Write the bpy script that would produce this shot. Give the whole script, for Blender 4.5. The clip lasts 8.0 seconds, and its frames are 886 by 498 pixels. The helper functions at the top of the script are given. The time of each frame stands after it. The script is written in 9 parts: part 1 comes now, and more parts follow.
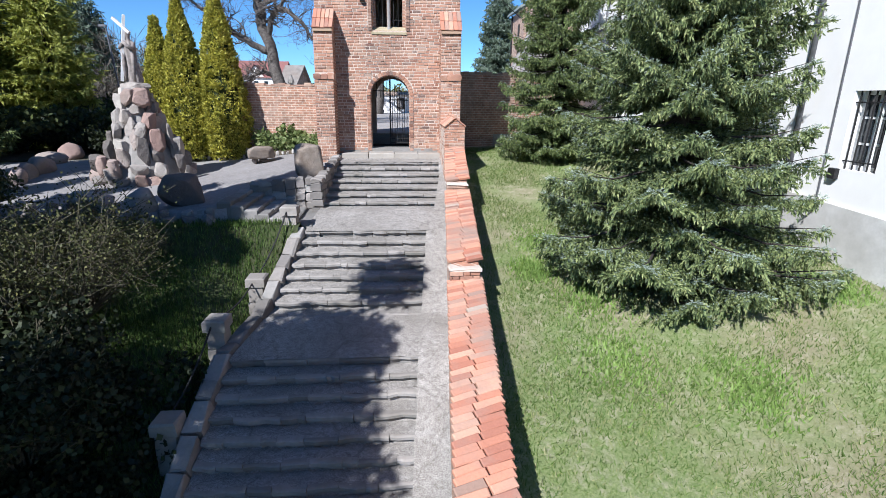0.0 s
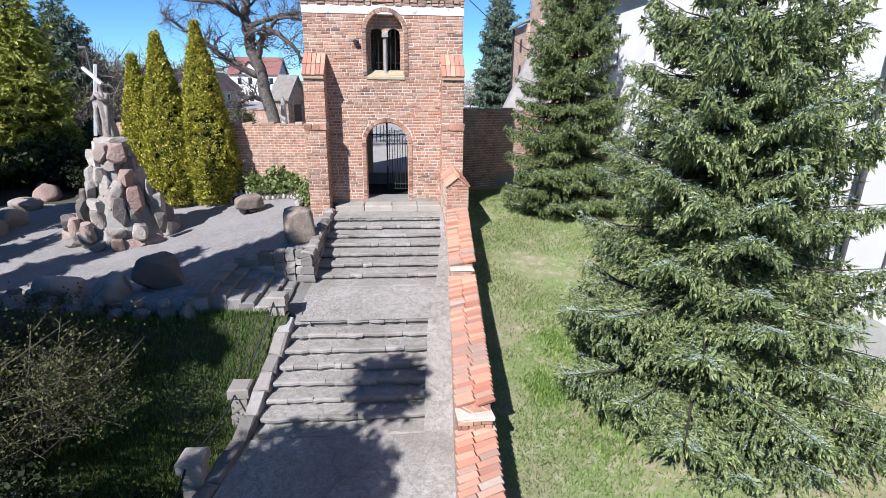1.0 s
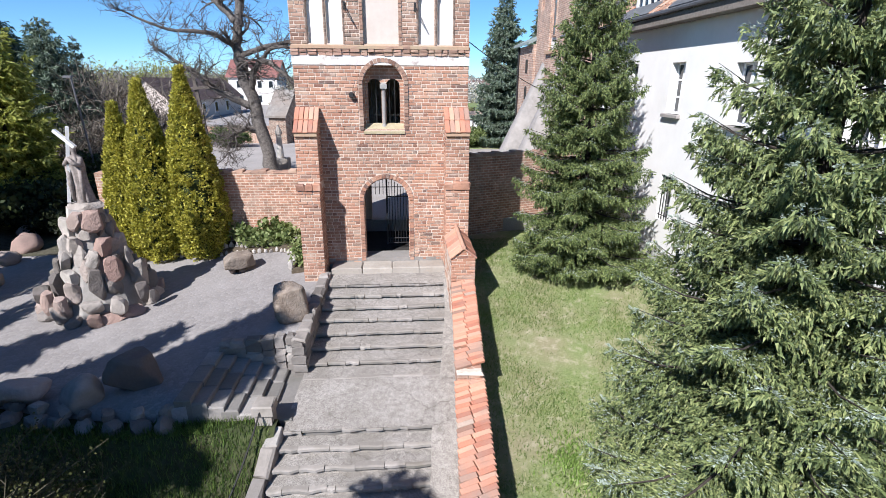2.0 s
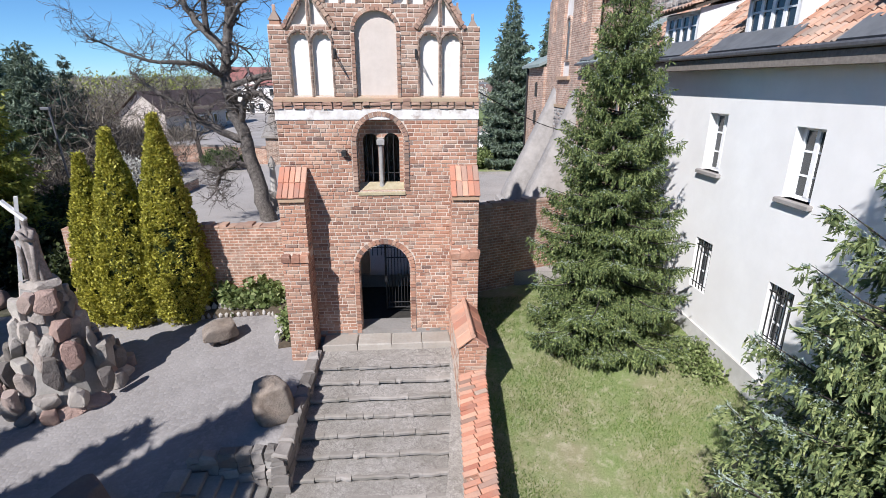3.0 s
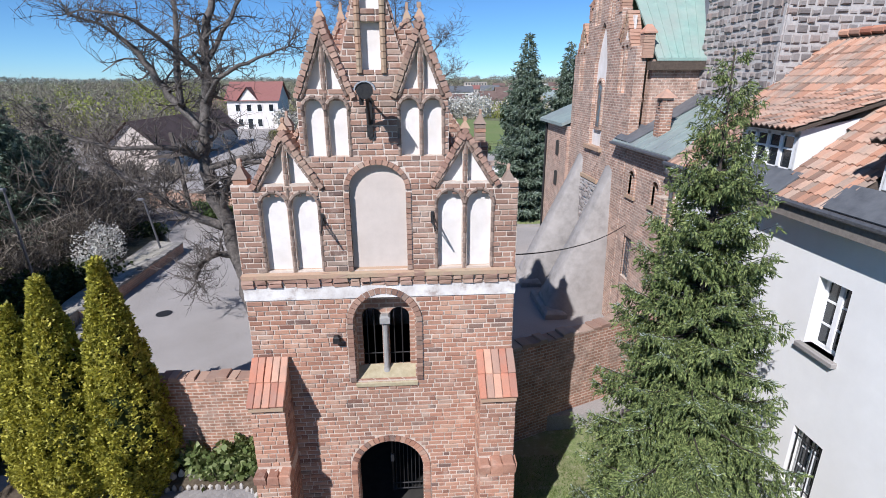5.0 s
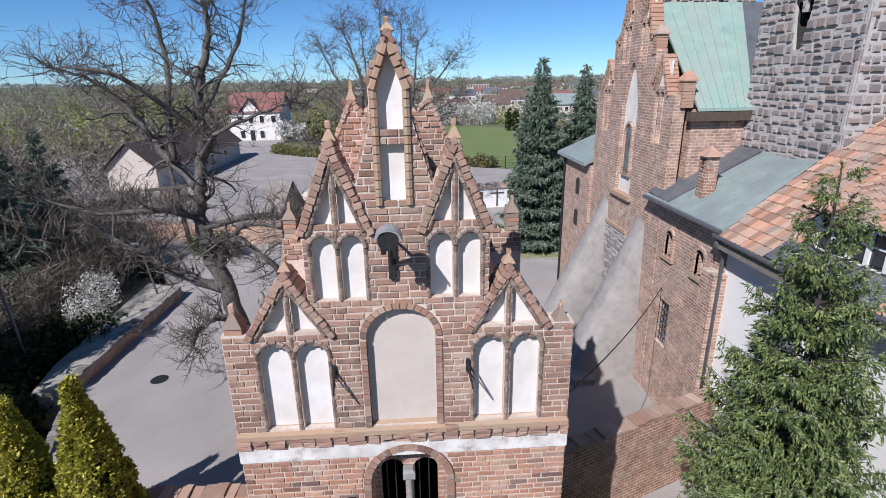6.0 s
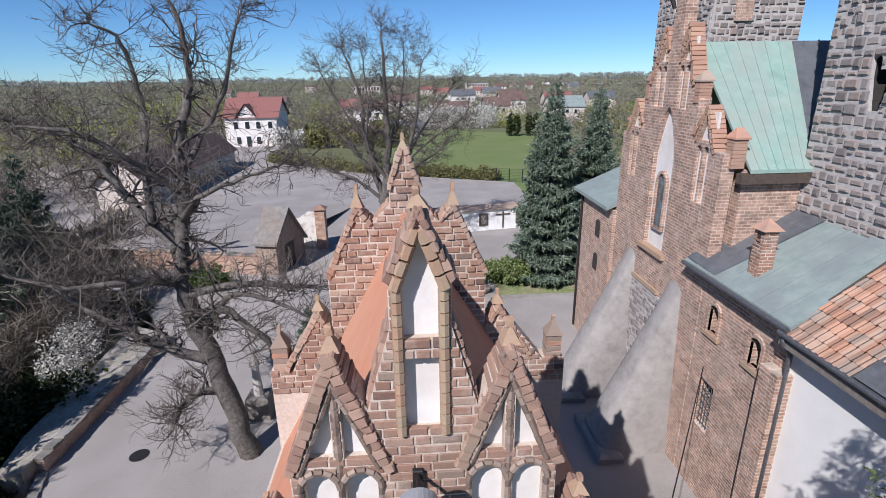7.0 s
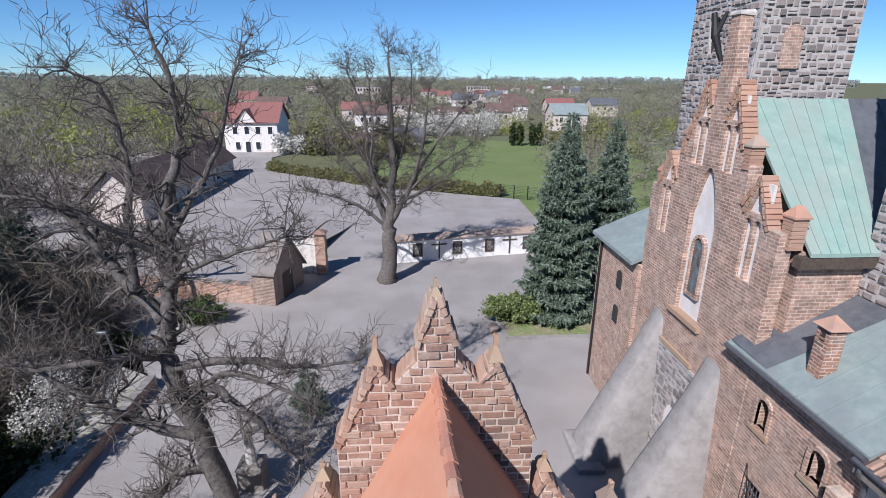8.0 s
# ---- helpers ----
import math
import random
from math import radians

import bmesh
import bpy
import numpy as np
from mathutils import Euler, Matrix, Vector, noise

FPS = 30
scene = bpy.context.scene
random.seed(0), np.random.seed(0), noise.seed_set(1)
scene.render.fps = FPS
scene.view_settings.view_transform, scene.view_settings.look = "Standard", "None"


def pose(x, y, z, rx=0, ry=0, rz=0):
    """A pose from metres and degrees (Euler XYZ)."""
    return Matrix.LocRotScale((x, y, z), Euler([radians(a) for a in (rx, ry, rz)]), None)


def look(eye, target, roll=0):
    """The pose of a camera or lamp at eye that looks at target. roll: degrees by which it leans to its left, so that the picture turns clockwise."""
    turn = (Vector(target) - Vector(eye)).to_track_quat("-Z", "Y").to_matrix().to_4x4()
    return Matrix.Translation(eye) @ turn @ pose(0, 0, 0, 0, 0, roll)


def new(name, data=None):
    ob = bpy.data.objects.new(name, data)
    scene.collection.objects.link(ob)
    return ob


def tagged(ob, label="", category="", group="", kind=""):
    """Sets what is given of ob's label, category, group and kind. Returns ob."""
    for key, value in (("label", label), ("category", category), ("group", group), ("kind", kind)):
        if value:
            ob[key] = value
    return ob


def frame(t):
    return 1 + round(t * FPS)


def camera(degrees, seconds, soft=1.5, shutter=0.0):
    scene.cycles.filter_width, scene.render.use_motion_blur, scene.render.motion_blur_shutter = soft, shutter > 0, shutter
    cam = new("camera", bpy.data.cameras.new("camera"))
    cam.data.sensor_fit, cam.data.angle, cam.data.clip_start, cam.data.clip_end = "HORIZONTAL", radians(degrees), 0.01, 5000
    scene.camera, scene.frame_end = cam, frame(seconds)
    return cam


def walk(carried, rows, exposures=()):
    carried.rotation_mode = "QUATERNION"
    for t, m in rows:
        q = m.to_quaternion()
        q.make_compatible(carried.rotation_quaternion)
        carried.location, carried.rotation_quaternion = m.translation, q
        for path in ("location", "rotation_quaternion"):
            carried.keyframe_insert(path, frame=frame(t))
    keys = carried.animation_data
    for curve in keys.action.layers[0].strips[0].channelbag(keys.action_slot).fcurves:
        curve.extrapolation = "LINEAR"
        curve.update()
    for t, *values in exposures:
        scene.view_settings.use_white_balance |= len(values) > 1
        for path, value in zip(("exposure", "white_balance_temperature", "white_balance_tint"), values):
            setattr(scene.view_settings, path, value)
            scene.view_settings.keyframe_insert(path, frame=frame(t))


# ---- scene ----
cam = camera(82.81, 8.0, 0.9)
PATH = [
    (0.0, look((0.581, -19.233, 1.756), (1.316, -9.677, -1.095), 0.73)),
    (0.5, look((0.622, -18.344, 2.684), (1.349, -8.814, -0.259), 0.68)),
    (1.0, look((0.550, -17.391, 3.689), (1.338, -7.902, 0.634), 0.68)),
    (1.5, look((0.566, -16.575, 4.640), (1.347, -7.120, 1.480), 0.56)),
    (3.0, look((0.737, -13.140, 6.762), (1.410, -3.672, 3.614), 0.13)),
    (3.5, look((0.770, -12.145, 7.493), (1.424, -2.683, 4.325), 0.07)),
    (4.0, look((0.795, -11.145, 8.284), (1.425, -1.682, 5.113), 0.02)),
    (5.5, look((0.454, -7.622, 10.536), (1.043, 1.849, 7.380), -0.57)),
    (6.0, look((0.281, -6.496, 11.402), (0.831, 2.978, 8.248), -0.96)),
    (6.5, look((0.093, -5.252, 12.148), (0.650, 4.218, 8.986), -1.04)),
    (7.0, look((-0.009, -3.852, 12.969), (0.578, 5.604, 9.770), -0.84)),
    (7.5, look((-0.160, -2.735, 13.707), (0.443, 6.716, 10.496), -0.48)),
    (8.0, look((-0.409, -1.640, 14.434), (0.226, 7.818, 11.250), 0.41)),
]
walk(cam, PATH, exposures=[(0.0, 0.78, 5620, 11), (1.5, 0.88, 5830, 13), (3.0, 0.6, 5920, 13), (4.0, 0.5, 5860, 14), (5.5, 0.36, 5750, 14), (6.5, 0.23, 5930, 16), (8.0, 0.3, 5760, 16)])

# light
world = bpy.data.worlds.new("sky")
scene.world = world
world.use_nodes = True
_n = world.node_tree.nodes
_bg = next(n for n in _n if n.type == "BACKGROUND")
_sky = _n.new("ShaderNodeTexSky")
SUN_FROM = Vector((-0.70, -1.0, 1.08)).normalized()
_sky.sky_type = "NISHITA"
_sky.sun_disc = False
_sky.sun_elevation = math.asin(SUN_FROM.z)
_sky.sun_rotation = math.atan2(SUN_FROM.x, SUN_FROM.y)
_sky.air_density, _sky.dust_density, _sky.ozone_density = 0.7, 0.0, 6.0
_tint = _n.new("ShaderNodeMix")
_tint.data_type, _tint.blend_type = "RGBA", "MULTIPLY"
_tint.inputs[0].default_value, _tint.inputs[7].default_value = 1.0, (0.9, 1.13, 1.17, 1)
world.node_tree.links.new(_sky.outputs[0], _tint.inputs[6])
world.node_tree.links.new(_tint.outputs[2], _bg.inputs[0])
_bg.inputs[1].default_value = 0.072
sun = new("sun", bpy.data.lights.new("sun", "SUN"))
sun.data.energy, sun.data.angle, sun.data.color = 5.0, radians(0.55), (1.0, 0.95, 0.87)
sun.matrix_world = look(SUN_FROM * 60, (0, 0, 0))

# ---------------------------------------------------------------- materials
from mathutils import geometry


def material(name, rough=0.8, metal=0.0):
    m = bpy.data.materials.new(name)
    m.use_nodes = True
    nt = m.node_tree
    b = next(n for n in nt.nodes if n.type == "BSDF_PRINCIPLED")
    b.inputs["Roughness"].default_value = rough
    b.inputs["Metallic"].default_value = metal
    b.inputs["Specular IOR Level"].default_value = 0.3
    return m, nt, b


def node(nt, kind, **kw):
    n = nt.nodes.new(kind)
    for k, v in kw.items():
        n.inputs[k.replace("_", " ")].default_value = v
    return n


def ramp(nt, fac, stops):
    n = nt.nodes.new("ShaderNodeValToRGB")
    e = n.color_ramp.elements
    while len(e) < len(stops):
        e.new(0.5)
    for el, (p, c) in zip(e, stops):
        el.position, el.color = p, (*c, 1)
    nt.links.new(fac, n.inputs[0])
    return n.outputs[0]


def mix(nt, a, b, fac, mode="MIX"):
    n = nt.nodes.new("ShaderNodeMix")
    n.data_type, n.blend_type = "RGBA", mode
    for val, idx in ((fac, 0), (a, 6), (b, 7)):
        if isinstance(val, (int, float)):
            n.inputs[idx].default_value = val
        elif isinstance(val, tuple):
            n.inputs[idx].default_value = (*val, 1)
        else:
            nt.links.new(val, n.inputs[idx])
    return n.outputs[2]


def position(nt, scale=(1, 1, 1)):
    g = nt.nodes.new("ShaderNodeNewGeometry")
    mp = nt.nodes.new("ShaderNodeMapping")
    mp.inputs["Scale"].default_value = scale
    nt.links.new(g.outputs["Position"], mp.inputs[0])
    return mp.outputs[0]


def noise_tex(nt, scale, detail=4, rough=0.6, vec=None, dist=0.0):
    n = nt.nodes.new("ShaderNodeTexNoise")
    n.inputs["Scale"].default_value, n.inputs["Detail"].default_value = scale, detail
    n.inputs["Roughness"].default_value, n.inputs["Distortion"].default_value = rough, dist
    nt.links.new(vec if vec is not None else position(nt), n.inputs["Vector"])
    return n.outputs[0]


def bump(nt, b, height, strength=0.4, dist=0.02):
    n = nt.nodes.new("ShaderNodeBump")
    n.inputs["Strength"].default_value, n.inputs["Distance"].default_value = strength, dist
    nt.links.new(height, n.inputs["Height"])
    nt.links.new(n.outputs[0], b.inputs["Normal"])


def setc(nt, b, col):
    nt.links.new(col, b.inputs["Base Color"])


def plain(name, stops, scale=6.0, rough=0.8, bumps=0.3, metal=0.0, big=None, bscale=None, dist=0.01):
    """Stops of colour over fine noise, with a slow second noise of tint."""
    m, nt, b = material(name, rough, metal)
    f = noise_tex(nt, scale, 6, 0.65)
    col = ramp(nt, f, stops)
    if big:
        g = noise_tex(nt, big[0], 3, 0.55)
        k = ramp(nt, g, [(0.38, (0, 0, 0)), (0.66, (1, 1, 1))])
        col = mix(nt, col, big[1], mix(nt, (0, 0, 0), (big[2],) * 3, k))
    setc(nt, b, col)
    if bumps:
        bump(nt, b, noise_tex(nt, bscale or scale * 4, 5, 0.7), bumps, dist)
    return m


def per_piece(name, stops, rough=0.85, grain=30.0, bumps=0.5, island=False, dirt=(0.25, 0.22, 0.2), dirt_amt=0.5, dist=0.006):
    """Colour by the random number of each piece, with grain and stains over it."""
    m, nt, b = material(name, rough)
    if island:
        r = nt.nodes.new("ShaderNodeNewGeometry").outputs["Random Per Island"]
    else:
        r = nt.nodes.new("ShaderNodeObjectInfo").outputs["Random"]
    col = ramp(nt, r, stops)
    g = noise_tex(nt, grain, 5, 0.7)
    col = mix(nt, col, mix(nt, (0.5, 0.5, 0.5), (1.35, 1.3, 1.25), g), 0.55, "MULTIPLY")
    s = noise_tex(nt, 0.9, 5, 0.65)
    k = ramp(nt, s, [(0.45, (0, 0, 0)), (0.72, (1, 1, 1))])
    col = mix(nt, col, dirt, mix(nt, (0, 0, 0), (dirt_amt,) * 3, k))
    setc(nt, b, col)
    bump(nt, b, g, bumps, dist)
    return m


BRICKS = [(0.0, (0.19, 0.105, 0.08)), (0.12, (0.31, 0.17, 0.118)), (0.34, (0.4, 0.225, 0.155)), (0.56, (0.33, 0.19, 0.135)), (0.78, (0.44, 0.27, 0.19)), (0.92, (0.39, 0.28, 0.215)), (1.0, (0.15, 0.1, 0.085))]


GABLE_BRICKS = [(0.0, (0.16, 0.098, 0.078)), (0.12, (0.26, 0.16, 0.118)), (0.34, (0.33, 0.208, 0.155)), (0.56, (0.27, 0.175, 0.132)), (0.78, (0.38, 0.25, 0.188)), (0.92, (0.34, 0.26, 0.205)), (1.0, (0.13, 0.092, 0.08))]


def wall_brick(name, island, stops=BRICKS):
    """Old brick: colour by piece, zones of redder and browner firing, lime bloom and soot."""
    m, nt, b = material(name, 0.88)
    if island:
        rnd = nt.nodes.new("ShaderNodeNewGeometry").outputs["Random Per Island"]
    else:
        rnd = nt.nodes.new("ShaderNodeObjectInfo").outputs["Random"]
    col = ramp(nt, rnd, stops)
    zone = ramp(nt, noise_tex(nt, 0.42, 3, 0.5), [(0.36, (0.78, 0.77, 0.77)), (0.64, (1.14, 1.05, 1.0))])
    col = mix(nt, col, zone, 0.85, "MULTIPLY")
    g = noise_tex(nt, 26.0, 6, 0.75)
    col = mix(nt, col, mix(nt, (0.42, 0.42, 0.42), (1.5, 1.46, 1.42), g), 0.6, "MULTIPLY")
    k = ramp(nt, noise_tex(nt, 1.7, 6, 0.72), [(0.52, (0, 0, 0)), (0.68, (1, 1, 1))])
    col = mix(nt, col, (0.52, 0.42, 0.34), mix(nt, (0, 0, 0), (0.5, 0.5, 0.5), k))
    k2 = ramp(nt, noise_tex(nt, 2.9, 6, 0.75), [(0.6, (0, 0, 0)), (0.74, (1, 1, 1))])
    col = mix(nt, col, (0.12, 0.09, 0.075), mix(nt, (0, 0, 0), (0.45, 0.45, 0.45), k2))
    setc(nt, b, col)
    bump(nt, b, g, 0.6, 0.008)
    return m


M_brick = wall_brick("old_brick", False)
M_brick_i = wall_brick("old_brick_joined", True)
M_gbrick = wall_brick("gable_brick", False, GABLE_BRICKS)
M_gbrick_i = wall_brick("gable_brick_joined", True, GABLE_BRICKS)
M_mortar = plain("lime_mortar", [(0.3, (0.5, 0.41, 0.34)), (0.7, (0.7, 0.605, 0.515))], 14, 0.95, 0.6, big=(0.9, (0.44, 0.34, 0.265), 0.65), dist=0.015)
M_plaster = plain("white_niche_plaster", [(0.3, (0.66, 0.615, 0.58)), (0.7, (0.76, 0.715, 0.68))], 5, 0.9, 0.25, big=(1.6, (0.56, 0.5, 0.43), 0.5))
M_beige = plain("beige_panel", [(0.3, (0.5, 0.43, 0.375)), (0.7, (0.57, 0.495, 0.435))], 4, 0.85, 0.15)
M_band = plain("flaking_limewash", [(0.34, (0.36, 0.29, 0.25)), (0.45, (0.62, 0.58, 0.54)), (0.6, (0.76, 0.73, 0.69))], 3.5, 0.9, 0.5, big=(1.3, (0.45, 0.41, 0.38), 0.6))
M_coping = per_piece("mossy_brick_coping", [(0.0, (0.36, 0.21, 0.14)), (0.5, (0.42, 0.28, 0.19)), (1.0, (0.33, 0.24, 0.17))], island=True, dirt=(0.34, 0.3, 0.2), dirt_amt=0.7)
M_tile = per_piece("red_clay_tile", [(0.0, (0.36, 0.15, 0.1)), (0.3, (0.5, 0.215, 0.135)), (0.6, (0.56, 0.27, 0.175)), (0.85, (0.58, 0.34, 0.235)), (1.0, (0.34, 0.21, 0.16))], rough=0.8, dirt=(0.3, 0.21, 0.165), dirt_amt=0.95)
M_tile_old = per_piece("blackened_tile", [(0.0, (0.26, 0.15, 0.11)), (0.6, (0.36, 0.25, 0.19)), (1.0, (0.46, 0.36, 0.29))], rough=0.85, dirt=(0.3, 0.25, 0.2), dirt_amt=0.6)
M_tile_i = per_piece("red_clay_tile_joined", [(0.0, (0.19, 0.12, 0.09)), (0.25, (0.38, 0.2, 0.13)), (0.5, (0.47, 0.28, 0.195)), (0.75, (0.42, 0.3, 0.23)), (1.0, (0.24, 0.185, 0.15))], island=True, rough=0.85, dirt=(0.22, 0.18, 0.15), dirt_amt=0.95)
M_gateroof = plain("orange_roof_coating", [(0.3, (0.5, 0.21, 0.12)), (0.7, (0.56, 0.26, 0.16))], 3, 0.75, 0.25, big=(0.9, (0.5, 0.3, 0.2), 0.4))
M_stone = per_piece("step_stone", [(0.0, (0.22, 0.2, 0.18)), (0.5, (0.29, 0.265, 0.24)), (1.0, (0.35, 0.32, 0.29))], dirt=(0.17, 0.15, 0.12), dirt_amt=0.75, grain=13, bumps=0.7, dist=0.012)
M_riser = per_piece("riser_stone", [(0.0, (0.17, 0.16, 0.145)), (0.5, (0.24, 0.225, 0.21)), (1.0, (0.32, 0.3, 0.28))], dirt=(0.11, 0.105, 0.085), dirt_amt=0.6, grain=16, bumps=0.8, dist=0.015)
M_slab = per_piece("pale_doorstep", [(0.0, (0.32, 0.29, 0.255)), (0.5, (0.38, 0.35, 0.31)), (1.0, (0.43, 0.395, 0.35))], dirt=(0.24, 0.2, 0.16), dirt_amt=0.6, grain=13, bumps=0.6, dist=0.01)
M_rock = per_piece("field_boulder", [(0.0, (0.13, 0.105, 0.095)), (0.3, (0.24, 0.2, 0.18)), (0.55, (0.34, 0.295, 0.27)), (0.75, (0.3, 0.2, 0.17)), (1.0, (0.46, 0.43, 0.4))], dirt=(0.2, 0.18, 0.14), dirt_amt=0.6, grain=7, bumps=0.9, dist=0.03)
M_monrock = per_piece("monument_rock", [(0.0, (0.13, 0.115, 0.108)), (0.25, (0.27, 0.235, 0.21)), (0.5, (0.4, 0.36, 0.325)), (0.66, (0.34, 0.225, 0.19)), (0.85, (0.52, 0.48, 0.43)), (1.0, (0.23, 0.205, 0.196))], dirt=(0.11, 0.1, 0.08), dirt_amt=0.7, grain=6, bumps=1.0, dist=0.07)
def concrete_material():
    m, nt, b = material("worn_concrete", 0.92)
    col = ramp(nt, noise_tex(nt, 10, 6, 0.7), [(0.28, (0.19, 0.17, 0.15)), (0.5, (0.3, 0.275, 0.25)), (0.72, (0.4, 0.37, 0.335))])
    k = ramp(nt, noise_tex(nt, 0.8, 4, 0.6), [(0.4, (0, 0, 0)), (0.66, (1, 1, 1))])
    col = mix(nt, col, (0.19, 0.17, 0.145), mix(nt, (0, 0, 0), (0.65, 0.65, 0.65), k))
    p = ramp(nt, noise_tex(nt, 55, 2, 0.5), [(0.36, (0.55, 0.53, 0.5)), (0.5, (1, 1, 1)), (0.68, (1.35, 1.35, 1.35))])
    col = mix(nt, col, p, 0.8, "MULTIPLY")
    w = nt.nodes.new("ShaderNodeVectorMath")
    w.operation = "MULTIPLY_ADD"
    nz = nt.nodes.new("ShaderNodeTexNoise")
    nz.inputs["Scale"].default_value, nz.inputs["Detail"].default_value = 1.7, 6
    nt.links.new(position(nt), nz.inputs["Vector"])
    nt.links.new(nz.outputs[1], w.inputs[0])
    w.inputs[1].default_value = (0.9, 0.9, 0.3)
    nt.links.new(position(nt), w.inputs[2])
    e = nt.nodes.new("ShaderNodeTexVoronoi")
    e.feature = "DISTANCE_TO_EDGE"
    e.inputs["Scale"].default_value = 0.75
    nt.links.new(w.outputs[0], e.inputs["Vector"])
    c = ramp(nt, e.outputs["Distance"], [(0.0, (1, 1, 1)), (0.014, (0, 0, 0))])
    col = mix(nt, col, (0.07, 0.06, 0.05), mix(nt, (0, 0, 0), (0.4, 0.4, 0.4), c))
    setc(nt, b, col)
    bump(nt, b, noise_tex(nt, 30, 5, 0.7), 0.6, 0.015)
    return m


M_concrete = concrete_material()
M_render = plain("grey_cement_render", [(0.25, (0.18, 0.165, 0.15)), (0.5, (0.26, 0.238, 0.22)), (0.75, (0.33, 0.305, 0.285))], 3.2, 0.9, 0.6, big=(0.45, (0.36, 0.33, 0.305), 0.55), bscale=22)
M_white = plain("white_wall_paint", [(0.3, (0.76, 0.74, 0.71)), (0.7, (0.83, 0.81, 0.78))], 1.6, 0.9, 0.25, big=(0.35, (0.7, 0.67, 0.63), 0.5), bscale=60, dist=0.004)
M_plinth = plain("grey_plinth_render", [(0.3, (0.45, 0.43, 0.4)), (0.7, (0.58, 0.56, 0.53))], 4, 0.9, 0.35, big=(0.9, (0.36, 0.34, 0.3), 0.5))
M_asphalt = plain("gravelled_asphalt", [(0.3, (0.2, 0.18, 0.163)), (0.5, (0.28, 0.255, 0.235)), (0.7, (0.36, 0.328, 0.302))], 24, 0.95, 0.5, big=(0.3, (0.36, 0.33, 0.31), 0.75), bscale=90, dist=0.006)
def sett_material():
    """Small granite setts with sandy joints."""
    m, nt, b = material("sett_paving", 0.95)
    v = nt.nodes.new("ShaderNodeTexVoronoi")
    v.inputs["Scale"].default_value, v.inputs["Randomness"].default_value = 9.0, 0.7
    nt.links.new(position(nt), v.inputs["Vector"])
    e = nt.nodes.new("ShaderNodeTexVoronoi")
    e.feature = "DISTANCE_TO_EDGE"
    e.inputs["Scale"].default_value, e.inputs["Randomness"].default_value = 9.0, 0.7
    nt.links.new(position(nt), e.inputs["Vector"])
    col = ramp(nt, v.outputs["Color"], [(0.0, (0.2, 0.187, 0.182)), (0.5, (0.235, 0.22, 0.215)), (1.0, (0.275, 0.26, 0.252))])
    g = noise_tex(nt, 26, 5, 0.7)
    col = mix(nt, col, mix(nt, (0.6, 0.6, 0.6), (1.35, 1.3, 1.25), g), 0.6, "MULTIPLY")
    k = ramp(nt, e.outputs["Distance"], [(0.0, (1, 1, 1)), (0.12, (0, 0, 0))])
    col = mix(nt, col, (0.19, 0.17, 0.15), mix(nt, (0, 0, 0), (0.5, 0.5, 0.5), k))
    w = ramp(nt, noise_tex(nt, 0.45, 5, 0.6), [(0.4, (0, 0, 0)), (0.66, (1, 1, 1))])
    col = mix(nt, col, (0.31, 0.288, 0.275), mix(nt, (0, 0, 0), (0.6, 0.6, 0.6), w))
    setc(nt, b, col)
    bump(nt, b, e.outputs["Distance"], 0.5, 0.03)
    return m


M_apron = sett_material()
M_copper = plain("green_copper_sheet", [(0.3, (0.21, 0.32, 0.275)), (0.6, (0.275, 0.39, 0.335)), (0.8, (0.34, 0.44, 0.38))], 2.5, 0.6, 0.15, big=(0.9, (0.3, 0.33, 0.29), 0.75))
M_lead = plain("grey_metal_sheet", [(0.3, (0.1, 0.105, 0.115)), (0.7, (0.17, 0.175, 0.185))], 4, 0.55, 0.15, metal=0.3, big=(0.8, (0.2, 0.21, 0.22), 0.5))
M_leanto = plain("patinated_sheet", [(0.3, (0.2, 0.25, 0.235)), (0.7, (0.29, 0.335, 0.31))], 3, 0.55, 0.15, big=(0.9, (0.2, 0.215, 0.215), 0.7))
M_iron = plain("black_iron", [(0.3, (0.02, 0.02, 0.022)), (0.7, (0.045, 0.042, 0.04))], 30, 0.6, 0.2, metal=0.4)
M_zinc = plain("grey_zinc_pipe", [(0.3, (0.13, 0.13, 0.14)), (0.7, (0.2, 0.2, 0.21))], 12, 0.5, 0.1, metal=0.6)
M_frame = plain("white_window_paint", [(0.3, (0.76, 0.75, 0.74)), (0.7, (0.83, 0.82, 0.81))], 12, 0.5, 0.1)
M_darkwood = plain("dark_eave_wood", [(0.3, (0.06, 0.045, 0.035)), (0.7, (0.11, 0.085, 0.065))], 14, 0.85, 0.3)
M_eave = plain("grey_eave_board", [(0.3, (0.15, 0.13, 0.11)), (0.7, (0.24, 0.21, 0.185))], 12, 0.85, 0.3)
M_bark = plain("lime_tree_bark", [(0.3, (0.06, 0.052, 0.045)), (0.55, (0.14, 0.122, 0.108)), (0.8, (0.23, 0.205, 0.185))], 9, 0.95, 0.8, bscale=22, dist=0.03)
M_firbark = plain("dark_spruce_bark", [(0.3, (0.03, 0.024, 0.02)), (0.7, (0.07, 0.056, 0.046))], 9, 0.95, 0.6)
M_twig = plain("grey_twigs", [(0.3, (0.07, 0.058, 0.05)), (0.7, (0.14, 0.118, 0.102))], 6, 0.95, 0.2)
M_bushtwig = plain("olive_bush_twigs", [(0.3, (0.045, 0.04, 0.026)), (0.7, (0.11, 0.097, 0.062))], 6, 0.95, 0.2)
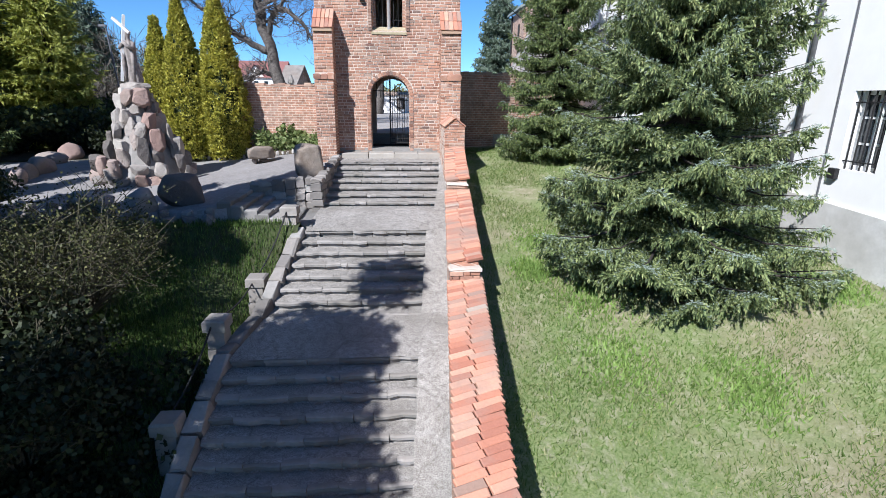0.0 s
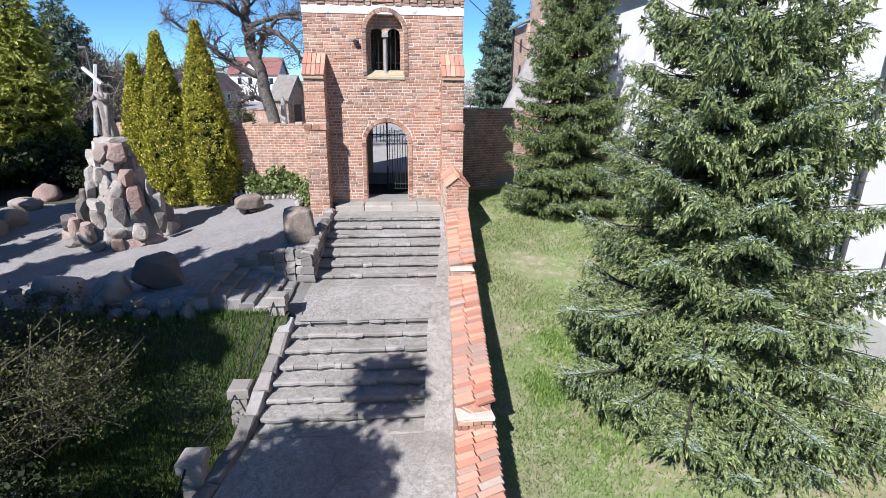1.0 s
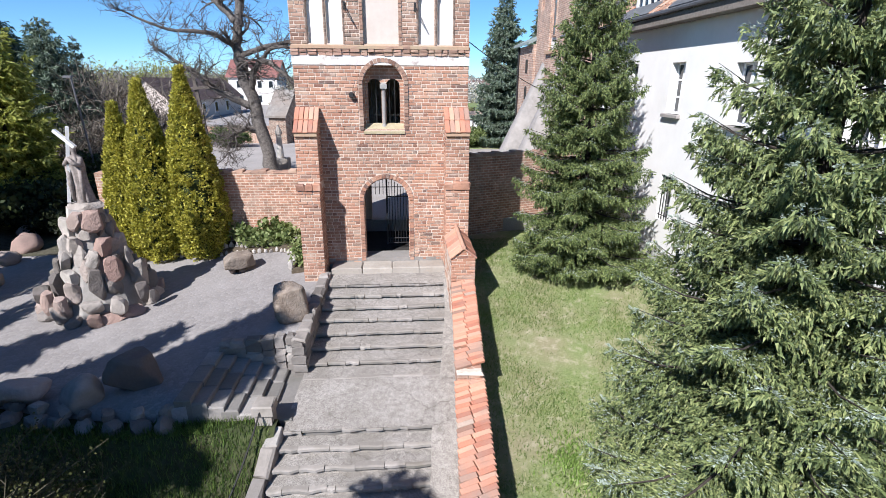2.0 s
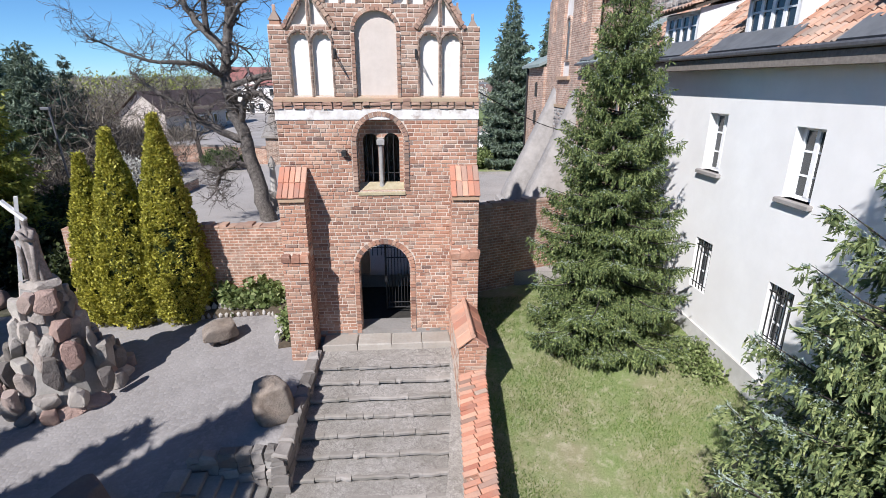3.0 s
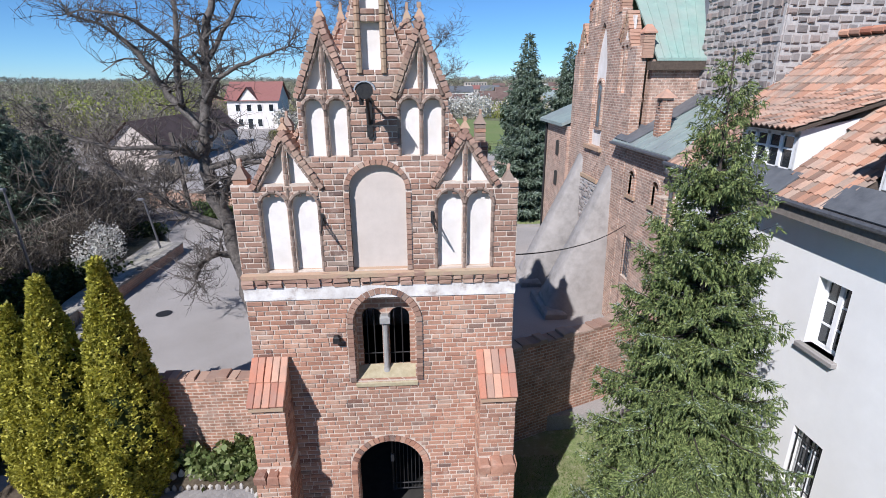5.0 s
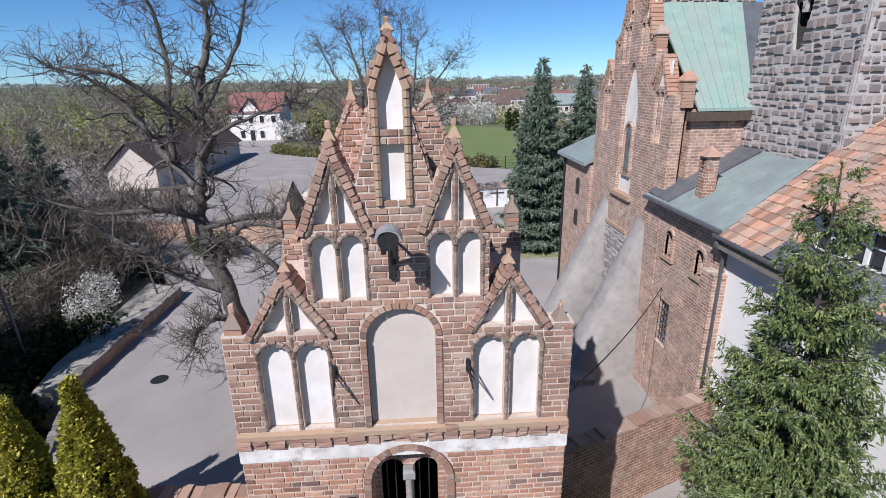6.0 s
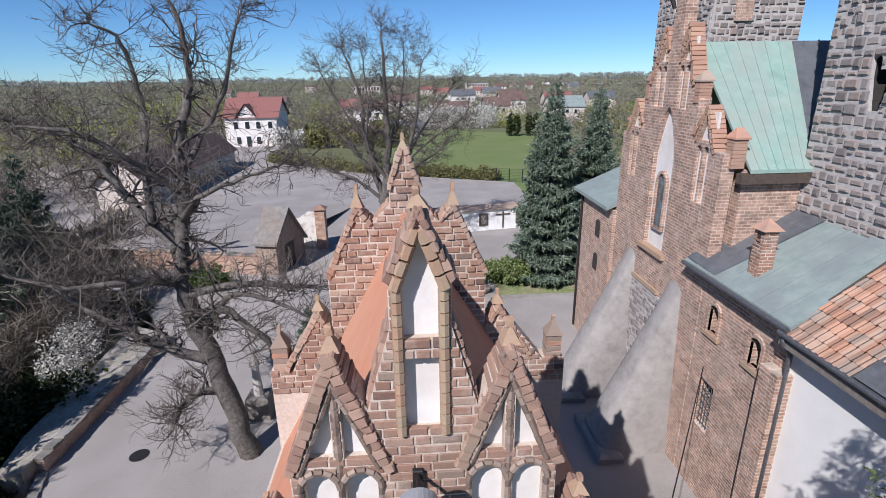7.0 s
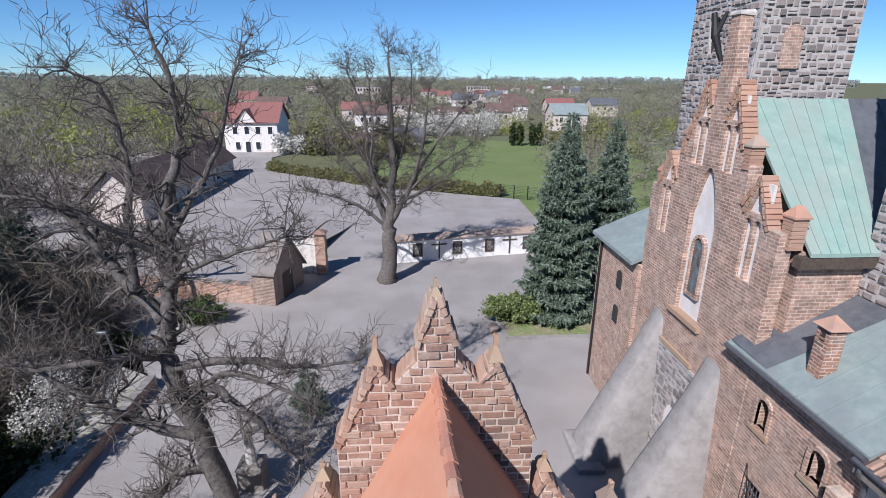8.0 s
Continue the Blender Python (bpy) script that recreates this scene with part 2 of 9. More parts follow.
# near-black that stands in for the shade of unlit rooms and openings
M_dark = plain("unlit_interior_black", [(0.3, (0.03, 0.028, 0.025)), (0.7, (0.05, 0.045, 0.04))], 5, 0.95, 0.1)


def glass_material():
    m, nt, b = material("window_glass", 0.04)
    b.inputs["Base Color"].default_value = (0.02, 0.025, 0.03, 1)
    b.inputs["Specular IOR Level"].default_value = 0.8
    bump(nt, b, noise_tex(nt, 1.5, 2), 0.05, 0.02)
    return m


M_glass = glass_material()


def leaf_material(name, stops, rough=0.6, trans=0.25, big=None):
    m, nt, b = material(name, rough)
    r = nt.nodes.new("ShaderNodeNewGeometry").outputs["Random Per Island"]
    col = ramp(nt, r, stops)
    g = noise_tex(nt, 1.4, 3)
    col = mix(nt, col, mix(nt, (0.55, 0.6, 0.55), (1.4, 1.35, 1.2), g), 0.6, "MULTIPLY")
    setc(nt, b, col)
    b.inputs["Subsurface Weight"].default_value = 0.0
    tr = nt.nodes.new("ShaderNodeBsdfTranslucent")
    ms = nt.nodes.new("ShaderNodeMixShader")
    ms.inputs[0].default_value = trans
    out = next(n for n in nt.nodes if n.type == "OUTPUT_MATERIAL")
    nt.links.new(col, tr.inputs[0])
    nt.links.new(b.outputs[0], ms.inputs[1])
    nt.links.new(tr.outputs[0], ms.inputs[2])
    nt.links.new(ms.outputs[0], out.inputs[0])
    return m


M_spruce = leaf_material("spruce_needles", [(0.0, (0.05, 0.066, 0.034)), (0.4, (0.13, 0.17, 0.07)), (0.75, (0.24, 0.285, 0.115)), (1.0, (0.36, 0.385, 0.175))], trans=0.22)
M_deepfir = leaf_material("deep_green_needles", [(0.0, (0.04, 0.055, 0.026)), (0.4, (0.11, 0.15, 0.052)), (0.75, (0.2, 0.25, 0.085)), (1.0, (0.31, 0.34, 0.14))], trans=0.2)
M_bluetip = leaf_material("blue_grey_shoots", [(0.0, (0.18, 0.225, 0.19)), (0.6, (0.28, 0.335, 0.3)), (1.0, (0.4, 0.46, 0.43))], trans=0.15)
M_twigs = leaf_material("brown_twigs", [(0.0, (0.06, 0.048, 0.04)), (0.6, (0.13, 0.107, 0.088)), (1.0, (0.23, 0.195, 0.165))], trans=0.0)
M_darkfir = leaf_material("dark_fir_needles", [(0.0, (0.03, 0.045, 0.03)), (0.6, (0.06, 0.08, 0.055)), (1.0, (0.11, 0.135, 0.1))])
M_farfir = leaf_material("grey_green_needles", [(0.0, (0.04, 0.055, 0.04)), (0.6, (0.085, 0.11, 0.08)), (1.0, (0.15, 0.18, 0.14))], trans=0.15)
M_larch = leaf_material("yellow_green_needles", [(0.0, (0.2, 0.22, 0.04)), (0.5, (0.36, 0.38, 0.08)), (1.0, (0.52, 0.52, 0.16))], trans=0.45)
M_shoot = leaf_material("silvery_shoots", [(0.0, (0.22, 0.27, 0.21)), (0.6, (0.36, 0.42, 0.36)), (1.0, (0.54, 0.6, 0.57))], trans=0.25)
M_bluefir = leaf_material("blue_spruce_needles", [(0.0, (0.07, 0.1, 0.066)), (0.6, (0.165, 0.215, 0.155)), (1.0, (0.3, 0.355, 0.29))], trans=0.3)
M_thuja = leaf_material("golden_thuja", [(0.0, (0.14, 0.145, 0.024)), (0.4, (0.36, 0.34, 0.048)), (0.8, (0.56, 0.51, 0.08)), (1.0, (0.7, 0.64, 0.17))], trans=0.32)
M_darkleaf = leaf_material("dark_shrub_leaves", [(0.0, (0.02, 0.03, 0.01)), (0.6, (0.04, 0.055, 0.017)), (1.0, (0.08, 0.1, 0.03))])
M_bushleaf = leaf_material("budding_shrub_leaves", [(0.0, (0.025, 0.03, 0.01)), (0.6, (0.07, 0.075, 0.025)), (1.0, (0.17, 0.17, 0.065))])
# near-black: bank shade put into leaf colour; also the yew shrubs' own dark
M_nearblack = leaf_material("near_black_leaves", [(0.0, (0.008, 0.012, 0.004)), (0.6, (0.018, 0.026, 0.008)), (1.0, (0.035, 0.045, 0.014))], trans=0.05)
M_ivy = leaf_material("broad_green_leaves", [(0.0, (0.085, 0.12, 0.035)), (0.6, (0.22, 0.27, 0.1)), (1.0, (0.4, 0.44, 0.22))], trans=0.35)
M_juniper = leaf_material("juniper_needles", [(0.0, (0.03, 0.055, 0.016)), (0.6, (0.075, 0.115, 0.035)), (1.0, (0.14, 0.18, 0.065))])
M_spring = leaf_material("spring_foliage", [(0.0, (0.12, 0.115, 0.05)), (0.6, (0.19, 0.185, 0.075)), (1.0, (0.28, 0.265, 0.12))], trans=0.3)
M_fresh = leaf_material("fresh_spring_leaves", [(0.0, (0.17, 0.19, 0.045)), (0.6, (0.29, 0.31, 0.08)), (1.0, (0.4, 0.41, 0.14))], trans=0.4)
M_blossom = leaf_material("white_blossom", [(0.0, (0.4, 0.38, 0.35)), (0.6, (0.6, 0.58, 0.55)), (1.0, (0.75, 0.72, 0.7))])
M_grassblade = leaf_material("grass_blades", [(0.0, (0.08, 0.14, 0.026)), (0.55, (0.15, 0.22, 0.052)), (0.85, (0.26, 0.28, 0.11)), (1.0, (0.4, 0.37, 0.2))], trans=0.35)
# wood tones below are paled partly to put distance haze into the colour
M_farwood = leaf_material("hazed_far_woodland", [(0.0, (0.19, 0.185, 0.125)), (0.6, (0.28, 0.27, 0.19)), (1.0, (0.37, 0.355, 0.26))])
M_hillwood = leaf_material("hazed_hill_woodland", [(0.0, (0.17, 0.178, 0.165)), (0.6, (0.25, 0.258, 0.24)), (1.0, (0.32, 0.325, 0.305))], trans=0.1)
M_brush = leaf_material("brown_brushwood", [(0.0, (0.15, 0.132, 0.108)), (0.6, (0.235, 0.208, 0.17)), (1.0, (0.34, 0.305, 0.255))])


def grass_material():
    m, nt, b = material("lawn", 0.95)
    f = noise_tex(nt, 26, 6, 0.7)
    col = ramp(nt, f, [(0.3, (0.12, 0.17, 0.05)), (0.5, (0.19, 0.235, 0.083)), (0.72, (0.3, 0.315, 0.15))])
    g = noise_tex(nt, 0.55, 4, 0.6)
    k = ramp(nt, g, [(0.42, (0, 0, 0)), (0.64, (1, 1, 1))])
    col = mix(nt, col, (0.29, 0.245, 0.155), mix(nt, (0, 0, 0), (0.8, 0.8, 0.8), k))
    h = noise_tex(nt, 4, 6, 0.75)
    col = mix(nt, col, (0.42, 0.37, 0.26), mix(nt, (0, 0, 0), (1, 1, 1), ramp(nt, h, [(0.5, (0, 0, 0)), (0.7, (0.85, 0.85, 0.85))])))
    setc(nt, b, col)
    bump(nt, b, noise_tex(nt, 60, 4, 0.8), 0.8, 0.03)
    return m


M_grass = grass_material()


def brick_texture(name, c1, c2, mortar, bw=0.28, bh=0.1, stones=None, rough=0.9, msize=0.012):
    """Brickwork too far off to pick apart: one node pattern on vertical faces."""
    m, nt, b = material(name, rough)
    g = nt.nodes.new("ShaderNodeNewGeometry")
    sp = nt.nodes.new("ShaderNodeSeparateXYZ")
    nt.links.new(g.outputs["Position"], sp.inputs[0])
    ad = nt.nodes.new("ShaderNodeMath")
    nt.links.new(sp.outputs[0], ad.inputs[0])
    nt.links.new(sp.outputs[1], ad.inputs[1])
    cb = nt.nodes.new("ShaderNodeCombineXYZ")
    nt.links.new(ad.outputs[0], cb.inputs[0])
    nt.links.new(sp.outputs[2], cb.inputs[1])
    wob = nt.nodes.new("ShaderNodeVectorMath")
    wob.operation = "MULTIPLY_ADD"
    nz = nt.nodes.new("ShaderNodeTexNoise")
    nz.inputs["Scale"].default_value = 2.2
    nt.links.new(g.outputs["Position"], nz.inputs["Vector"])
    nt.links.new(nz.outputs[1], wob.inputs[0])
    wob.inputs[1].default_value = (0.03, 0.02, 0)
    nt.links.new(cb.outputs[0], wob.inputs[2])
    br = nt.nodes.new("ShaderNodeTexBrick")
    for k, v in (("Color1", (*c1, 1)), ("Color2", (*c2, 1)), ("Mortar", (*mortar, 1)), ("Scale", 1.0), ("Mortar Size", msize), ("Mortar Smooth", 0.2), ("Bias", -0.1), ("Brick Width", bw), ("Row Height", bh)):
        br.inputs[k].default_value = v
    nt.links.new(wob.outputs[0], br.inputs["Vector"])
    col = br.outputs[0]
    s = noise_tex(nt, 0.7, 6, 0.7)
    col = mix(nt, col, (0.4, 0.33, 0.28), mix(nt, (0, 0, 0), (0.6, 0.6, 0.6), ramp(nt, s, [(0.45, (0, 0, 0)), (0.7, (1, 1, 1))])))
    s2 = noise_tex(nt, 11, 4, 0.7)
    col = mix(nt, col, mix(nt, (0.3, 0.3, 0.3), (1.65, 1.6, 1.55), s2), 0.75, "MULTIPLY")
    s3 = noise_tex(nt, 2.6, 5, 0.75)
    col = mix(nt, col, mix(nt, (0.5, 0.48, 0.46), (1.5, 1.45, 1.42), ramp(nt, s3, [(0.36, (0, 0, 0)), (0.64, (1, 1, 1))])), 0.55, "MULTIPLY")
    setc(nt, b, col)
    bump(nt, b, br.outputs[1], -0.5, 0.02)
    return m


M_brickwall = brick_texture("brickwork", (0.37, 0.2, 0.135), (0.27, 0.145, 0.1), (0.47, 0.39, 0.32), 0.29, 0.1, msize=0.016)
M_brickshed = brick_texture("shed_brickwork", (0.25, 0.155, 0.115), (0.16, 0.105, 0.082), (0.36, 0.31, 0.26), 0.29, 0.1, msize=0.02)
M_brickchurch = brick_texture("church_brickwork", (0.43, 0.27, 0.2), (0.24, 0.148, 0.115), (0.5, 0.42, 0.35), 0.29, 0.1, msize=0.015)

# ---------------------------------------------------------------- geometry kit
class Geo:
    """Vertices and faces of one mesh."""

    def __init__(self):
        self.v, self.f = [], []

    def add(self, verts, faces):
        n = len(self.v)
        self.v += [tuple(p) for p in verts]
        self.f += [tuple(i + n for i in q) for q in faces]
        return self

    def box(self, x0, x1, y0, y1, z0, z1, m=None):
        p = [(x, y, z) for z in (z0, z1) for y in (y0, y1) for x in (x0, x1)]
        if m is not None:
            p = [tuple(m @ Vector(q)) for q in p]
        return self.add(p, [(0, 2, 3, 1), (4, 5, 7, 6), (0, 1, 5, 4), (2, 6, 7, 3), (0, 4, 6, 2), (1, 3, 7, 5)])

    def chamfer(self, x0, x1, y0, y1, z0, z1, c=0.02, m=None, jit=0.0, rng=random):
        """A box with bevelled upper and side edges; jit shifts its corners."""
        p = []
        for z, i in ((z0, 0), (z1 - c, 0), (z1, c)):
            for x, y in ((x0 + i, y0 + i), (x1 - i, y0 + i), (x1 - i, y1 - i), (x0 + i, y1 - i)):
                p.append((x + rng.uniform(-jit, jit), y + rng.uniform(-jit, jit), z + rng.uniform(-jit, jit)))
        if m is not None:
            p = [tuple(m @ Vector(q)) for q in p]
        f = [(3, 2, 1, 0), (8, 9, 10, 11)]
        for k in (0, 4):
            for i in range(4):
                j = (i + 1) % 4
                f.append((k + i, k + j, k + 4 + j, k + 4 + i))
        return self.add(p, f)

    def tube(self, pts, radii, sides=8, cap=True):
        pts = [Vector(p) for p in pts]
        rings = []
        up = Vector((0.31, 0.17, 0.93))
        for i, p in enumerate(pts):
            d = (pts[min(i + 1, len(pts) - 1)] - pts[max(i - 1, 0)]).normalized()
            a = d.cross(up if abs(d.dot(up)) < 0.95 else Vector((1, 0, 0))).normalized()
            b = d.cross(a)
            r = float(radii[i] if isinstance(radii, (list, tuple)) else radii)
            rings.append([p + r * (math.cos(2 * math.pi * k / sides) * a + math.sin(2 * math.pi * k / sides) * b) for k in range(sides)])
        vs = [q for ring in rings for q in ring]
        fs = []
        for i in range(len(pts) - 1):
            for k in range(sides):
                l = (k + 1) % sides
                fs.append((i * sides + k, i * sides + l, (i + 1) * sides + l, (i + 1) * sides + k))
        if cap:
            fs.append(tuple(range(sides))[::-1])
            fs.append(tuple((len(pts) - 1) * sides + k for k in range(sides)))
        return self.add(vs, fs)

    def prism(self, poly, axis, a0, a1, holes=()):
        """A flat outline with holes, pushed along an axis ('x' or 'y'). The outline's coordinates are (u, z)."""
        loops = [list(poly)] + [list(h) for h in holes]
        pts = [q for l in loops for q in l]
        tris = geometry.tessellate_polygon([[Vector((u, w, 0)) for u, w in l] for l in loops])
        put = (lambda u, w, a: (u, a, w)) if axis == "y" else (lambda u, w, a: (a, u, w))
        n = len(pts)
        vs = [put(u, w, a0) for u, w in pts] + [put(u, w, a1) for u, w in pts]
        fs = [tuple(t) for t in tris] + [tuple(i + n for i in t[::-1]) for t in tris]
        o = 0
        for l in loops:
            k = len(l)
            for i in range(k):
                j = (i + 1) % k
                fs.append((o + i, o + j, n + o + j, n + o + i))
            o += k
        return self.add(vs, fs)

    def poly3(self, quads):
        for q in quads:
            self.add(q, [tuple(range(len(q)))])
        return self


BASE = {}


def obj_from(name, geo, mat, base=Vector((0, 0, 0)), smooth=False, fix=True):
    me = bpy.data.meshes.new(name)
    vs = geo.v if base.length == 0 else [(x - base.x, y - base.y, z - base.z) for x, y, z in geo.v]
    me.from_pydata(vs, [], geo.f)
    if fix:
        bm = bmesh.new()
        bm.from_mesh(me)
        bmesh.ops.recalc_face_normals(bm, faces=bm.faces)
        bm.to_mesh(me)
        bm.free()
    for m in mat if isinstance(mat, (list, tuple)) else [mat]:
        me.materials.append(m)
    if smooth:
        me.polygons.foreach_set("use_smooth", [True] * len(me.polygons))
    me.update()
    ob = new(name, me)
    return ob


def thing(name, label, category, at=(0, 0, 0), group="", kind=""):
    ob = new(name)
    ob.empty_display_size = 0.2
    ob.location = at
    BASE[ob.name] = Vector(at)
    return tagged(ob, label, category, group, kind)


def part(name, geo, mat, parent, label="", smooth=False, kind="", fix=True):
    base = BASE[parent.name]
    ob = obj_from(name, geo, mat, base, smooth, fix)
    ob.parent = parent
    BASE[ob.name] = base
    return tagged(ob, label, kind=kind)


def single(name, geo, mat, label, category, at=(0, 0, 0), group="", kind="", smooth=False, fix=True):
    ob = obj_from(name, geo, mat, Vector(at), smooth, fix)
    ob.location = at
    BASE[ob.name] = Vector(at)
    return tagged(ob, label, category, group, kind)


def arch(x0, x1, z0, spring, top, n=10, point=False):
    """Outline of an opening: straight sides and a round or pointed head."""
    c, r = (x0 + x1) / 2, (x1 - x0) / 2
    out = [(x0, z0), (x1, z0), (x1, spring)]
    for i in range(1, n):
        a = math.pi * i / n
        if point:
            s = abs(1 - 2 * i / n)
            out.append((c + r * (1 - 2 * i / n), spring + (top - spring) * (1 - s ** 1.7)))
        else:
            out.append((c + r * math.cos(a), spring + (top - spring) * math.sin(a)))
    out.append((x0, spring))
    return out


def lay_rubble(loops, z0, z1, rng, heights=(0.2, 0.31), widths=(0.19, 0.42), joint=0.05):
    """Uneven courses of squarish stones, some split in two: a list of (u0, u1, z0, z1)."""
    out = []
    z = z0
    while z < z1 - 0.1:
        h = min(rng.uniform(*heights), z1 - z)
        for a, b in spans(loops, z + h / 2):
            u = a
            while u < b - 0.05:
                w = rng.uniform(*widths)
                e = u + w if b - u - w > 0.12 else b
                g = joint * rng.uniform(0.3, 0.8)
                zz, top = z + rng.uniform(-0.03, 0.05), z + h + rng.uniform(-0.05, 0.03)
                if h > 0.27 and rng.random() < 0.22:
                    c = zz + (top - zz) * rng.uniform(0.4, 0.6)
                    out += [(u + g, e - g, zz + g, c - g), (u + g, e - g, c + g, top - g)]
                else:
                    out.append((u + g, e - g, zz + g, top - g))
                u = e
        z += h
    return out


def spans(loops, z):
    """The stretches of a level line inside an outline with holes."""
    xs = []
    for l in loops:
        for (u0, w0), (u1, w1) in zip(l, l[1:] + l[:1]):
            if (w0 <= z) != (w1 <= z):
                xs.append(u0 + (z - w0) / (w1 - w0) * (u1 - u0))
    xs.sort()
    return list(zip(xs[::2], xs[1::2]))


def lay_bricks(loops, z0, z1, rng, long=0.275, short=0.13, height=0.08, joint=0.021, shift=0.0):
    """Courses of alternating stretchers and headers: a list of (u0, u1, z0, z1)."""
    out = []
    z, row = z0, 0
    pitch = height + joint
    while z + height * 0.7 < z1:
        for a, b in spans(loops, z + height / 2):
            u, k = a + joint / 2, row
            first = True
            while u < b - 0.03:
                w = (long if (k % 2 == 0) else short) * rng.uniform(0.93, 1.05)
                if first:
                    w *= (1.0, 0.55, 0.8)[row % 3]
                    first = False
                if b - u - w < 0.09:
                    w = b - u - joint / 2
                out.append((u, u + w, z + rng.uniform(-0.003, 0.003), z + height + rng.uniform(-0.004, 0.003)))
                u += w + joint
                k += 1
        z += pitch
        row += 1
    return out


def brick_shape(geo, u0, u1, z0, z1, face, depth, axis, rng, c=0.007):
    """One brick with worn front edges; face is the coordinate of its front, depth goes inwards (signed)."""
    put = (lambda u, a, z: (u, a, z)) if axis == "y" else (lambda u, a, z: (a, u, z))
    s = 1 if depth > 0 else -1
    j = lambda: rng.uniform(-0.45, 0.45) * c
    p = [put(u, face + depth, z) for u, z in ((u0, z0), (u1, z0), (u1, z1), (u0, z1))]
    p += [put(u + j(), face + s * c, z + j()) for u, z in ((u0, z0), (u1, z0), (u1, z1), (u0, z1))]
    p += [put(u + j() * 0.5, face, z + j() * 0.5) for u, z in ((u0 + c, z0 + c), (u1 - c, z0 + c), (u1 - c, z1 - c), (u0 + c, z1 - c))]
    f = []
    for k in (0, 4):
        for i in range(4):
            l = (i + 1) % 4
            f.append((k + i, k + l, k + 4 + l, k + 4 + i))
    f.append((8, 9, 10, 11))
    geo.add(p, f)


PENDING = []


def brickwork(name, bricks, face, depth, axis, parent, rng, mat=None, mat_j=None, want=None, limit=300, rough=0.006):
    """Bricks as pieces where want(u, z) says so, the rest joined. Done at the end of the file."""
    PENDING.append((name, bricks, face, depth, axis, parent, rng, mat, mat_j, want, limit, rough))


def lay_pending():
    for name, bricks, face, depth, axis, parent, rng, mat, mat_j, want, limit, rough in PENDING:
        rest, n = Geo(), 0
        for u0, u1, z0, z1 in bricks:
            fc = face + rng.uniform(-rough, rough)
            if want and n < limit and want((u0 + u1) / 2, (z0 + z1) / 2):
                g = Geo()
                brick_shape(g, u0, u1, z0, z1, fc, depth, axis, rng, 0.03 if rough > 0.02 else 0.007)
                part(name, g, mat or M_brick, parent)
                n += 1
            else:
                brick_shape(rest, u0, u1, z0, z1, fc, depth, axis, rng, 0.03 if rough > 0.02 else 0.007)
        if rest.v:
            part("brickwork", rest, mat_j or M_brick_i, parent, kind="stuff")

# ---------------------------------------------------------------- ground
def smooth(a, b, t):
    t = min(1, max(0, (t - a) / (b - a)))
    return t * t * (3 - 2 * t)


def lerp(a, b, t):
    return a + (b - a) * t


def table(y, rows):
    """Linear in y through rows of (y, value), falling y."""
    if y >= rows[0][0]:
        return rows[0][1]
    for (ya, va), (yb, vb) in zip(rows, rows[1:]):
        if y >= yb:
            return lerp(va, vb, (ya - y) / (ya - yb))
    (ya, va), (yb, vb) = rows[-2:]
    return vb + (y - yb) * (vb - va) / (yb - ya)


YARD_Z = 0.30


def apron_z(x, y):
    """The paved forecourt falls away from the gate to the west and south."""
    return -0.42 - 0.12 * min(4.0, max(0.0, -2.6 - x)) - 0.03 * max(0.0, -6.6 - x) + 0.058 * max(-6.5, min(y, 3.0))


def lawn_z(x, y):
    z = -0.22 + 0.155 * min(y, 0.0)
    z += smooth(3.5, 8.7, x) * (0.15 + 0.055 * max(0.0, min(12.0, -y)))
    return z + 0.05 * noise.noise(Vector((x * 0.5, y * 0.5, 0))) + 0.02 * noise.noise(Vector((x * 2, y * 2, 3)))


def garden_z(x, y):
    z = table(y, [(-4.0, -1.25), (-6.59, -1.95), (-9.11, -3.2), (-10.56, -3.5), (-14.88, -5.5)]) + 0.2 * max(0, -2.9 - x)
    z += (0.7 + 0.35 * smooth(-2.8, -3.8, x)) * smooth(-7.4, -6.4, y)
    z -= 0.3 * smooth(-4.3, -3.3, x) * smooth(-7.2, -7.9, y)
    z = min(z, -1.32) - 0.6 * smooth(-6.42, -6.2, y) * smooth(-4.1, -3.9, x)
    return max(-6, z) + 0.06 * noise.noise(Vector((x * 0.6, y * 0.6, 7)))


def sheet(name, x0, x1, y0, y1, nx, ny, fz, mat, label, category="ground"):
    g = Geo()
    vs = [(x0 + (x1 - x0) * i / nx, y0 + (y1 - y0) * j / ny) for j in range(ny + 1) for i in range(nx + 1)]
    g.v = [(x, y, fz(x, y)) for x, y in vs]
    g.f = [(j * (nx + 1) + i, j * (nx + 1) + i + 1, (j + 1) * (nx + 1) + i + 1, (j + 1) * (nx + 1) + i) for j in range(ny) for i in range(nx)]
    return single(name, g, mat, label, category, kind="structure", smooth=True)


def country_z(x, y):
    """Level land rising to low hills at the horizon."""
    if y < 2:
        return -6.5
    h = smooth(350, 2400, y)
    return -3.0 + 15.0 * h + 17.0 * h * noise.noise(Vector((x * 0.0021, y * 0.0012, 0.3)))


M_country = plain("spring_country", [(0.3, (0.085, 0.078, 0.045)), (0.5, (0.125, 0.12, 0.062)), (0.7, (0.17, 0.16, 0.095))], 0.35, 0.95, 0.3, big=(0.02, (0.13, 0.155, 0.06), 0.7))
sheet("ground", -2600, 2600, -600, 4400, 80, 120, country_z, M_country, "flat brown and green country reaching the horizon")
WALL_C = [(-2.9, 2.16), (-6.7, 1.89), (-11.1, 1.60), (-17, 1.22)]


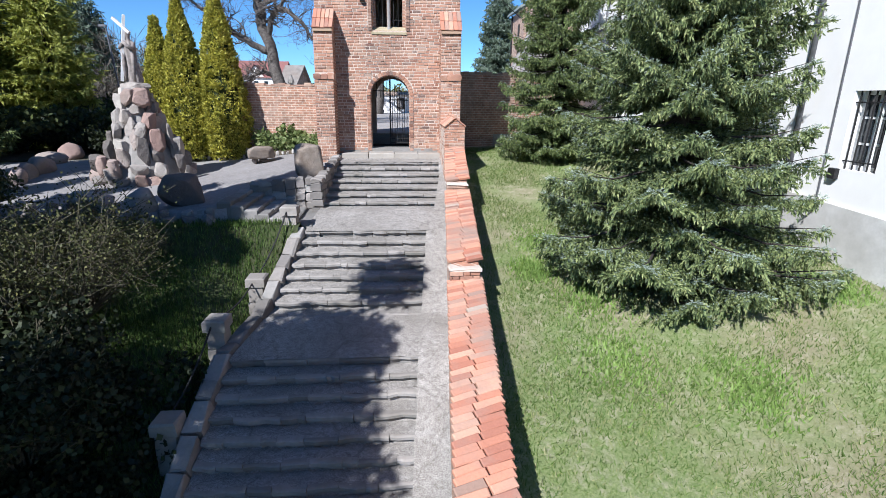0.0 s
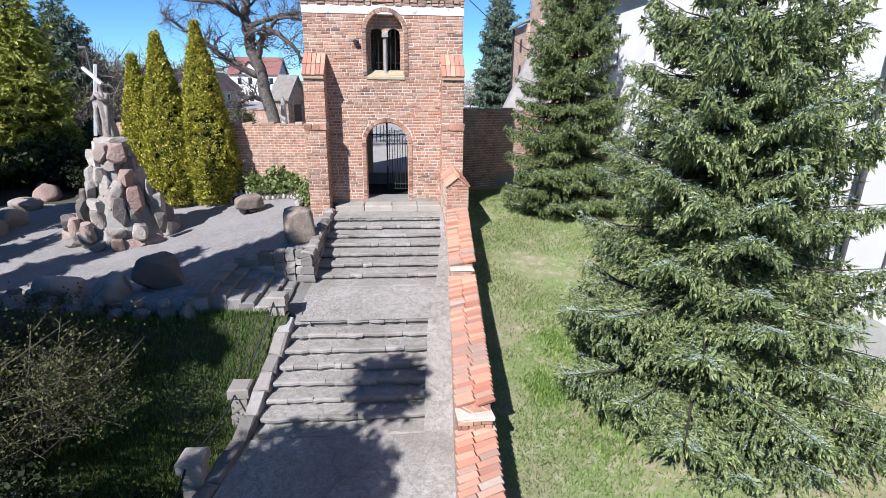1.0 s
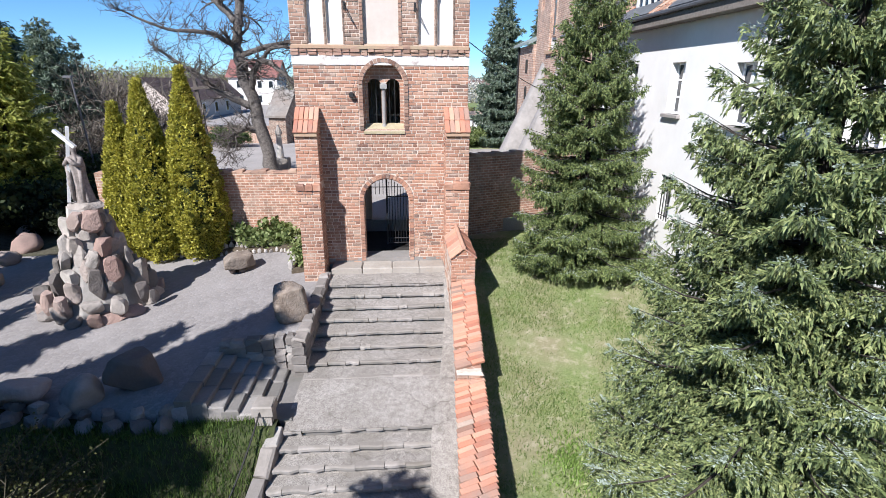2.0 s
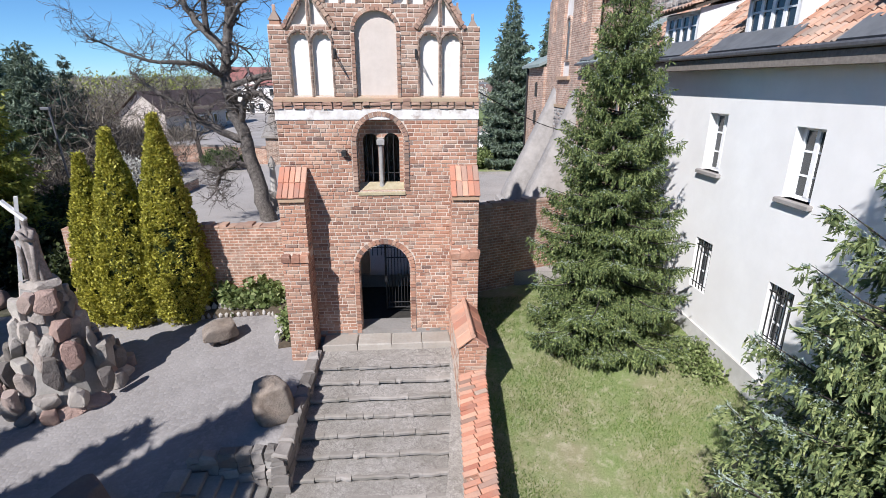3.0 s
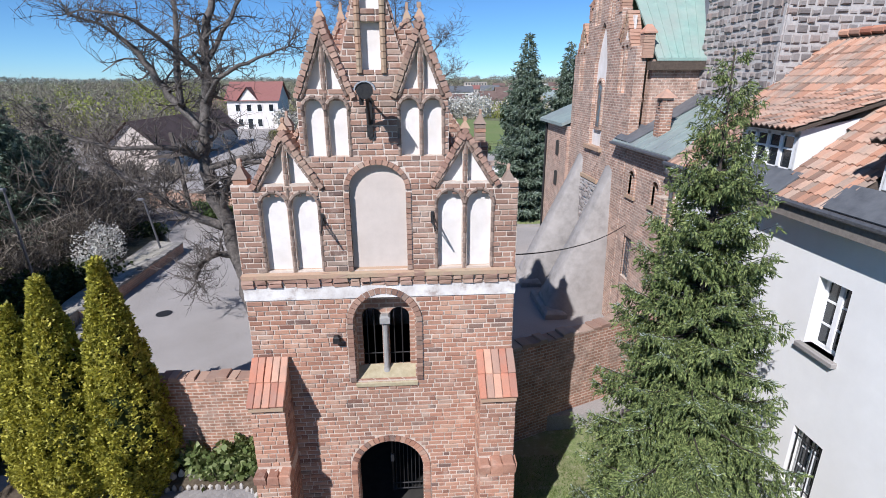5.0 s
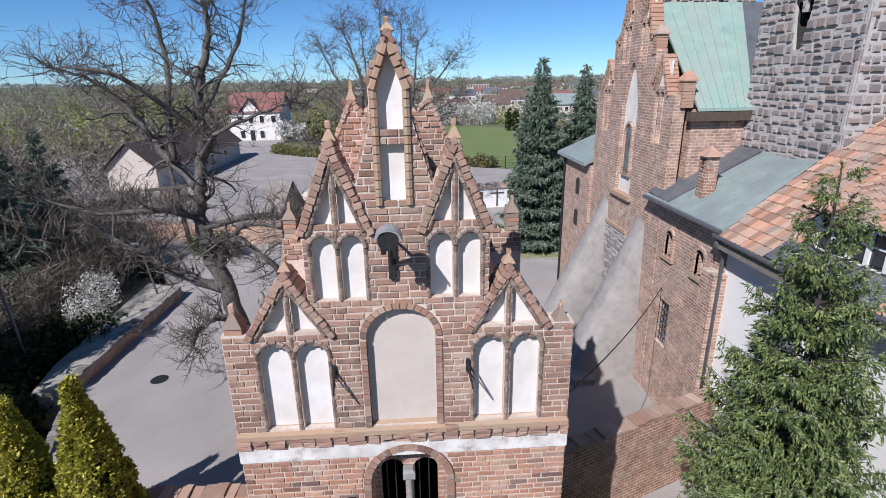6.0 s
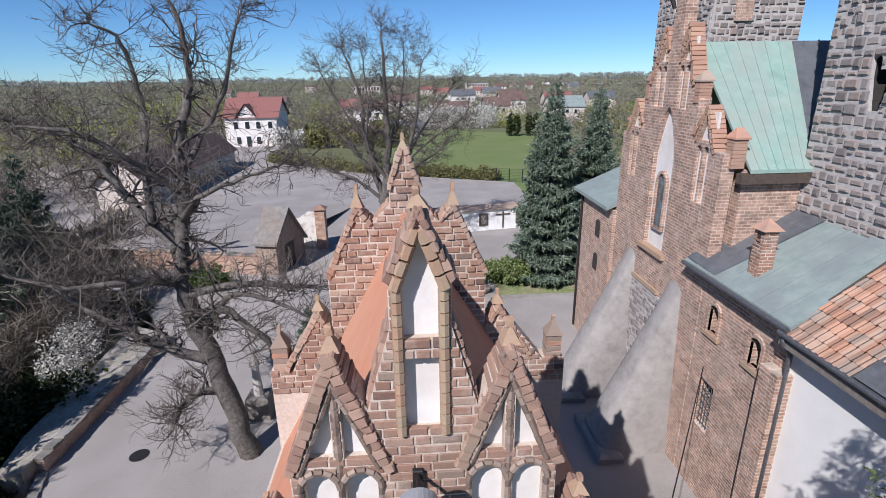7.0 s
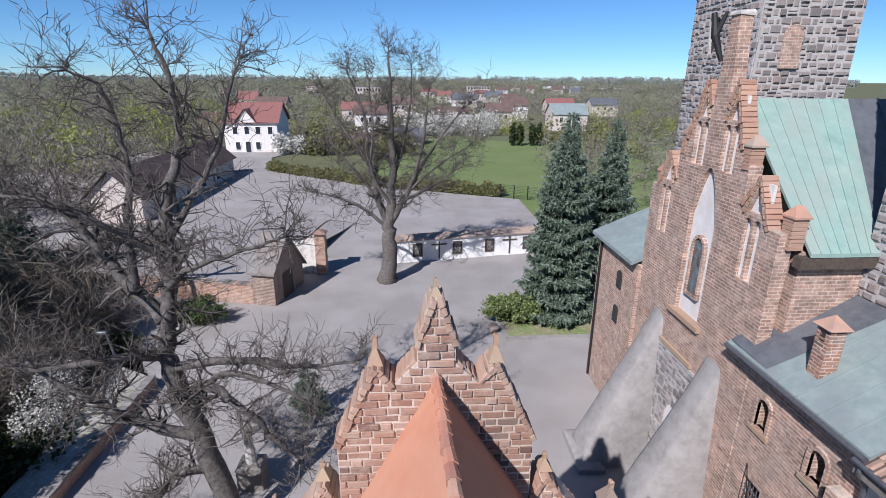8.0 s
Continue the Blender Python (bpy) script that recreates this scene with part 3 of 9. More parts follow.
def lawn():
    g = Geo()
    nx, ny = 70, 120
    for j in range(ny + 1):
        y = lerp(-26, 4.6, j / ny)
        xa = table(y, WALL_C) if y < -0.9 else 2.2
        for i in range(nx + 1):
            x = lerp(xa, 14.0, i / nx)
            g.v.append((x, y, lawn_z(x, y)))
    g.f = [(j * (nx + 1) + i, j * (nx + 1) + i + 1, (j + 1) * (nx + 1) + i + 1, (j + 1) * (nx + 1) + i) for j in range(ny) for i in range(nx)]
    single("lawn", g, M_grass, "patchy spring lawn sloping down beside the stairs", "lawn", kind="structure", smooth=True)


lawn()
STAIR_L = [(-0.6, -1.72), (-1.4, -1.72), (-5.0, -1.9), (-6.6, -2.0), (-9.1, -2.42), (-10.6, -2.78), (-12.5, -2.85), (-16, -3.0)]


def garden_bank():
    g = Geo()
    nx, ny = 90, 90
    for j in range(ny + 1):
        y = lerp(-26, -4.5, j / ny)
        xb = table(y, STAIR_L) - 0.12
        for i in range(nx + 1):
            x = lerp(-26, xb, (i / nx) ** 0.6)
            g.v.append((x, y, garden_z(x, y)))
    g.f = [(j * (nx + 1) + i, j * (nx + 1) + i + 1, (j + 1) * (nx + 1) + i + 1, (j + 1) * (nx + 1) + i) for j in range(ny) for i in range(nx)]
    # turf much darker than the lawn: the bank's deep shade put into its colour
    single("garden_bank", g, plain("shade_dark_turf", [(0.3, (0.028, 0.034, 0.014)), (0.5, (0.05, 0.066, 0.022)), (0.7, (0.085, 0.105, 0.035))], 7, 0.95, 0.8, big=(0.9, (0.06, 0.05, 0.032), 0.5), bscale=30, dist=0.03), "shaded grass bank sloping down beside the stairs", "lawn", kind="structure", smooth=True)


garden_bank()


def yard():
    rim = [(-10.5, 3.55), (13.2, 3.55), (13.2, 59.6), (-5.6, 68.3), (-22.8, 81.0), (-26.5, 96.0), (-24.0, 104.0), (-60, 104.0), (-60, 29.4), (-22.0, 29.4), (-17.2, 26.3), (-13.05, 20.3), (-13.05, 11.0)]
    g = Geo()
    n = len(rim)
    tri = geometry.tessellate_polygon([[Vector((x, y, 0)) for x, y in rim]])
    g.add([(x, y, YARD_Z) for x, y in rim] + [(x, y, -1.7) for x, y in rim], [tuple(t) for t in tri] + [(i, (i + 1) % n, n + (i + 1) % n, n + i) for i in range(n)])
    single("road", g, M_asphalt, "grey gravelled asphalt courtyard and road", "road", kind="structure")


yard()


def apron():
    rim = [(-30, -5.2), (-12.0, -5.3), (-9.0, -5.4), (-6.8, -6.0), (-5.2, -6.3), (-3.95, -6.45), (-3.88, -4.15), (-2.0, -4.2), (-1.78, -0.6), (-1.78, 3.55), (-30, 3.55)]
    cols = [-30, -24, -18, -14, -12, -10.5, -9, -7.9, -6.8, -6.0, -5.2, -4.55, -3.95, -3.88, -3.2, -2.6, -2.0, -1.78]
    low = lambda x: max([lerp(ya, yb, (x - xa) / (xb - xa)) for (xa, ya), (xb, yb) in zip(rim[:9], rim[1:9]) if xa <= x <= xb and xb > xa and not (xb > -3.9 and xb < -3.8)] or [-0.6])
    g = Geo()
    n = 12
    for x in cols:
        y0 = low(x)
        for j in range(n + 1):
            y = lerp(y0, 3.55, j / n)
            g.v.append((x, y, apron_z(x, y) + 0.012 * noise.noise(Vector((x * 0.7, y * 0.7, 2)))))
    for i in range(len(cols) - 1):
        for j in range(n):
            g.f.append((i * (n + 1) + j, (i + 1) * (n + 1) + j, (i + 1) * (n + 1) + j + 1, i * (n + 1) + j + 1))
    # the edge goes down into the bank
    o = len(g.v)
    for i, x in enumerate(cols):
        y0 = low(x)
        g.v.append((x, y0, apron_z(x, y0) - 2.0))
    g.f += [(i * (n + 1), o + i, o + i + 1, (i + 1) * (n + 1)) for i in range(len(cols) - 1)]
    single("pavement", g, M_apron, "grey paved forecourt in front of the gate", "pavement", kind="structure", smooth=True)


apron()

# ---------------------------------------------------------------- stairs
M_rubble = per_piece("rough_rubble", [(0.0, (0.14, 0.125, 0.115)), (0.4, (0.22, 0.2, 0.185)), (0.75, (0.3, 0.27, 0.245)), (1.0, (0.36, 0.34, 0.32))], dirt=(0.14, 0.13, 0.11), dirt_amt=0.6, grain=12, bumps=0.9, dist=0.025)
STAIR_R = [(-0.6, 1.8), (-1.4, 1.78), (-2.6, 1.72), (-5.8, 1.32), (-6.7, 1.12), (-9.1, 0.92), (-10.6, 0.82), (-16, 0.45)]
rs = random.Random(11)
stair = thing("staircase", "worn grey stone staircase with long landings", "stairs", (0, -6, -1.5), kind="structure")


def stair_row(y0, y1, z, thick=0.2):
    """A step from y0 (back) to y1 (nosing): a row of rough edge stones in front of a worn concrete tread."""
    xl, xr = table((y0 + y1) / 2, STAIR_L), table((y0 + y1) / 2, STAIR_R)
    k = rs.randint(5, 9)
    cuts = sorted([xl] + [lerp(xl, xr, (i + rs.uniform(-0.35, 0.35)) / k) for i in range(1, k)] + [xr])
    for a, b in zip(cuts, cuts[1:]):
        d, q = rs.uniform(0.07, 0.16), z + rs.uniform(-0.018, 0.008)
        g = Geo()
        m = 3
        for i in range(m + 1):
            x, y, e = lerp(a + 0.005, b - 0.005, i / m), y1 + rs.uniform(-0.028, 0.028), rs.uniform(-0.012, 0.008)
            g.v += [(x, y + 0.085, z - thick), (x, y + 0.08, q + e - 0.085), (x, y + 0.004, q + e - 0.068), (x, y + 0.01, q + e - 0.02), (x, y + 0.045, q + e), (x, y1 + d, q + e * 0.5 + 0.003)]
        g.f = [(i * 6 + c, i * 6 + c + 1, i * 6 + c + 7, i * 6 + c + 6) for i in range(m) for c in range(5)] + [(0, 1, 2, 3, 4, 5), tuple(m * 6 + c for c in (5, 4, 3, 2, 1, 0))]
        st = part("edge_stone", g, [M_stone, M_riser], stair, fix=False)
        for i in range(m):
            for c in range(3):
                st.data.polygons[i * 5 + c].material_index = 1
    g = Geo()
    n = 10
    for i in range(n + 1):
        x = lerp(xl, xr, i / n)
        g.v += [(x, y1 + 0.08, z - 0.012 + rs.uniform(-0.008, 0.006)), (x, (y0 + y1) / 2 + 0.04, z - 0.008 + rs.uniform(-0.012, 0.008)), (x, y0 + 0.03, z + rs.uniform(-0.006, 0.006))]
    g.f = [(i * 3 + c, i * 3 + c + 1, i * 3 + c + 4, i * 3 + c + 3) for i in range(n) for c in range(2)]
    part("tread", g, M_concrete, stair, smooth=True)


def landing(y0, y1, z0, z1):
    g = Geo()
    n = 12
    for i in range(n + 1):
        y = lerp(y0, y1, i / n)
        xl, xr = table(y, STAIR_L), table(y, STAIR_R)
        for k in range(9):
            g.v.append((lerp(xl, xr, k / 8), y, lerp(z0, z1, i / n) + 0.012 * noise.noise(Vector((k * 0.7, y * 1.3, 0)))))
    g.f = [(i * 9 + k, i * 9 + k + 1, (i + 1) * 9 + k + 1, (i + 1) * 9 + k) for i in range(n) for k in range(8)]
    part("landing", g, M_concrete, stair, "cracked grey concrete landing", smooth=True)


def flight(y, z, n, tread, rise):
    stair_row(y + 0.34, y, z + 0.004, thick=0.24)
    for i in range(n):
        z -= rise
        stair_row(y + 0.03, y - tread, z)
        y -= tread
    return y, z


# gate step, top landing, three flights with landings
for a, b, zz in ((0.05, -0.62, -0.14),):
    xs = [-1.7, -0.75, 0.2, 1.05, 1.86]
    for u, w in zip(xs, xs[1:]):
        part("step_stone", Geo().chamfer(u + 0.005, w - 0.005, b, a, -0.45, zz, 0.03, jit=0.01, rng=rs), M_slab, stair)
landing(-0.55, -1.42, -0.33, -0.36)
yy, zz = flight(-1.42, -0.36, 7, 0.51, 0.135)
landing(yy, yy - 1.6, zz - 0.002, zz - 0.2)
yy, zz = flight(yy - 1.6, zz - 0.2, 7, 0.36, 0.178)
landing(yy, yy - 1.45, zz - 0.002, zz - 0.22)
yy, zz = flight(yy - 1.45, zz - 0.22, 12, 0.36, 0.18)


def stair_z(y):
    return table(y, [(-0.6, -0.33), (-1.42, -0.36), (-4.99, -1.305), (-6.59, -1.505), (-9.11, -2.75), (-10.56, -2.97), (-14.88, -5.13)])


def side_strip():
    """The sloping concrete strip between the steps and the boundary wall, and the mass under the stairs."""
    g = Geo()
    rows = []
    n = 60
    for i in range(n + 1):
        y = lerp(-0.62, -15.6, i / n)
        a, b = table(y, STAIR_R) - 0.02, table(y, WALL_C) - 0.2
        z = stair_z(y) + 0.03 + 0.01 * math.sin(y * 9)
        rows.append((a + 0.03 * noise.noise(Vector((y * 2.1, 0, 0))), max(b, a + 0.03), y, z))
    for a, b, y, z in rows:
        g.v += [(a, y, z - 0.5), (a, y, z), (lerp(a, b, 0.5), y, z + 0.02), (b, y, z + 0.015)]
    g.f = [(i * 4 + k, i * 4 + k + 1, (i + 1) * 4 + k + 1, (i + 1) * 4 + k) for i in range(n) for k in range(3)]
    part("side_ramp", g, M_concrete, stair, "rough concrete strip along the steps")
    h = Geo()
    for i in range(n + 1):
        y = lerp(-0.62, -15.6, i / n)
        z = stair_z(y) - 0.22
        for x in (table(y, STAIR_L) - 0.1, table(y, WALL_C) - 0.1):
            h.v.append((x, y, z))
    h.f = [(2 * i, 2 * i + 1, 2 * i + 3, 2 * i + 2) for i in range(n)]
    part("stair_core", h, M_concrete, stair)


side_strip()


def left_kerb():
    """Stringer stones at the stairs' outer edge."""
    y = -6.5
    while y > -14.5:
        l = rs.uniform(0.3, 0.6)
        x0, x1 = table(y, STAIR_L), table(y - l, STAIR_L)
        z0, z1 = stair_z(y) + 0.2 + rs.uniform(-0.05, 0.03), stair_z(y - l) + 0.2 + rs.uniform(-0.05, 0.03)
        sl = math.atan2(x1 - x0, l)
        m = Matrix.Translation(((x0 + x1) / 2 - 0.07, y - l / 2, (z0 + z1) / 2 - 0.1)) @ Matrix.Rotation(sl, 4, "Z") @ Matrix.Rotation(math.atan2(z0 - z1, l), 4, "X")
        g = Geo().chamfer(-0.22, 0.07, -l / 2 - 0.02, l / 2 + 0.01, -0.9, 0.0, 0.03, m, 0.025, rs)
        part("kerb_stone", g, M_rubble, stair)
        y -= l


left_kerb()

# stone posts with an iron chain down the stairs
def stone_post(x, y, ztop, h, w):
    t = thing("stone_post", "weathered squared stone post beside the stairs", "post", (x, y, ztop - h), group="stair posts")
    r = random.Random(int(-y * 10))
    g = Geo()
    z = ztop - h
    for k, hh in enumerate((h * 0.52, h * 0.3, h * 0.18)):
        e = (0.0, -0.012, 0.03)[k]
        g.chamfer(x - w / 2 - e, x + w / 2 + e, y - w / 2 - e, y + w / 2 + e, z, z + hh - 0.006, 0.025, jit=0.012, rng=r)
        z += hh
    part("shaft", g, M_stone, t)
    return t


POSTS = [(-2.36, -6.4, -0.88, 1.25), (-2.84, -8.1, -2.16, 1.2), (-3.1, -9.95, -2.34, 1.3), (-3.36, -11.8, -3.3, 1.3)]
for x, y, z, h in POSTS:
    stone_post(x, y, z, h, 0.36)


def chain(a, b, sag):
    g = Geo()
    pts = [Vector(a).lerp(Vector(b), i / 14) - Vector((0, 0, sag * 4 * (i / 14) * (1 - i / 14))) for i in range(15)]
    g.tube(pts, 0.018, 6)
    t = single("iron_rail", g, M_iron, "sagging black iron chain between stone posts", "railing", at=a, group="stair rails")


for (x0, y0, z0, _), (x1, y1, z1, _) in zip(POSTS, POSTS[1:]):
    chain((x0 - 0.05, y0 - 0.2, z0 - 0.12), (x1 - 0.05, y1 + 0.2, z1 - 0.1), 0.12)

# parapet left of the upper flight and the low wall behind the side steps
def rubble_run(name, label, pts, width, foot, stone=0.34, seed=0):
    """A low wall of separate rough stones along a line of (x, y, top)."""
    r = random.Random(seed)
    t = thing(name, label, "wall", (pts[0][0], pts[0][1], foot), kind="structure")
    for (xa, ya, za), (xb, yb, zb) in zip(pts, pts[1:]):
        L = math.hypot(xb - xa, yb - ya)
        ang = math.atan2(yb - ya, xb - xa)
        d = 0
        while d < L - 0.05:
            l = min(stone * r.uniform(0.7, 1.3), L - d)
            c = (d + l / 2) / L
            top = lerp(za, zb, c)
            m = Matrix.Translation((lerp(xa, xb, c), lerp(ya, yb, c), 0)) @ Matrix.Rotation(ang, 4, "Z")
            z = foot
            while z < top - 0.04:
                h = min(r.uniform(0.16, 0.26), top - z)
                if top - z - h < 0.08:
                    h = top - z
                part("stone", Geo().chamfer(-l / 2 + 0.008, l / 2 - 0.008, -width / 2 + r.uniform(-0.02, 0.02), width / 2 + r.uniform(-0.02, 0.02), z - 0.01, z + h - 0.004, 0.045, m, 0.028, r), M_rubble, t)
                z += h
            d += l
    return t


rubble_run("parapet_wall", "low rough stone parapet beside the upper steps", [(-1.86, -0.7, -0.16), (-1.98, -4.7, -0.5)], 0.3, -1.5, 0.5, 3)
rubble_run("retaining_wall", "low rubble wall behind the side steps", [(-3.95, -4.2, -0.62), (-2.1, -4.28, -0.42)], 0.3, -1.6, 0.34, 4)

side = thing("side_steps", "dark worn stone steps up to the forecourt", "stairs", (-2.9, -5.4, -1.4), kind="structure")
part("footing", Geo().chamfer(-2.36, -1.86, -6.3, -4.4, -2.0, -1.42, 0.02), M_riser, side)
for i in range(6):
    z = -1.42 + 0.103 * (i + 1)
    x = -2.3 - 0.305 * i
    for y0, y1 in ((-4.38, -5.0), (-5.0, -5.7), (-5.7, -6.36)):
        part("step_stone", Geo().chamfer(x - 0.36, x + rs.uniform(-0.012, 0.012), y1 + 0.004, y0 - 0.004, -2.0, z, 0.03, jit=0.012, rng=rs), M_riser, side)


# ---------------------------------------------------------------- boundary wall with tiled cap
RUNS = [(-2.9, 0.24, -6.5, -0.24), (-6.5, -0.5, -10.95, -1.02), (-10.95, -1.3, -17.0, -2.12)]
bw = thing("boundary_wall", "low brick wall along the stairs with a cap of red tiles", "wall", (1.9, -8, -2), kind="structure")


def boundary():
    r = random.Random(5)
    for ya, za, yb, zb in RUNS:
        core = Geo()
        n = 14
        for i in range(n + 1):
            y = lerp(ya, yb, i / n)
            c, z = table(y, WALL_C), lerp(za, zb, i / n) - 0.05
            core.v += [(c - 0.25, y, z - 2.0), (c - 0.25, y, z), (c + 0.25, y, z), (c + 0.25, y, z - 2.0)]
        core.f = [(i * 4 + k, i * 4 + k + 1, (i + 1) * 4 + k + 1, (i + 1) * 4 + k) for i in range(n) for k in range(3)] + [(0, 1, 2, 3), (n * 4 + 3, n * 4 + 2, n * 4 + 1, n * 4)]
        part("wall_body", core, M_brickwall, bw)
        slope = (za - zb) / (ya - yb)
        # brick courses of the exposed end, and a rough mortar bed over it
        c = table(yb, WALL_C)
        for row in range(5):
            u = c - 0.27 - (0.07 if row % 2 else 0)
            while u < c + 0.25:
                w = (0.24, 0.12)[r.random() < 0.4]
                a_, b_ = max(u, c - 0.27), min(u + w, c + 0.27)
                if b_ - a_ > 0.04:
                    part("brick", Geo().chamfer(a_ + 0.006, b_ - 0.006, yb - 0.05 + r.uniform(-0.012, 0.012), yb + 0.1, zb - 0.1 - 0.085 * row - 0.07, zb - 0.1 - 0.085 * row, 0.008, jit=0.004, rng=r), M_brick, bw)
                u += w
        part("mortar_bed", Geo().chamfer(c - 0.28, c + 0.28, yb - 0.06, yb + 0.3, zb - 0.1, zb - 0.03, 0.03, jit=0.02, rng=r), M_mortar, bw)
        # courses of two tiles, laid askew, each lapping the one below
        y = ya
        while y > yb + 0.16:
            c, z = table(y, WALL_C), za + slope * (y - ya)
            mid = r.uniform(-0.05, 0.05)
            for s in (-1, 1):
                m = Matrix.Translation((c, y, z + 0.03)) @ Matrix.Rotation(math.atan(slope), 4, "X") @ Matrix.Rotation(-0.05, 4, "Y") @ Matrix.Rotation(0.3 + r.uniform(-0.05, 0.05), 4, "Z") @ Matrix.Rotation(0.13 + r.uniform(-0.03, 0.03), 4, "X")
                u0, u1 = (-0.33, mid - 0.004) if s < 0 else (mid + 0.004, 0.34)
                if r.random() < 0.015:
                    continue
                old = r.random() < 0.03 + 0.2 * max(0.0, noise.noise(Vector((s * 0.5, y * 0.8, 4))))
                part("tile", Geo().chamfer(u0 + r.uniform(0, 0.012), u1 - r.uniform(0, 0.012), -0.056 + r.uniform(-0.004, 0.004), 0.052 + r.uniform(-0.004, 0.004), -0.05, 0.014 + r.uniform(-0.003, 0.004), 0.012, m, 0.002, r), M_tile_old if old else M_tile, bw)
            y -= 0.118


boundary()

# higher end of the wall: a short gabled run up to the gate's buttress
def gabled_pier():
    t = thing("wall_pier", "brick end pier of the boundary wall with a tiled saddle", "pier", (2.17, -2.86, -0.6), kind="structure")
    x0, x1, y0, y1, z0, z1 = 1.84, 2.5, -2.86, -0.8, -0.9, 0.93
    g = Geo().prism([(x0, z0), (x1, z0), (x1, z1), (2.17, z1 + 0.26), (x0, z1)], "y", y0 + 0.015, y1)
    part("pier_body", g, M_mortar, t)
    r = random.Random(8)
    loops = [[(x0, z0), (x1, z0), (x1, z1), (2.17, z1 + 0.26), (x0, z1)]]
    brickwork("brick", lay_bricks(loops, 0.0, 1.2, r, height=0.07, joint=0.014), y0, 0.03, "y", t, r, want=lambda u, z: True)
    side = [[(y0, z0), (y1, z0), (y1, z1), (y0, z1)]]
    brickwork("brick", lay_bricks(side, z0, z1, r, height=0.07), x0, 0.02, "x", t, r, limit=0)
    brickwork("brick", lay_bricks(side, z0, z1, r, height=0.07), x1, -0.02, "x", t, r, limit=0)
    for sgn in (-1, 1):
        for k in range(5):
            m = Matrix.Translation((2.17, 0, z1 + 0.29)) @ Matrix.Rotation(sgn * math.atan(0.26 / 0.33), 4, "Y")
            ya = lerp(y0 - 0.05, y1 - 0.1, k / 5)
            part("tile", Geo().chamfer(0.0 if sgn > 0 else -0.46, 0.46 if sgn > 0 else 0.0, ya, ya + 0.43, -0.02, 0.02 + 0.008 * (k % 2), 0.01, m, 0.004, r), M_tile, t)
    part("ridge_tile", Geo().tube([(2.17, y0 - 0.06, z1 + 0.31), (2.17, y1, z1 + 0.31)], 0.055, 8), M_tile, t)


gabled_pier()

# ---------------------------------------------------------------- gate tower
CX = 0.03
GX0, GX1 = -2.5, 2.56
GY1 = 4.1
gate = thing("gate_tower", "medieval brick gate tower with a stepped pinnacled gable", "gatehouse", (CX, 2.0, -0.3))
HALF = [(2.53, -0.5), (2.53, 8.05), (2.16, 8.05), (1.58, 8.96), (1.27, 8.5), (1.27, 9.58), (0.8, 10.72), (0.5, 10.15), (0.27, 10.95), (0.27, 11.48), (0.0, 12.0)]
OUTLINE = [(CX + u, w) for u, w in HALF] + [(CX - u, w) for u, w in HALF[-2::-1]]
DOOR = arch(-0.66, 0.77, -0.2, 1.87, 2.58, 14)
WINDOW = arch(-0.55, 0.66, 4.05, 5.34, 5.95, 14)
NICHES, TRIS = [], []
for s, c in ((-1, CX - 1.56), (1, CX + 1.56)):
    for u0, u1 in ((-0.49, -0.045), (0.045, 0.49)):
        NICHES.append(arch(c + u0, c + u1, 6.44, 7.66, 7.88, 8))
    for d in (-1, 1):
        TRIS.append([(c + d * 0.05, 8.06), (c + d * 0.47, 8.06), (c + d * 0.05, 8.78)][::d])
    c2 = CX + s * 0.8
    for u0, u1 in ((-0.35, -0.04), (0.04, 0.35)):
        NICHES.append(arch(c2 + u0, c2 + u1, 8.53, 9.3, 9.46, 8))
    for d in (-1, 1):
        TRIS.append([(c2 + d * 0.05, 9.62), (c2 + d * 0.34, 9.62), (c2 + d * 0.05, 10.45)][::d])
MID = arch(CX - 0.5, CX + 0.5, 6.42, 7.93, 8.38, 12)
CEN1 = [(CX - 0.16, 9.9), (CX + 0.16, 9.9), (CX + 0.16, 10.66), (CX - 0.16, 10.66)]
CEN2 = [(CX - 0.165, 10.84), (CX + 0.165, 10.84), (CX + 0.165, 11.34), (CX, 11.74), (CX - 0.165, 11.34)]
RECESS = NICHES + TRIS + [MID, CEN1, CEN2]


M_cope = per_piece("weathered_coping_brick", [(0.0, (0.26, 0.155, 0.118)), (0.4, (0.36, 0.222, 0.168)), (0.8, (0.42, 0.275, 0.21)), (1.0, (0.32, 0.215, 0.168))], dirt=(0.3, 0.24, 0.17), dirt_amt=0.6)
M_mull = per_piece("dark_moulded_brick", [(0.0, (0.13, 0.095, 0.08)), (0.5, (0.23, 0.165, 0.13)), (1.0, (0.34, 0.26, 0.21))], island=True, dirt=(0.25, 0.2, 0.16), dirt_amt=0.5)


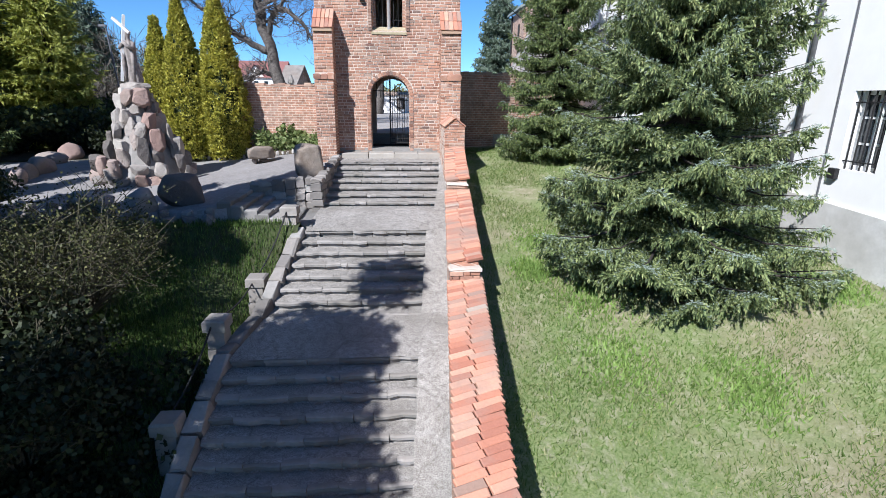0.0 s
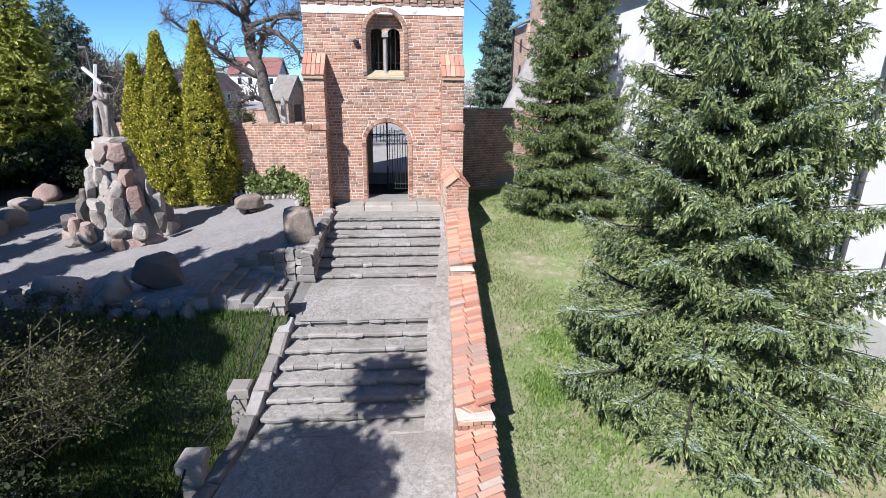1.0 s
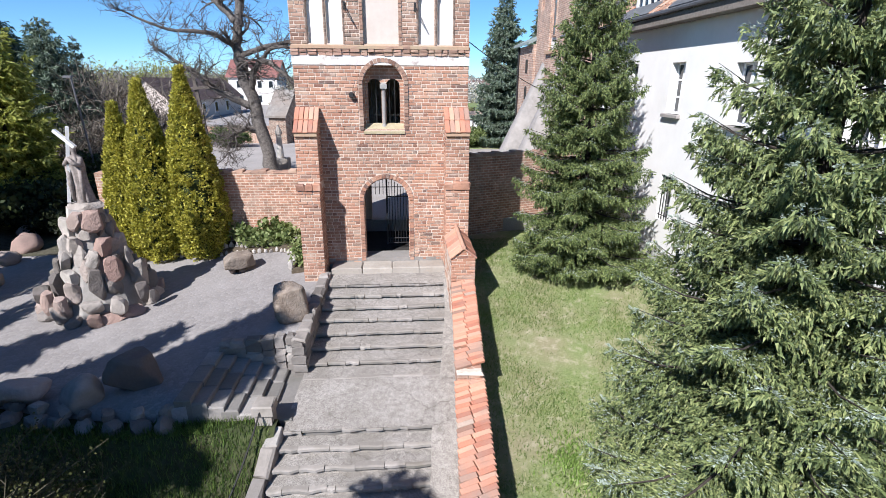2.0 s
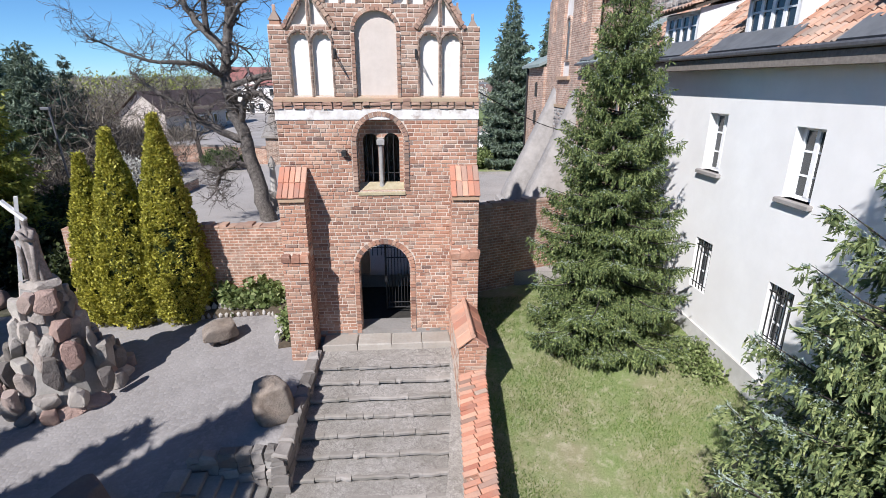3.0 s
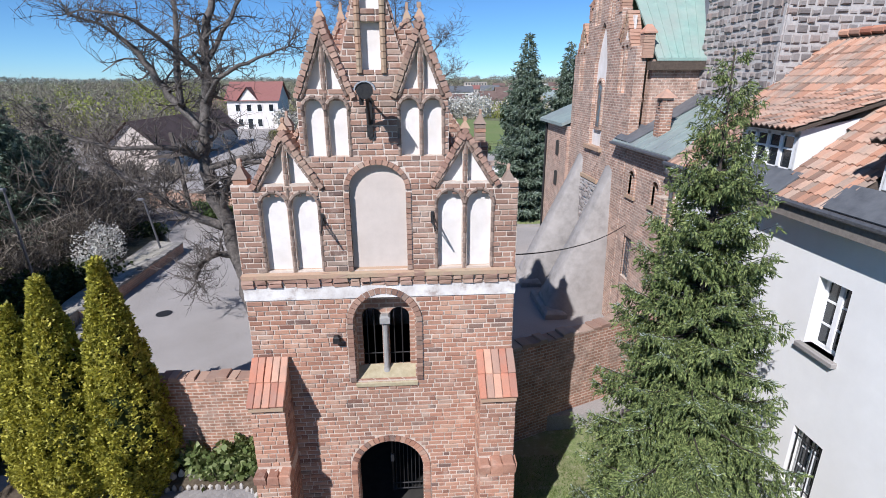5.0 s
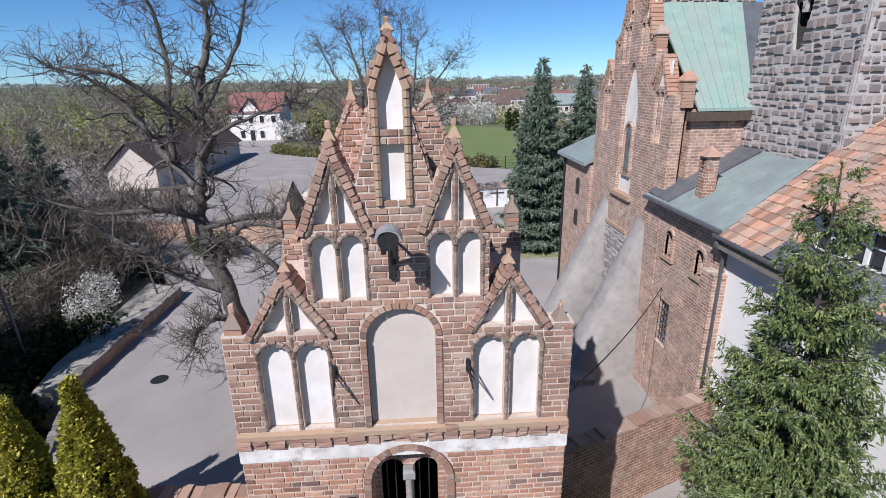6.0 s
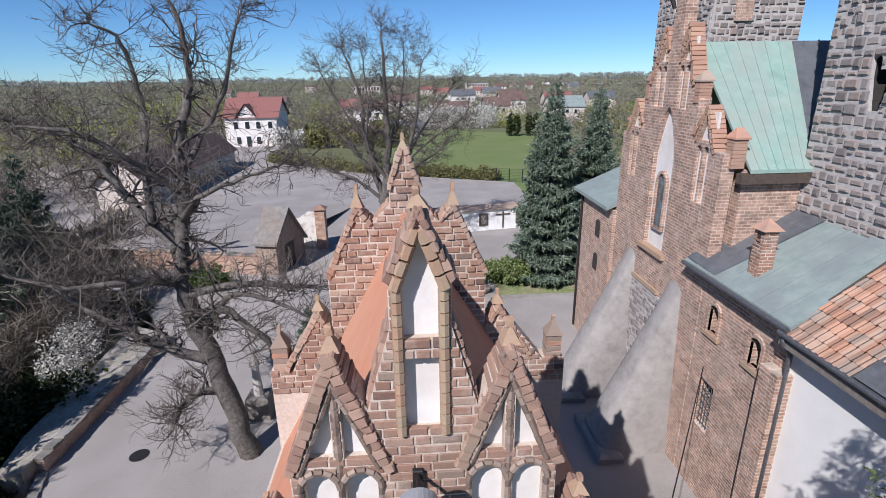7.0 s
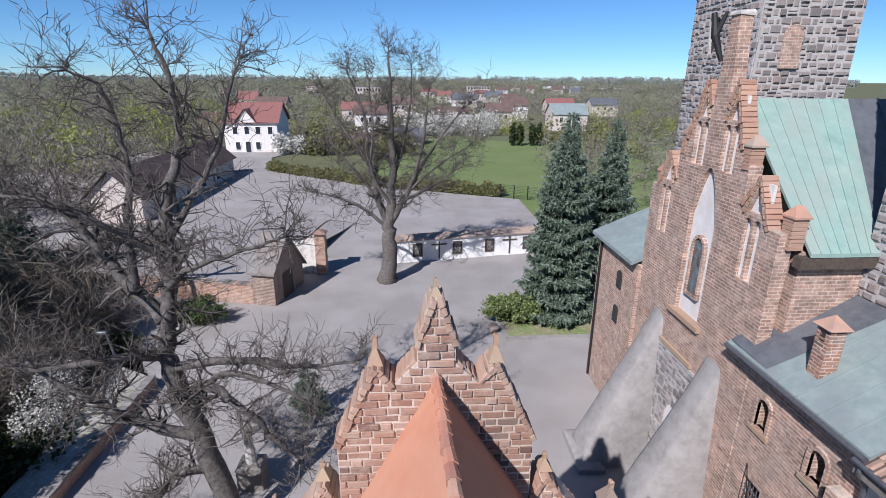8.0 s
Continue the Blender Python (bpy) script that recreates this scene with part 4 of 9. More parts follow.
def front():
    g = Geo().prism(OUTLINE, "y", 0.014, 0.34, [DOOR, WINDOW] + RECESS)
    part("front_wall", g, M_mortar, gate)
    # plaster in the blind niches
    for n in NICHES + TRIS + [CEN1, CEN2]:
        part("niche_panel", Geo().prism(n, "y", 0.12, 0.33), M_plaster, gate, "white plastered blind niche")
    part("niche_panel", Geo().prism(MID, "y", 0.12, 0.33), M_beige, gate, "beige blind arched panel")
    r = random.Random(21)
    # rings round the openings take room from the coursed bricks
    grown = []
    for h, d in [(DOOR, 0.14), (WINDOW, 0.13), (MID, 0.1)]:
        cu, cw = sum(p[0] for p in h) / len(h), sum(p[1] for p in h) / len(h)
        us = [p[0] for p in h]
        half = (max(us) - min(us)) / 2
        grown.append([(cu + (u - cu) * (1 + d / half), w if w < cw and h is not WINDOW else w + (d if w > cw else 0)) for u, w in h])
    band = [(GX0 - 0.1, 5.88), (GX1 + 0.1, 5.88), (GX1 + 0.1, 6.42), (GX0 - 0.1, 6.42)]
    low = lay_bricks([OUTLINE] + grown[:2], -0.3, 5.86, r)
    up = lay_bricks([OUTLINE] + NICHES + TRIS + [grown[2], CEN1, CEN2], 6.42, 12.05, r)
    brickwork("brick", up, 0.0, 0.05, "y", gate, r, M_gbrick, M_gbrick_i, want=lambda u, z: z > 9.3, limit=150)
    brickwork("brick", low, 0.0, 0.05, "y", gate, r, want=lambda u, z: 4.55 < z < 5.9 and u > 0.6, limit=130)
    # rings of voussoirs
    for name, x0, x1, spring, rise, w, y, foot in (("voussoir", -0.66, 0.77, 1.87, 0.71, 0.13, -0.012, -0.1), ("voussoir", -0.55, 0.66, 5.34, 0.61, 0.12, -0.026, 4.05), ("voussoir", CX - 0.5, CX + 0.5, 7.93, 0.45, 0.09, -0.016, 6.42)):
        c, a, k = (x0 + x1) / 2, (x1 - x0) / 2, int((x1 - x0) * 16)
        g = Geo()
        for i in range(k):
            t0, t1 = math.pi * (i + 0.06) / k, math.pi * (i + 0.94) / k
            p = []
            for yy in (y, 0.1):
                for t, e in ((t0, 0), (t1, 0), (t1, w), (t0, w)):
                    p.append((c + (a + e) * math.cos(t), yy, spring + (rise + e) * math.sin(t)))
            part("voussoir", Geo().add(p, [(0, 1, 2, 3), (7, 6, 5, 4), (0, 4, 5, 1), (1, 5, 6, 2), (2, 6, 7, 3), (3, 7, 4, 0)]), M_gbrick if spring > 3 else M_brick, gate)
        if foot:
            z = foot
            while z < spring - 0.05:
                for s0, s1 in ((x0 - w, x0), (x1, x1 + w)):
                    part("jamb_brick", Geo().box(s0, s1, y, 0.1, z, z + 0.085), M_gbrick if spring > 3 else M_brick, gate)
                z += 0.098
    # round mouldings between and around the niches
    for s in (-1, 1):
        c = CX + s * 1.56
        for c0, w, z0, sp, tp, t0, t1 in ((c, 0.49, 6.44, 7.66, 7.88, 8.06, 8.78), (CX + s * 0.8, 0.35, 8.53, 9.3, 9.46, 9.62, 10.45)):
            g = Geo()
            for u in (-w - 0.03, 0, w + 0.03):
                z = z0
                top = tp + 0.12 if u == 0 else sp
                while z < top - 0.02:
                    g.tube([(c0 + u, 0.02, z), (c0 + u, 0.02, min(z + 0.085, top))], 0.034, 7)
                    z += 0.096
                part("mullion", g, M_mull, gate, "round brick moulding between blind niches", kind="stuff")
                g = Geo()
            z = t0
            while z < t1:
                g.tube([(c0, 0.02, z), (c0, 0.02, z + 0.085)], 0.034, 7)
                z += 0.096
            part("mullion", g, M_mull, gate, "round brick moulding between blind niches", kind="stuff")
            for u0, u1 in ((-w, -0.045), (0.045, w)):
                cc, rr = c0 + (u0 + u1) / 2, (u1 - u0) / 2 + 0.035
                a = Geo()
                for i in range(7):
                    t0_, t1_ = math.pi * (i + 0.05) / 7, math.pi * (i + 0.95) / 7
                    a.tube([(cc + rr * math.cos(t0_), -0.005, sp + (tp - sp + 0.05) * math.sin(t0_)), (cc + rr * math.cos(t1_), -0.005, sp + (tp - sp + 0.05) * math.sin(t1_))], 0.034, 6)
                part("niche_arch", a, M_mull, gate, "small round brick arch over a niche", kind="stuff")
    g = Geo()
    for u in (-0.2, 0.2):
        z = 9.88
        while z < 11.3:
            g.tube([(CX + u, 0.0, z), (CX + u, 0.0, z + 0.1)], 0.05, 7)
            z += 0.112
    for s in (-1, 1):
        for i in range(4):
            a, b = i / 4 + 0.02, (i + 1) / 4 - 0.02
            g.tube([(CX + s * lerp(0.22, 0.02, a), -0.01, lerp(11.32, 11.86, a)), (CX + s * lerp(0.22, 0.02, b), -0.01, lerp(11.32, 11.86, b))], 0.06, 7)
    part("mullion", g, M_coping, gate, "round brick moulding of the top niche", kind="stuff")
    # whitewashed band and the ragged ledge above it
    part("band", Geo().box(GX0 - 0.015, GX1 + 0.015, -0.012, 0.2, 5.87, 6.12), M_band, gate, "flaking whitewashed band")
    u = GX0 - 0.03
    while u < GX1:
        w = min(r.uniform(0.16, 0.3), GX1 + 0.03 - u)
        for z, d in ((6.125, 0.03), (6.215, 0.05), (6.305, 0.045)):
            part("brick", Geo().chamfer(u + r.uniform(0, 0.04), u + w - 0.01, -d + r.uniform(-0.02, 0.025), 0.1, z, z + 0.088 + r.uniform(-0.02, 0.004), 0.018, jit=0.012, rng=r), M_cope, gate)
        u += w
    sl = Geo()
    sl.add([(GX0, -0.06, 6.38), (GX1, -0.06, 6.38), (GX1, 0.13, 6.45), (GX0, 0.13, 6.45), (GX0, -0.06, 6.3), (GX1, -0.06, 6.3), (GX1, 0.13, 6.3), (GX0, 0.13, 6.3)], [(0, 1, 2, 3), (0, 4, 5, 1), (1, 5, 6, 2), (3, 2, 6, 7), (0, 3, 7, 4)])
    part("ledge", sl, M_coping, gate, "weathered sloping ledge")


front()
for outer, inset in ((DOOR, arch(-0.635, 0.745, -0.19, 1.87, 2.55, 14)), (WINDOW, arch(-0.525, 0.635, 4.06, 5.34, 5.925, 14))):
    part("reveal", Geo().prism(outer, "y", 0.02, 0.36, [inset]), M_brickwall, gate, "brick reveal of the opening")


def coping(a, b, y0, y1, w, seed, mat=None):
    """Separate bricks laid along a slope from a to b in the gable's plane."""
    r = random.Random(seed)
    L = math.hypot(b[0] - a[0], b[1] - a[1])
    n = max(2, int(L / 0.095))
    ang = math.atan2(b[1] - a[1], b[0] - a[0])
    m = Matrix.Translation((a[0], 0, a[1])) @ Matrix.Rotation(-ang, 4, "Y")
    for i in range(n):
        part("coping_brick", Geo().chamfer(L * i / n + 0.006, L * (i + 1) / n - 0.006, y0 + r.uniform(-0.012, 0.012), y1 + r.uniform(-0.012, 0.012), -w * (0.7 if mat else 0.46) + r.uniform(-0.012, 0.012), 0.03 + r.uniform(-0.012, 0.008), 0.014, m, 0.009, r), mat or M_cope, gate)
    if w > 0.12 and not mat:
        roll = Geo()
        for i in range(n - 1):
            roll.tube([tuple(m @ Vector((L * (i + 0.3) / n, y0 + 0.05, -w * 0.46 - 0.035))), tuple(m @ Vector((L * (i + 1.2) / n, y0 + 0.05, -w * 0.46 - 0.035)))], 0.034 + r.uniform(-0.003, 0.003), 6)
        part("gable_roll", roll, M_mull, gate, "round brick moulding under the gable coping", kind="stuff")


def finial(u, z, y, h=0.3, w=0.15, name="pinnacle", body=0.0):
    """A little saddle-roofed block with a stub on top."""
    r = random.Random(int(abs(u) * 100 + z * 10))
    g = Geo()
    if body:
        zz_ = z - body
        while zz_ < z - 0.02:
            g.chamfer(u - w, u + w, y - w, y + w, zz_, zz_ + 0.088, 0.008, jit=0.005, rng=r)
            zz_ += 0.1
    e = w + 0.02
    g.add([(u - e, y - e, z), (u + e, y - e, z), (u + e, y + e, z), (u - e, y + e, z), (u, y - e * 0.2, z + h * 0.75), (u, y + e * 0.2, z + h * 0.75)], [(0, 1, 4), (2, 3, 5), (1, 2, 5, 4), (3, 0, 4, 5), (3, 2, 1, 0)])
    g.chamfer(u - 0.03, u + 0.03, y - 0.035, y + 0.035, z + h * 0.6, z + h, 0.01, jit=0.012, rng=r)
    part(name, g, M_tile_i if body else M_coping, gate, "brick pinnacle with a red tile cap" if body else "small weathered brick finial", kind="stuff" if body else "")


def gable_trim(y0, y1, yc, seed, thick=1.0):
    for s in (-1, 1):
        c, c2 = CX + s * 1.56, CX + s * 0.8
        for a, b, w, ya, k in (((c - 0.62, 8.0), (c, 8.98), 0.16, y0, 0), ((c, 8.98), (c + 0.62, 8.0), 0.16, y0, 1), ((c2 - 0.5, 9.5), (c2, 10.74), 0.17, y0, 2), ((c2, 10.74), (c2 + 0.5, 9.5), 0.17, y0, 3)):
            coping(a, b, ya, y1, w * thick, seed + k + 10 * s)
        for a, b, w, ya, k in (((CX + s * 0.52, 10.12), (CX + s * 0.27, 11.0), 0.07, y0 + 0.1, 4), ((CX + s * 0.29, 11.4), (CX, 12.02), 0.08, y0, 5)):
            a, b = sorted((a, b))
            coping(a, b, ya, y1, w * thick, seed + k + 10 * s)
        finial(CX + s * 2.36, 8.15 if s < 0 else 8.0, yc, 0.34, 0.12, body=0.4)
        finial(c, 8.97, yc, 0.2, 0.07)
        finial(c2, 10.72, yc, 0.24, 0.07)
    finial(CX, 12.0, yc, 0.16, 0.07)


gable_trim(-0.05, 0.37, 0.14, 31)


XR = -0.12
M_rearcope = per_piece("rear_coping_brick", [(0.0, (0.28, 0.17, 0.125)), (0.5, (0.42, 0.26, 0.185)), (1.0, (0.46, 0.33, 0.25))], dirt=(0.4, 0.34, 0.27), dirt_amt=0.5)
HALF_R = [(2.53, -0.5), (2.53, 8.3), (2.15, 8.3), (1.5, 9.36), (1.27, 9.05), (1.27, 10.0), (0.79, 11.08), (0.71, 11.08), (0.53, 10.86), (0.235, 11.16), (0.235, 11.42), (0.05, 12.0)]
OUTLINE_R = [((XR if u < 2 else CX) + u, w) for u, w in HALF_R] + [((XR if u < 2 else CX) - u, w) for u, w in HALF_R[::-1]]


def rear():
    """The rear gable: a taller solid wall of plain brick with three pinnacles."""
    hole = arch(-0.66, 0.77, -0.2, 1.87, 2.58, 14)
    part("rear_wall", Geo().prism(OUTLINE_R, "y", 3.72, GY1, [hole]), M_mortar, gate)
    r = random.Random(22)
    brickwork("brick", lay_bricks([OUTLINE_R], 7.9, 12.0, r, long=0.27, short=0.13, height=0.085, joint=0.026), 3.7, 0.05, "y", gate, r, M_gbrick, M_gbrick_i, want=lambda u, z: z > 9.4, limit=260, rough=0.016)
    brickwork("brick", lay_bricks([OUTLINE_R, hole], 0.3, 12.0, r), GY1 + 0.012, -0.04, "y", gate, r, limit=0)
    y0, y1 = 3.66, GY1 + 0.03
    for s in (-1, 1):
        for k, (a, b, w) in enumerate((((1.29, 9.98), (0.77, 11.12), 0.11), ((0.72, 11.1), (0.53, 10.86), 0.08), ((0.5, 10.88), (0.235, 11.18), 0.12), ((0.25, 11.4), (0.05, 12.02), 0.1), ((2.12, 8.35), (1.5, 9.38), 0.12), ((1.5, 9.38), (1.27, 9.0), 0.1))):
            p, q = sorted(((XR + s * a[0], a[1]), (XR + s * b[0], b[1])))
            coping(p, q, y0 + (0.1 if k == 2 else 0.02), y1, w * 0.7, 51 + k + 10 * s, M_rearcope)
        finial(XR + s * 0.75, 11.1, 3.88, 0.36, 0.08)
        finial(XR + s * 1.5, 9.38, 3.88, 0.24, 0.08)
        finial(CX + s * 2.34, 8.75, 3.88, 0.34, 0.13, body=0.5)
    finial(XR, 11.96, 3.88, 0.26, 0.07)


rear()


def sides():
    for x0, x1, face, d in ((GX0 + 0.014, GX0 + 0.4, GX0, 0.04), (GX1 - 0.4, GX1 - 0.014, GX1, -0.04)):
        part("side_wall", Geo().box(x0, x1, 0.34, 3.72, -0.5, 6.78), M_mortar, gate)
        r = random.Random(int(face * 10) + 60)
        brickwork("brick", lay_bricks([[(0, -0.4), (GY1, -0.4), (GY1, 6.78), (0, 6.78)]], -0.4, 6.76, r), face, d, "x", gate, r, limit=0)
    # unseen floor over the passage, near-black to keep the window dark
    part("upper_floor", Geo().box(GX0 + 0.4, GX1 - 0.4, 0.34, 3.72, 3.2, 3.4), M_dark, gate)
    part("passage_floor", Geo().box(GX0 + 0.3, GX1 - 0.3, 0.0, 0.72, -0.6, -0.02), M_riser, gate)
    # near-black inner floor: the passage's shade put into the colour
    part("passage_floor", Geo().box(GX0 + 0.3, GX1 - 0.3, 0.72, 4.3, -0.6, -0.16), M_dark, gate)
    # tiled roof
    g = Geo()
    zr, ze, xe = 10.95, 6.74, 2.5
    for s in (-1, 1):
        g.add([(CX, 0.3, zr), (XR, 3.74, zr), (CX + s * xe, 3.74, ze), (CX + s * xe, 0.3, ze), (CX, 0.3, zr - 0.16), (XR, 3.74, zr - 0.16), (CX + s * xe, 3.74, ze - 0.12), (CX + s * xe, 0.3, ze - 0.12)],
              [(0, 1, 2, 3), (7, 6, 5, 4), (3, 2, 6, 7), (0, 3, 7, 4), (1, 5, 6, 2)])
    part("roof", g, M_gateroof, gate, "steep orange tiled roof")
    r = random.Random(9)
    y = 0.36
    while y < 3.7:
        part("ridge_tile", Geo().tube([(lerp(CX, XR, y / 3.7) + r.uniform(-0.012, 0.012), y, zr + 0.01), (lerp(CX, XR, (y + 0.2) / 3.7), y + 0.2, zr + 0.02)], [0.08, 0.06], 8), M_tile, gate)
        y += 0.205


sides()


def buttresses():
    for x0, x1 in ((-2.5, -1.84), (1.85, 2.56)):
        b = thing("buttress", "stepped brick buttress with a red tiled cap", "buttress", ((x0 + x1) / 2, -0.4, -0.5), group="gate buttresses")
        prof_lo = [(-0.82, -0.6), (0.0, -0.6), (0.0, 2.55), (-0.68, 2.55), (-0.82, 2.38)]
        prof_up = [(-0.62, 2.55), (0.0, 2.55), (0.0, 4.62), (-0.62, 4.06)]
        part("shaft", Geo().prism(prof_lo, "x", x0 + 0.012, x1 - 0.012), M_mortar, b)
        part("shaft", Geo().prism(prof_up, "x", x0 + 0.012, x1 - 0.012), M_mortar, b)
        r = random.Random(int(x0 * 7) + 90)
        brickwork("brick", lay_bricks([[(x0, -0.5), (x1, -0.5), (x1, 2.36), (x0, 2.36)]], -0.45, 2.36, r), -0.835, 0.03, "y", b, r, limit=0)
        brickwork("brick", lay_bricks([[(x0, 2.6), (x1, 2.6), (x1, 4.05), (x0, 4.05)]], 2.62, 4.08, r), -0.635, 0.03, "y", b, r, want=lambda u, z: z > 3.4, limit=60)
        for face, d in ((x0, 0.02), (x1, -0.02)):
            brickwork("brick", lay_bricks([prof_lo], -0.45, 2.36, r), face, d, "x", b, r, limit=0)
            brickwork("brick", lay_bricks([prof_up], 2.58, 4.5, r), face, d, "x", b, r, limit=0)
        # ledge stones at the offset
        u = x0 - 0.02
        while u < x1:
            w = min(0.24, x1 + 0.02 - u)
            part("ledge_stone", Geo().chamfer(u, u + w - 0.01, -0.87, -0.55, 2.38, 2.6 + r.uniform(-0.05, 0.02), 0.03, jit=0.012, rng=r), M_brick, b)
            u += w
        # cap: two rows of tiles with moulded edges
        m = Matrix.Translation((0, -0.72, 4.02)) @ Matrix.Rotation(math.atan2(0.56, 0.62), 4, "X")
        k = 5
        for row in range(2):
            for i in range(k):
                a, c = lerp(x0 - 0.02, x1 + 0.02, i / k), lerp(x0 - 0.02, x1 + 0.02, (i + 1) / k)
                part("tile", Geo().chamfer(a + 0.005, c - 0.005, row * 0.46, row * 0.46 + 0.5, 0.0 + row * 0.028, 0.035 + row * 0.028 + r.uniform(-0.006, 0.006), 0.012, m, 0.005, r), M_tile, b)
        part("cap_edge", Geo().box(x0 + 0.01, x1 - 0.01, -0.7, -0.6, 3.92, 4.06), M_coping, b)


buttresses()


M_pale_stone = plain("pale_worn_stone", [(0.3, (0.22, 0.21, 0.2)), (0.7, (0.34, 0.325, 0.305))], 9, 0.9, 0.5)


def upper_window():
    w = thing("tower_window", "dark twin round-arched window with iron bars", "window", (0.05, 0.3, 4.05), group="")
    # two lancets in a thin wall set back
    outer = arch(-0.57, 0.68, 4.0, 5.34, 5.97, 14)
    l1, l2 = arch(-0.42, -0.02, 4.15, 5.3, 5.5, 8), arch(0.12, 0.53, 4.15, 5.3, 5.5, 8)
    part("tracery", Geo().prism(outer, "y", 0.34, 0.5, [l1, l2]), M_brickwall, w)
    part("mullion", Geo().tube([(0.05, 0.26, 4.1), (0.05, 0.26, 4.2), (0.05, 0.26, 5.22)], [0.09, 0.055, 0.055], 10), M_pale_stone, w, "grey stone mullion")
    part("capital", Geo().chamfer(-0.05, 0.15, 0.16, 0.36, 5.22, 5.38, 0.04), M_pale_stone, w, "white stone capital")
    sill = Geo().add([(-0.56, -0.03, 4.0), (0.67, -0.03, 4.0), (0.67, 0.36, 4.22), (-0.56, 0.36, 4.22), (-0.56, -0.03, 3.93), (0.67, -0.03, 3.93), (0.67, 0.36, 3.9), (-0.56, 0.36, 3.9)], [(0, 1, 2, 3), (0, 4, 5, 1), (1, 5, 6, 2), (3, 2, 6, 7), (0, 3, 7, 4), (4, 7, 6, 5)])
    part("window_sill", sill, plain("mossy_sill", [(0.3, (0.3, 0.25, 0.15)), (0.7, (0.43, 0.37, 0.25))], 8, 0.95, 0.4), w, "mossy sloping brick sill")
    for x in (-0.32, -0.18, 0.22, 0.38):
        part("bar", Geo().tube([(x, 0.4, 4.1), (x, 0.4, 5.5)], 0.012, 6), M_iron, w)
    for x0, x1 in ((-0.42, -0.02), (0.12, 0.53)):
        part("bar", Geo().tube([(x0, 0.4, 4.45), (x1, 0.4, 4.45)], 0.012, 6), M_iron, w)


upper_window()


def iron_gate():
    t = thing("iron_gate", "black wrought iron gate in the arched passage", "gate", (0.4, 1.2, 0))
    y = 1.3
    g = Geo()
    part("frame", Geo().tube([(0.02, y, 0.02), (0.02, y, 2.5)], 0.03, 6).tube([(0.02, y, 0.25), (0.74, y, 0.25)], 0.02, 6).tube([(0.02, y, 1.72), (0.74, y, 1.72)], 0.02, 6).tube([(0.02, y, 0.08), (0.74, y, 0.08)], 0.02, 6), M_iron, t)
    for i in range(7):
        x = 0.1 + i * 0.095
        part("bar", Geo().tube([(x, y, 0.05), (x, y, 2.3 - 0.25 * abs(i - 1) * 0.3)], 0.012, 6), M_iron, t)
    for x in (-0.5, -0.36, -0.22, -0.1):
        part("bar", Geo().tube([(x, y, 1.8), (x, y, 2.4)], 0.011, 6), M_iron, t)
    part("bar", Geo().tube([(-0.62, y, 2.05), (0.74, y, 2.05)], 0.016, 6), M_iron, t)
    part("lock", Geo().chamfer(-0.02, 0.06, y - 0.05, y + 0.03, 0.95, 1.15, 0.01), M_zinc, t, "grey lock case")


iron_gate()

# ---------------------------------------------------------------- precinct walls
def brick_wall(name, label, a, b, z0, ztop, width=0.4, cap=None):
    """A straight old brick wall with a ragged course on top."""
    t = thing(name, label, "wall", ((a[0] + b[0]) / 2, (a[1] + b[1]) / 2, z0), kind="structure")
    L = math.hypot(b[0] - a[0], b[1] - a[1])
    m = Matrix.Translation((a[0], a[1], 0)) @ Matrix.Rotation(math.atan2(b[1] - a[1], b[0] - a[0]), 4, "Z")
    part("wall_body", Geo().box(0, L, -width / 2, width / 2, z0, ztop - 0.1, m), M_brickwall, t)
    r = random.Random(int(L * 10))
    u = 0
    while u < L:
        w = min(r.uniform(0.2, 0.32), L - u)
        part("brick", Geo().chamfer(u, u + w - 0.012, -width / 2 - 0.015, width / 2 + 0.015, ztop - 0.1, ztop + r.uniform(-0.06, 0.03), 0.012, m, 0.012, r), cap or M_brick, t)
        u += w
    return t


brick_wall("wall_west", "old brick precinct wall left of the gate", (-10.4, 3.4), (GX0 - 0.02, 3.3), -1.4, 2.32, cap=M_rearcope)
brick_wall("wall_east", "shaded old brick precinct wall beside the gate", (GX1 + 0.02, 3.0), (8.62, 5.4), -0.6, 2.9, cap=M_tile_old)

# ---------------------------------------------------------------- white parish house
WX = 8.75
house = thing("parish_house", "long white rendered house with red tiled roof and dormers", "house", (WX + 4, -5, -0.3))
WINS = [(0.04, 4.54, 6.02, "casement"), (-3.07, 4.44, 5.92, "casement"), (3.1, 4.6, 6.05, "casement"), (-6.6, 4.38, 5.85, "casement"), (-10.2, 4.3, 5.8, "casement"), (-0.25, 1.27, 2.7, "grille"), (-3.25, 1.13, 2.56, "grille"), (-6.9, 0.9, 2.3, "grille"), (-10.25, 0.6, 2.0, "grille")]
WW = 0.78


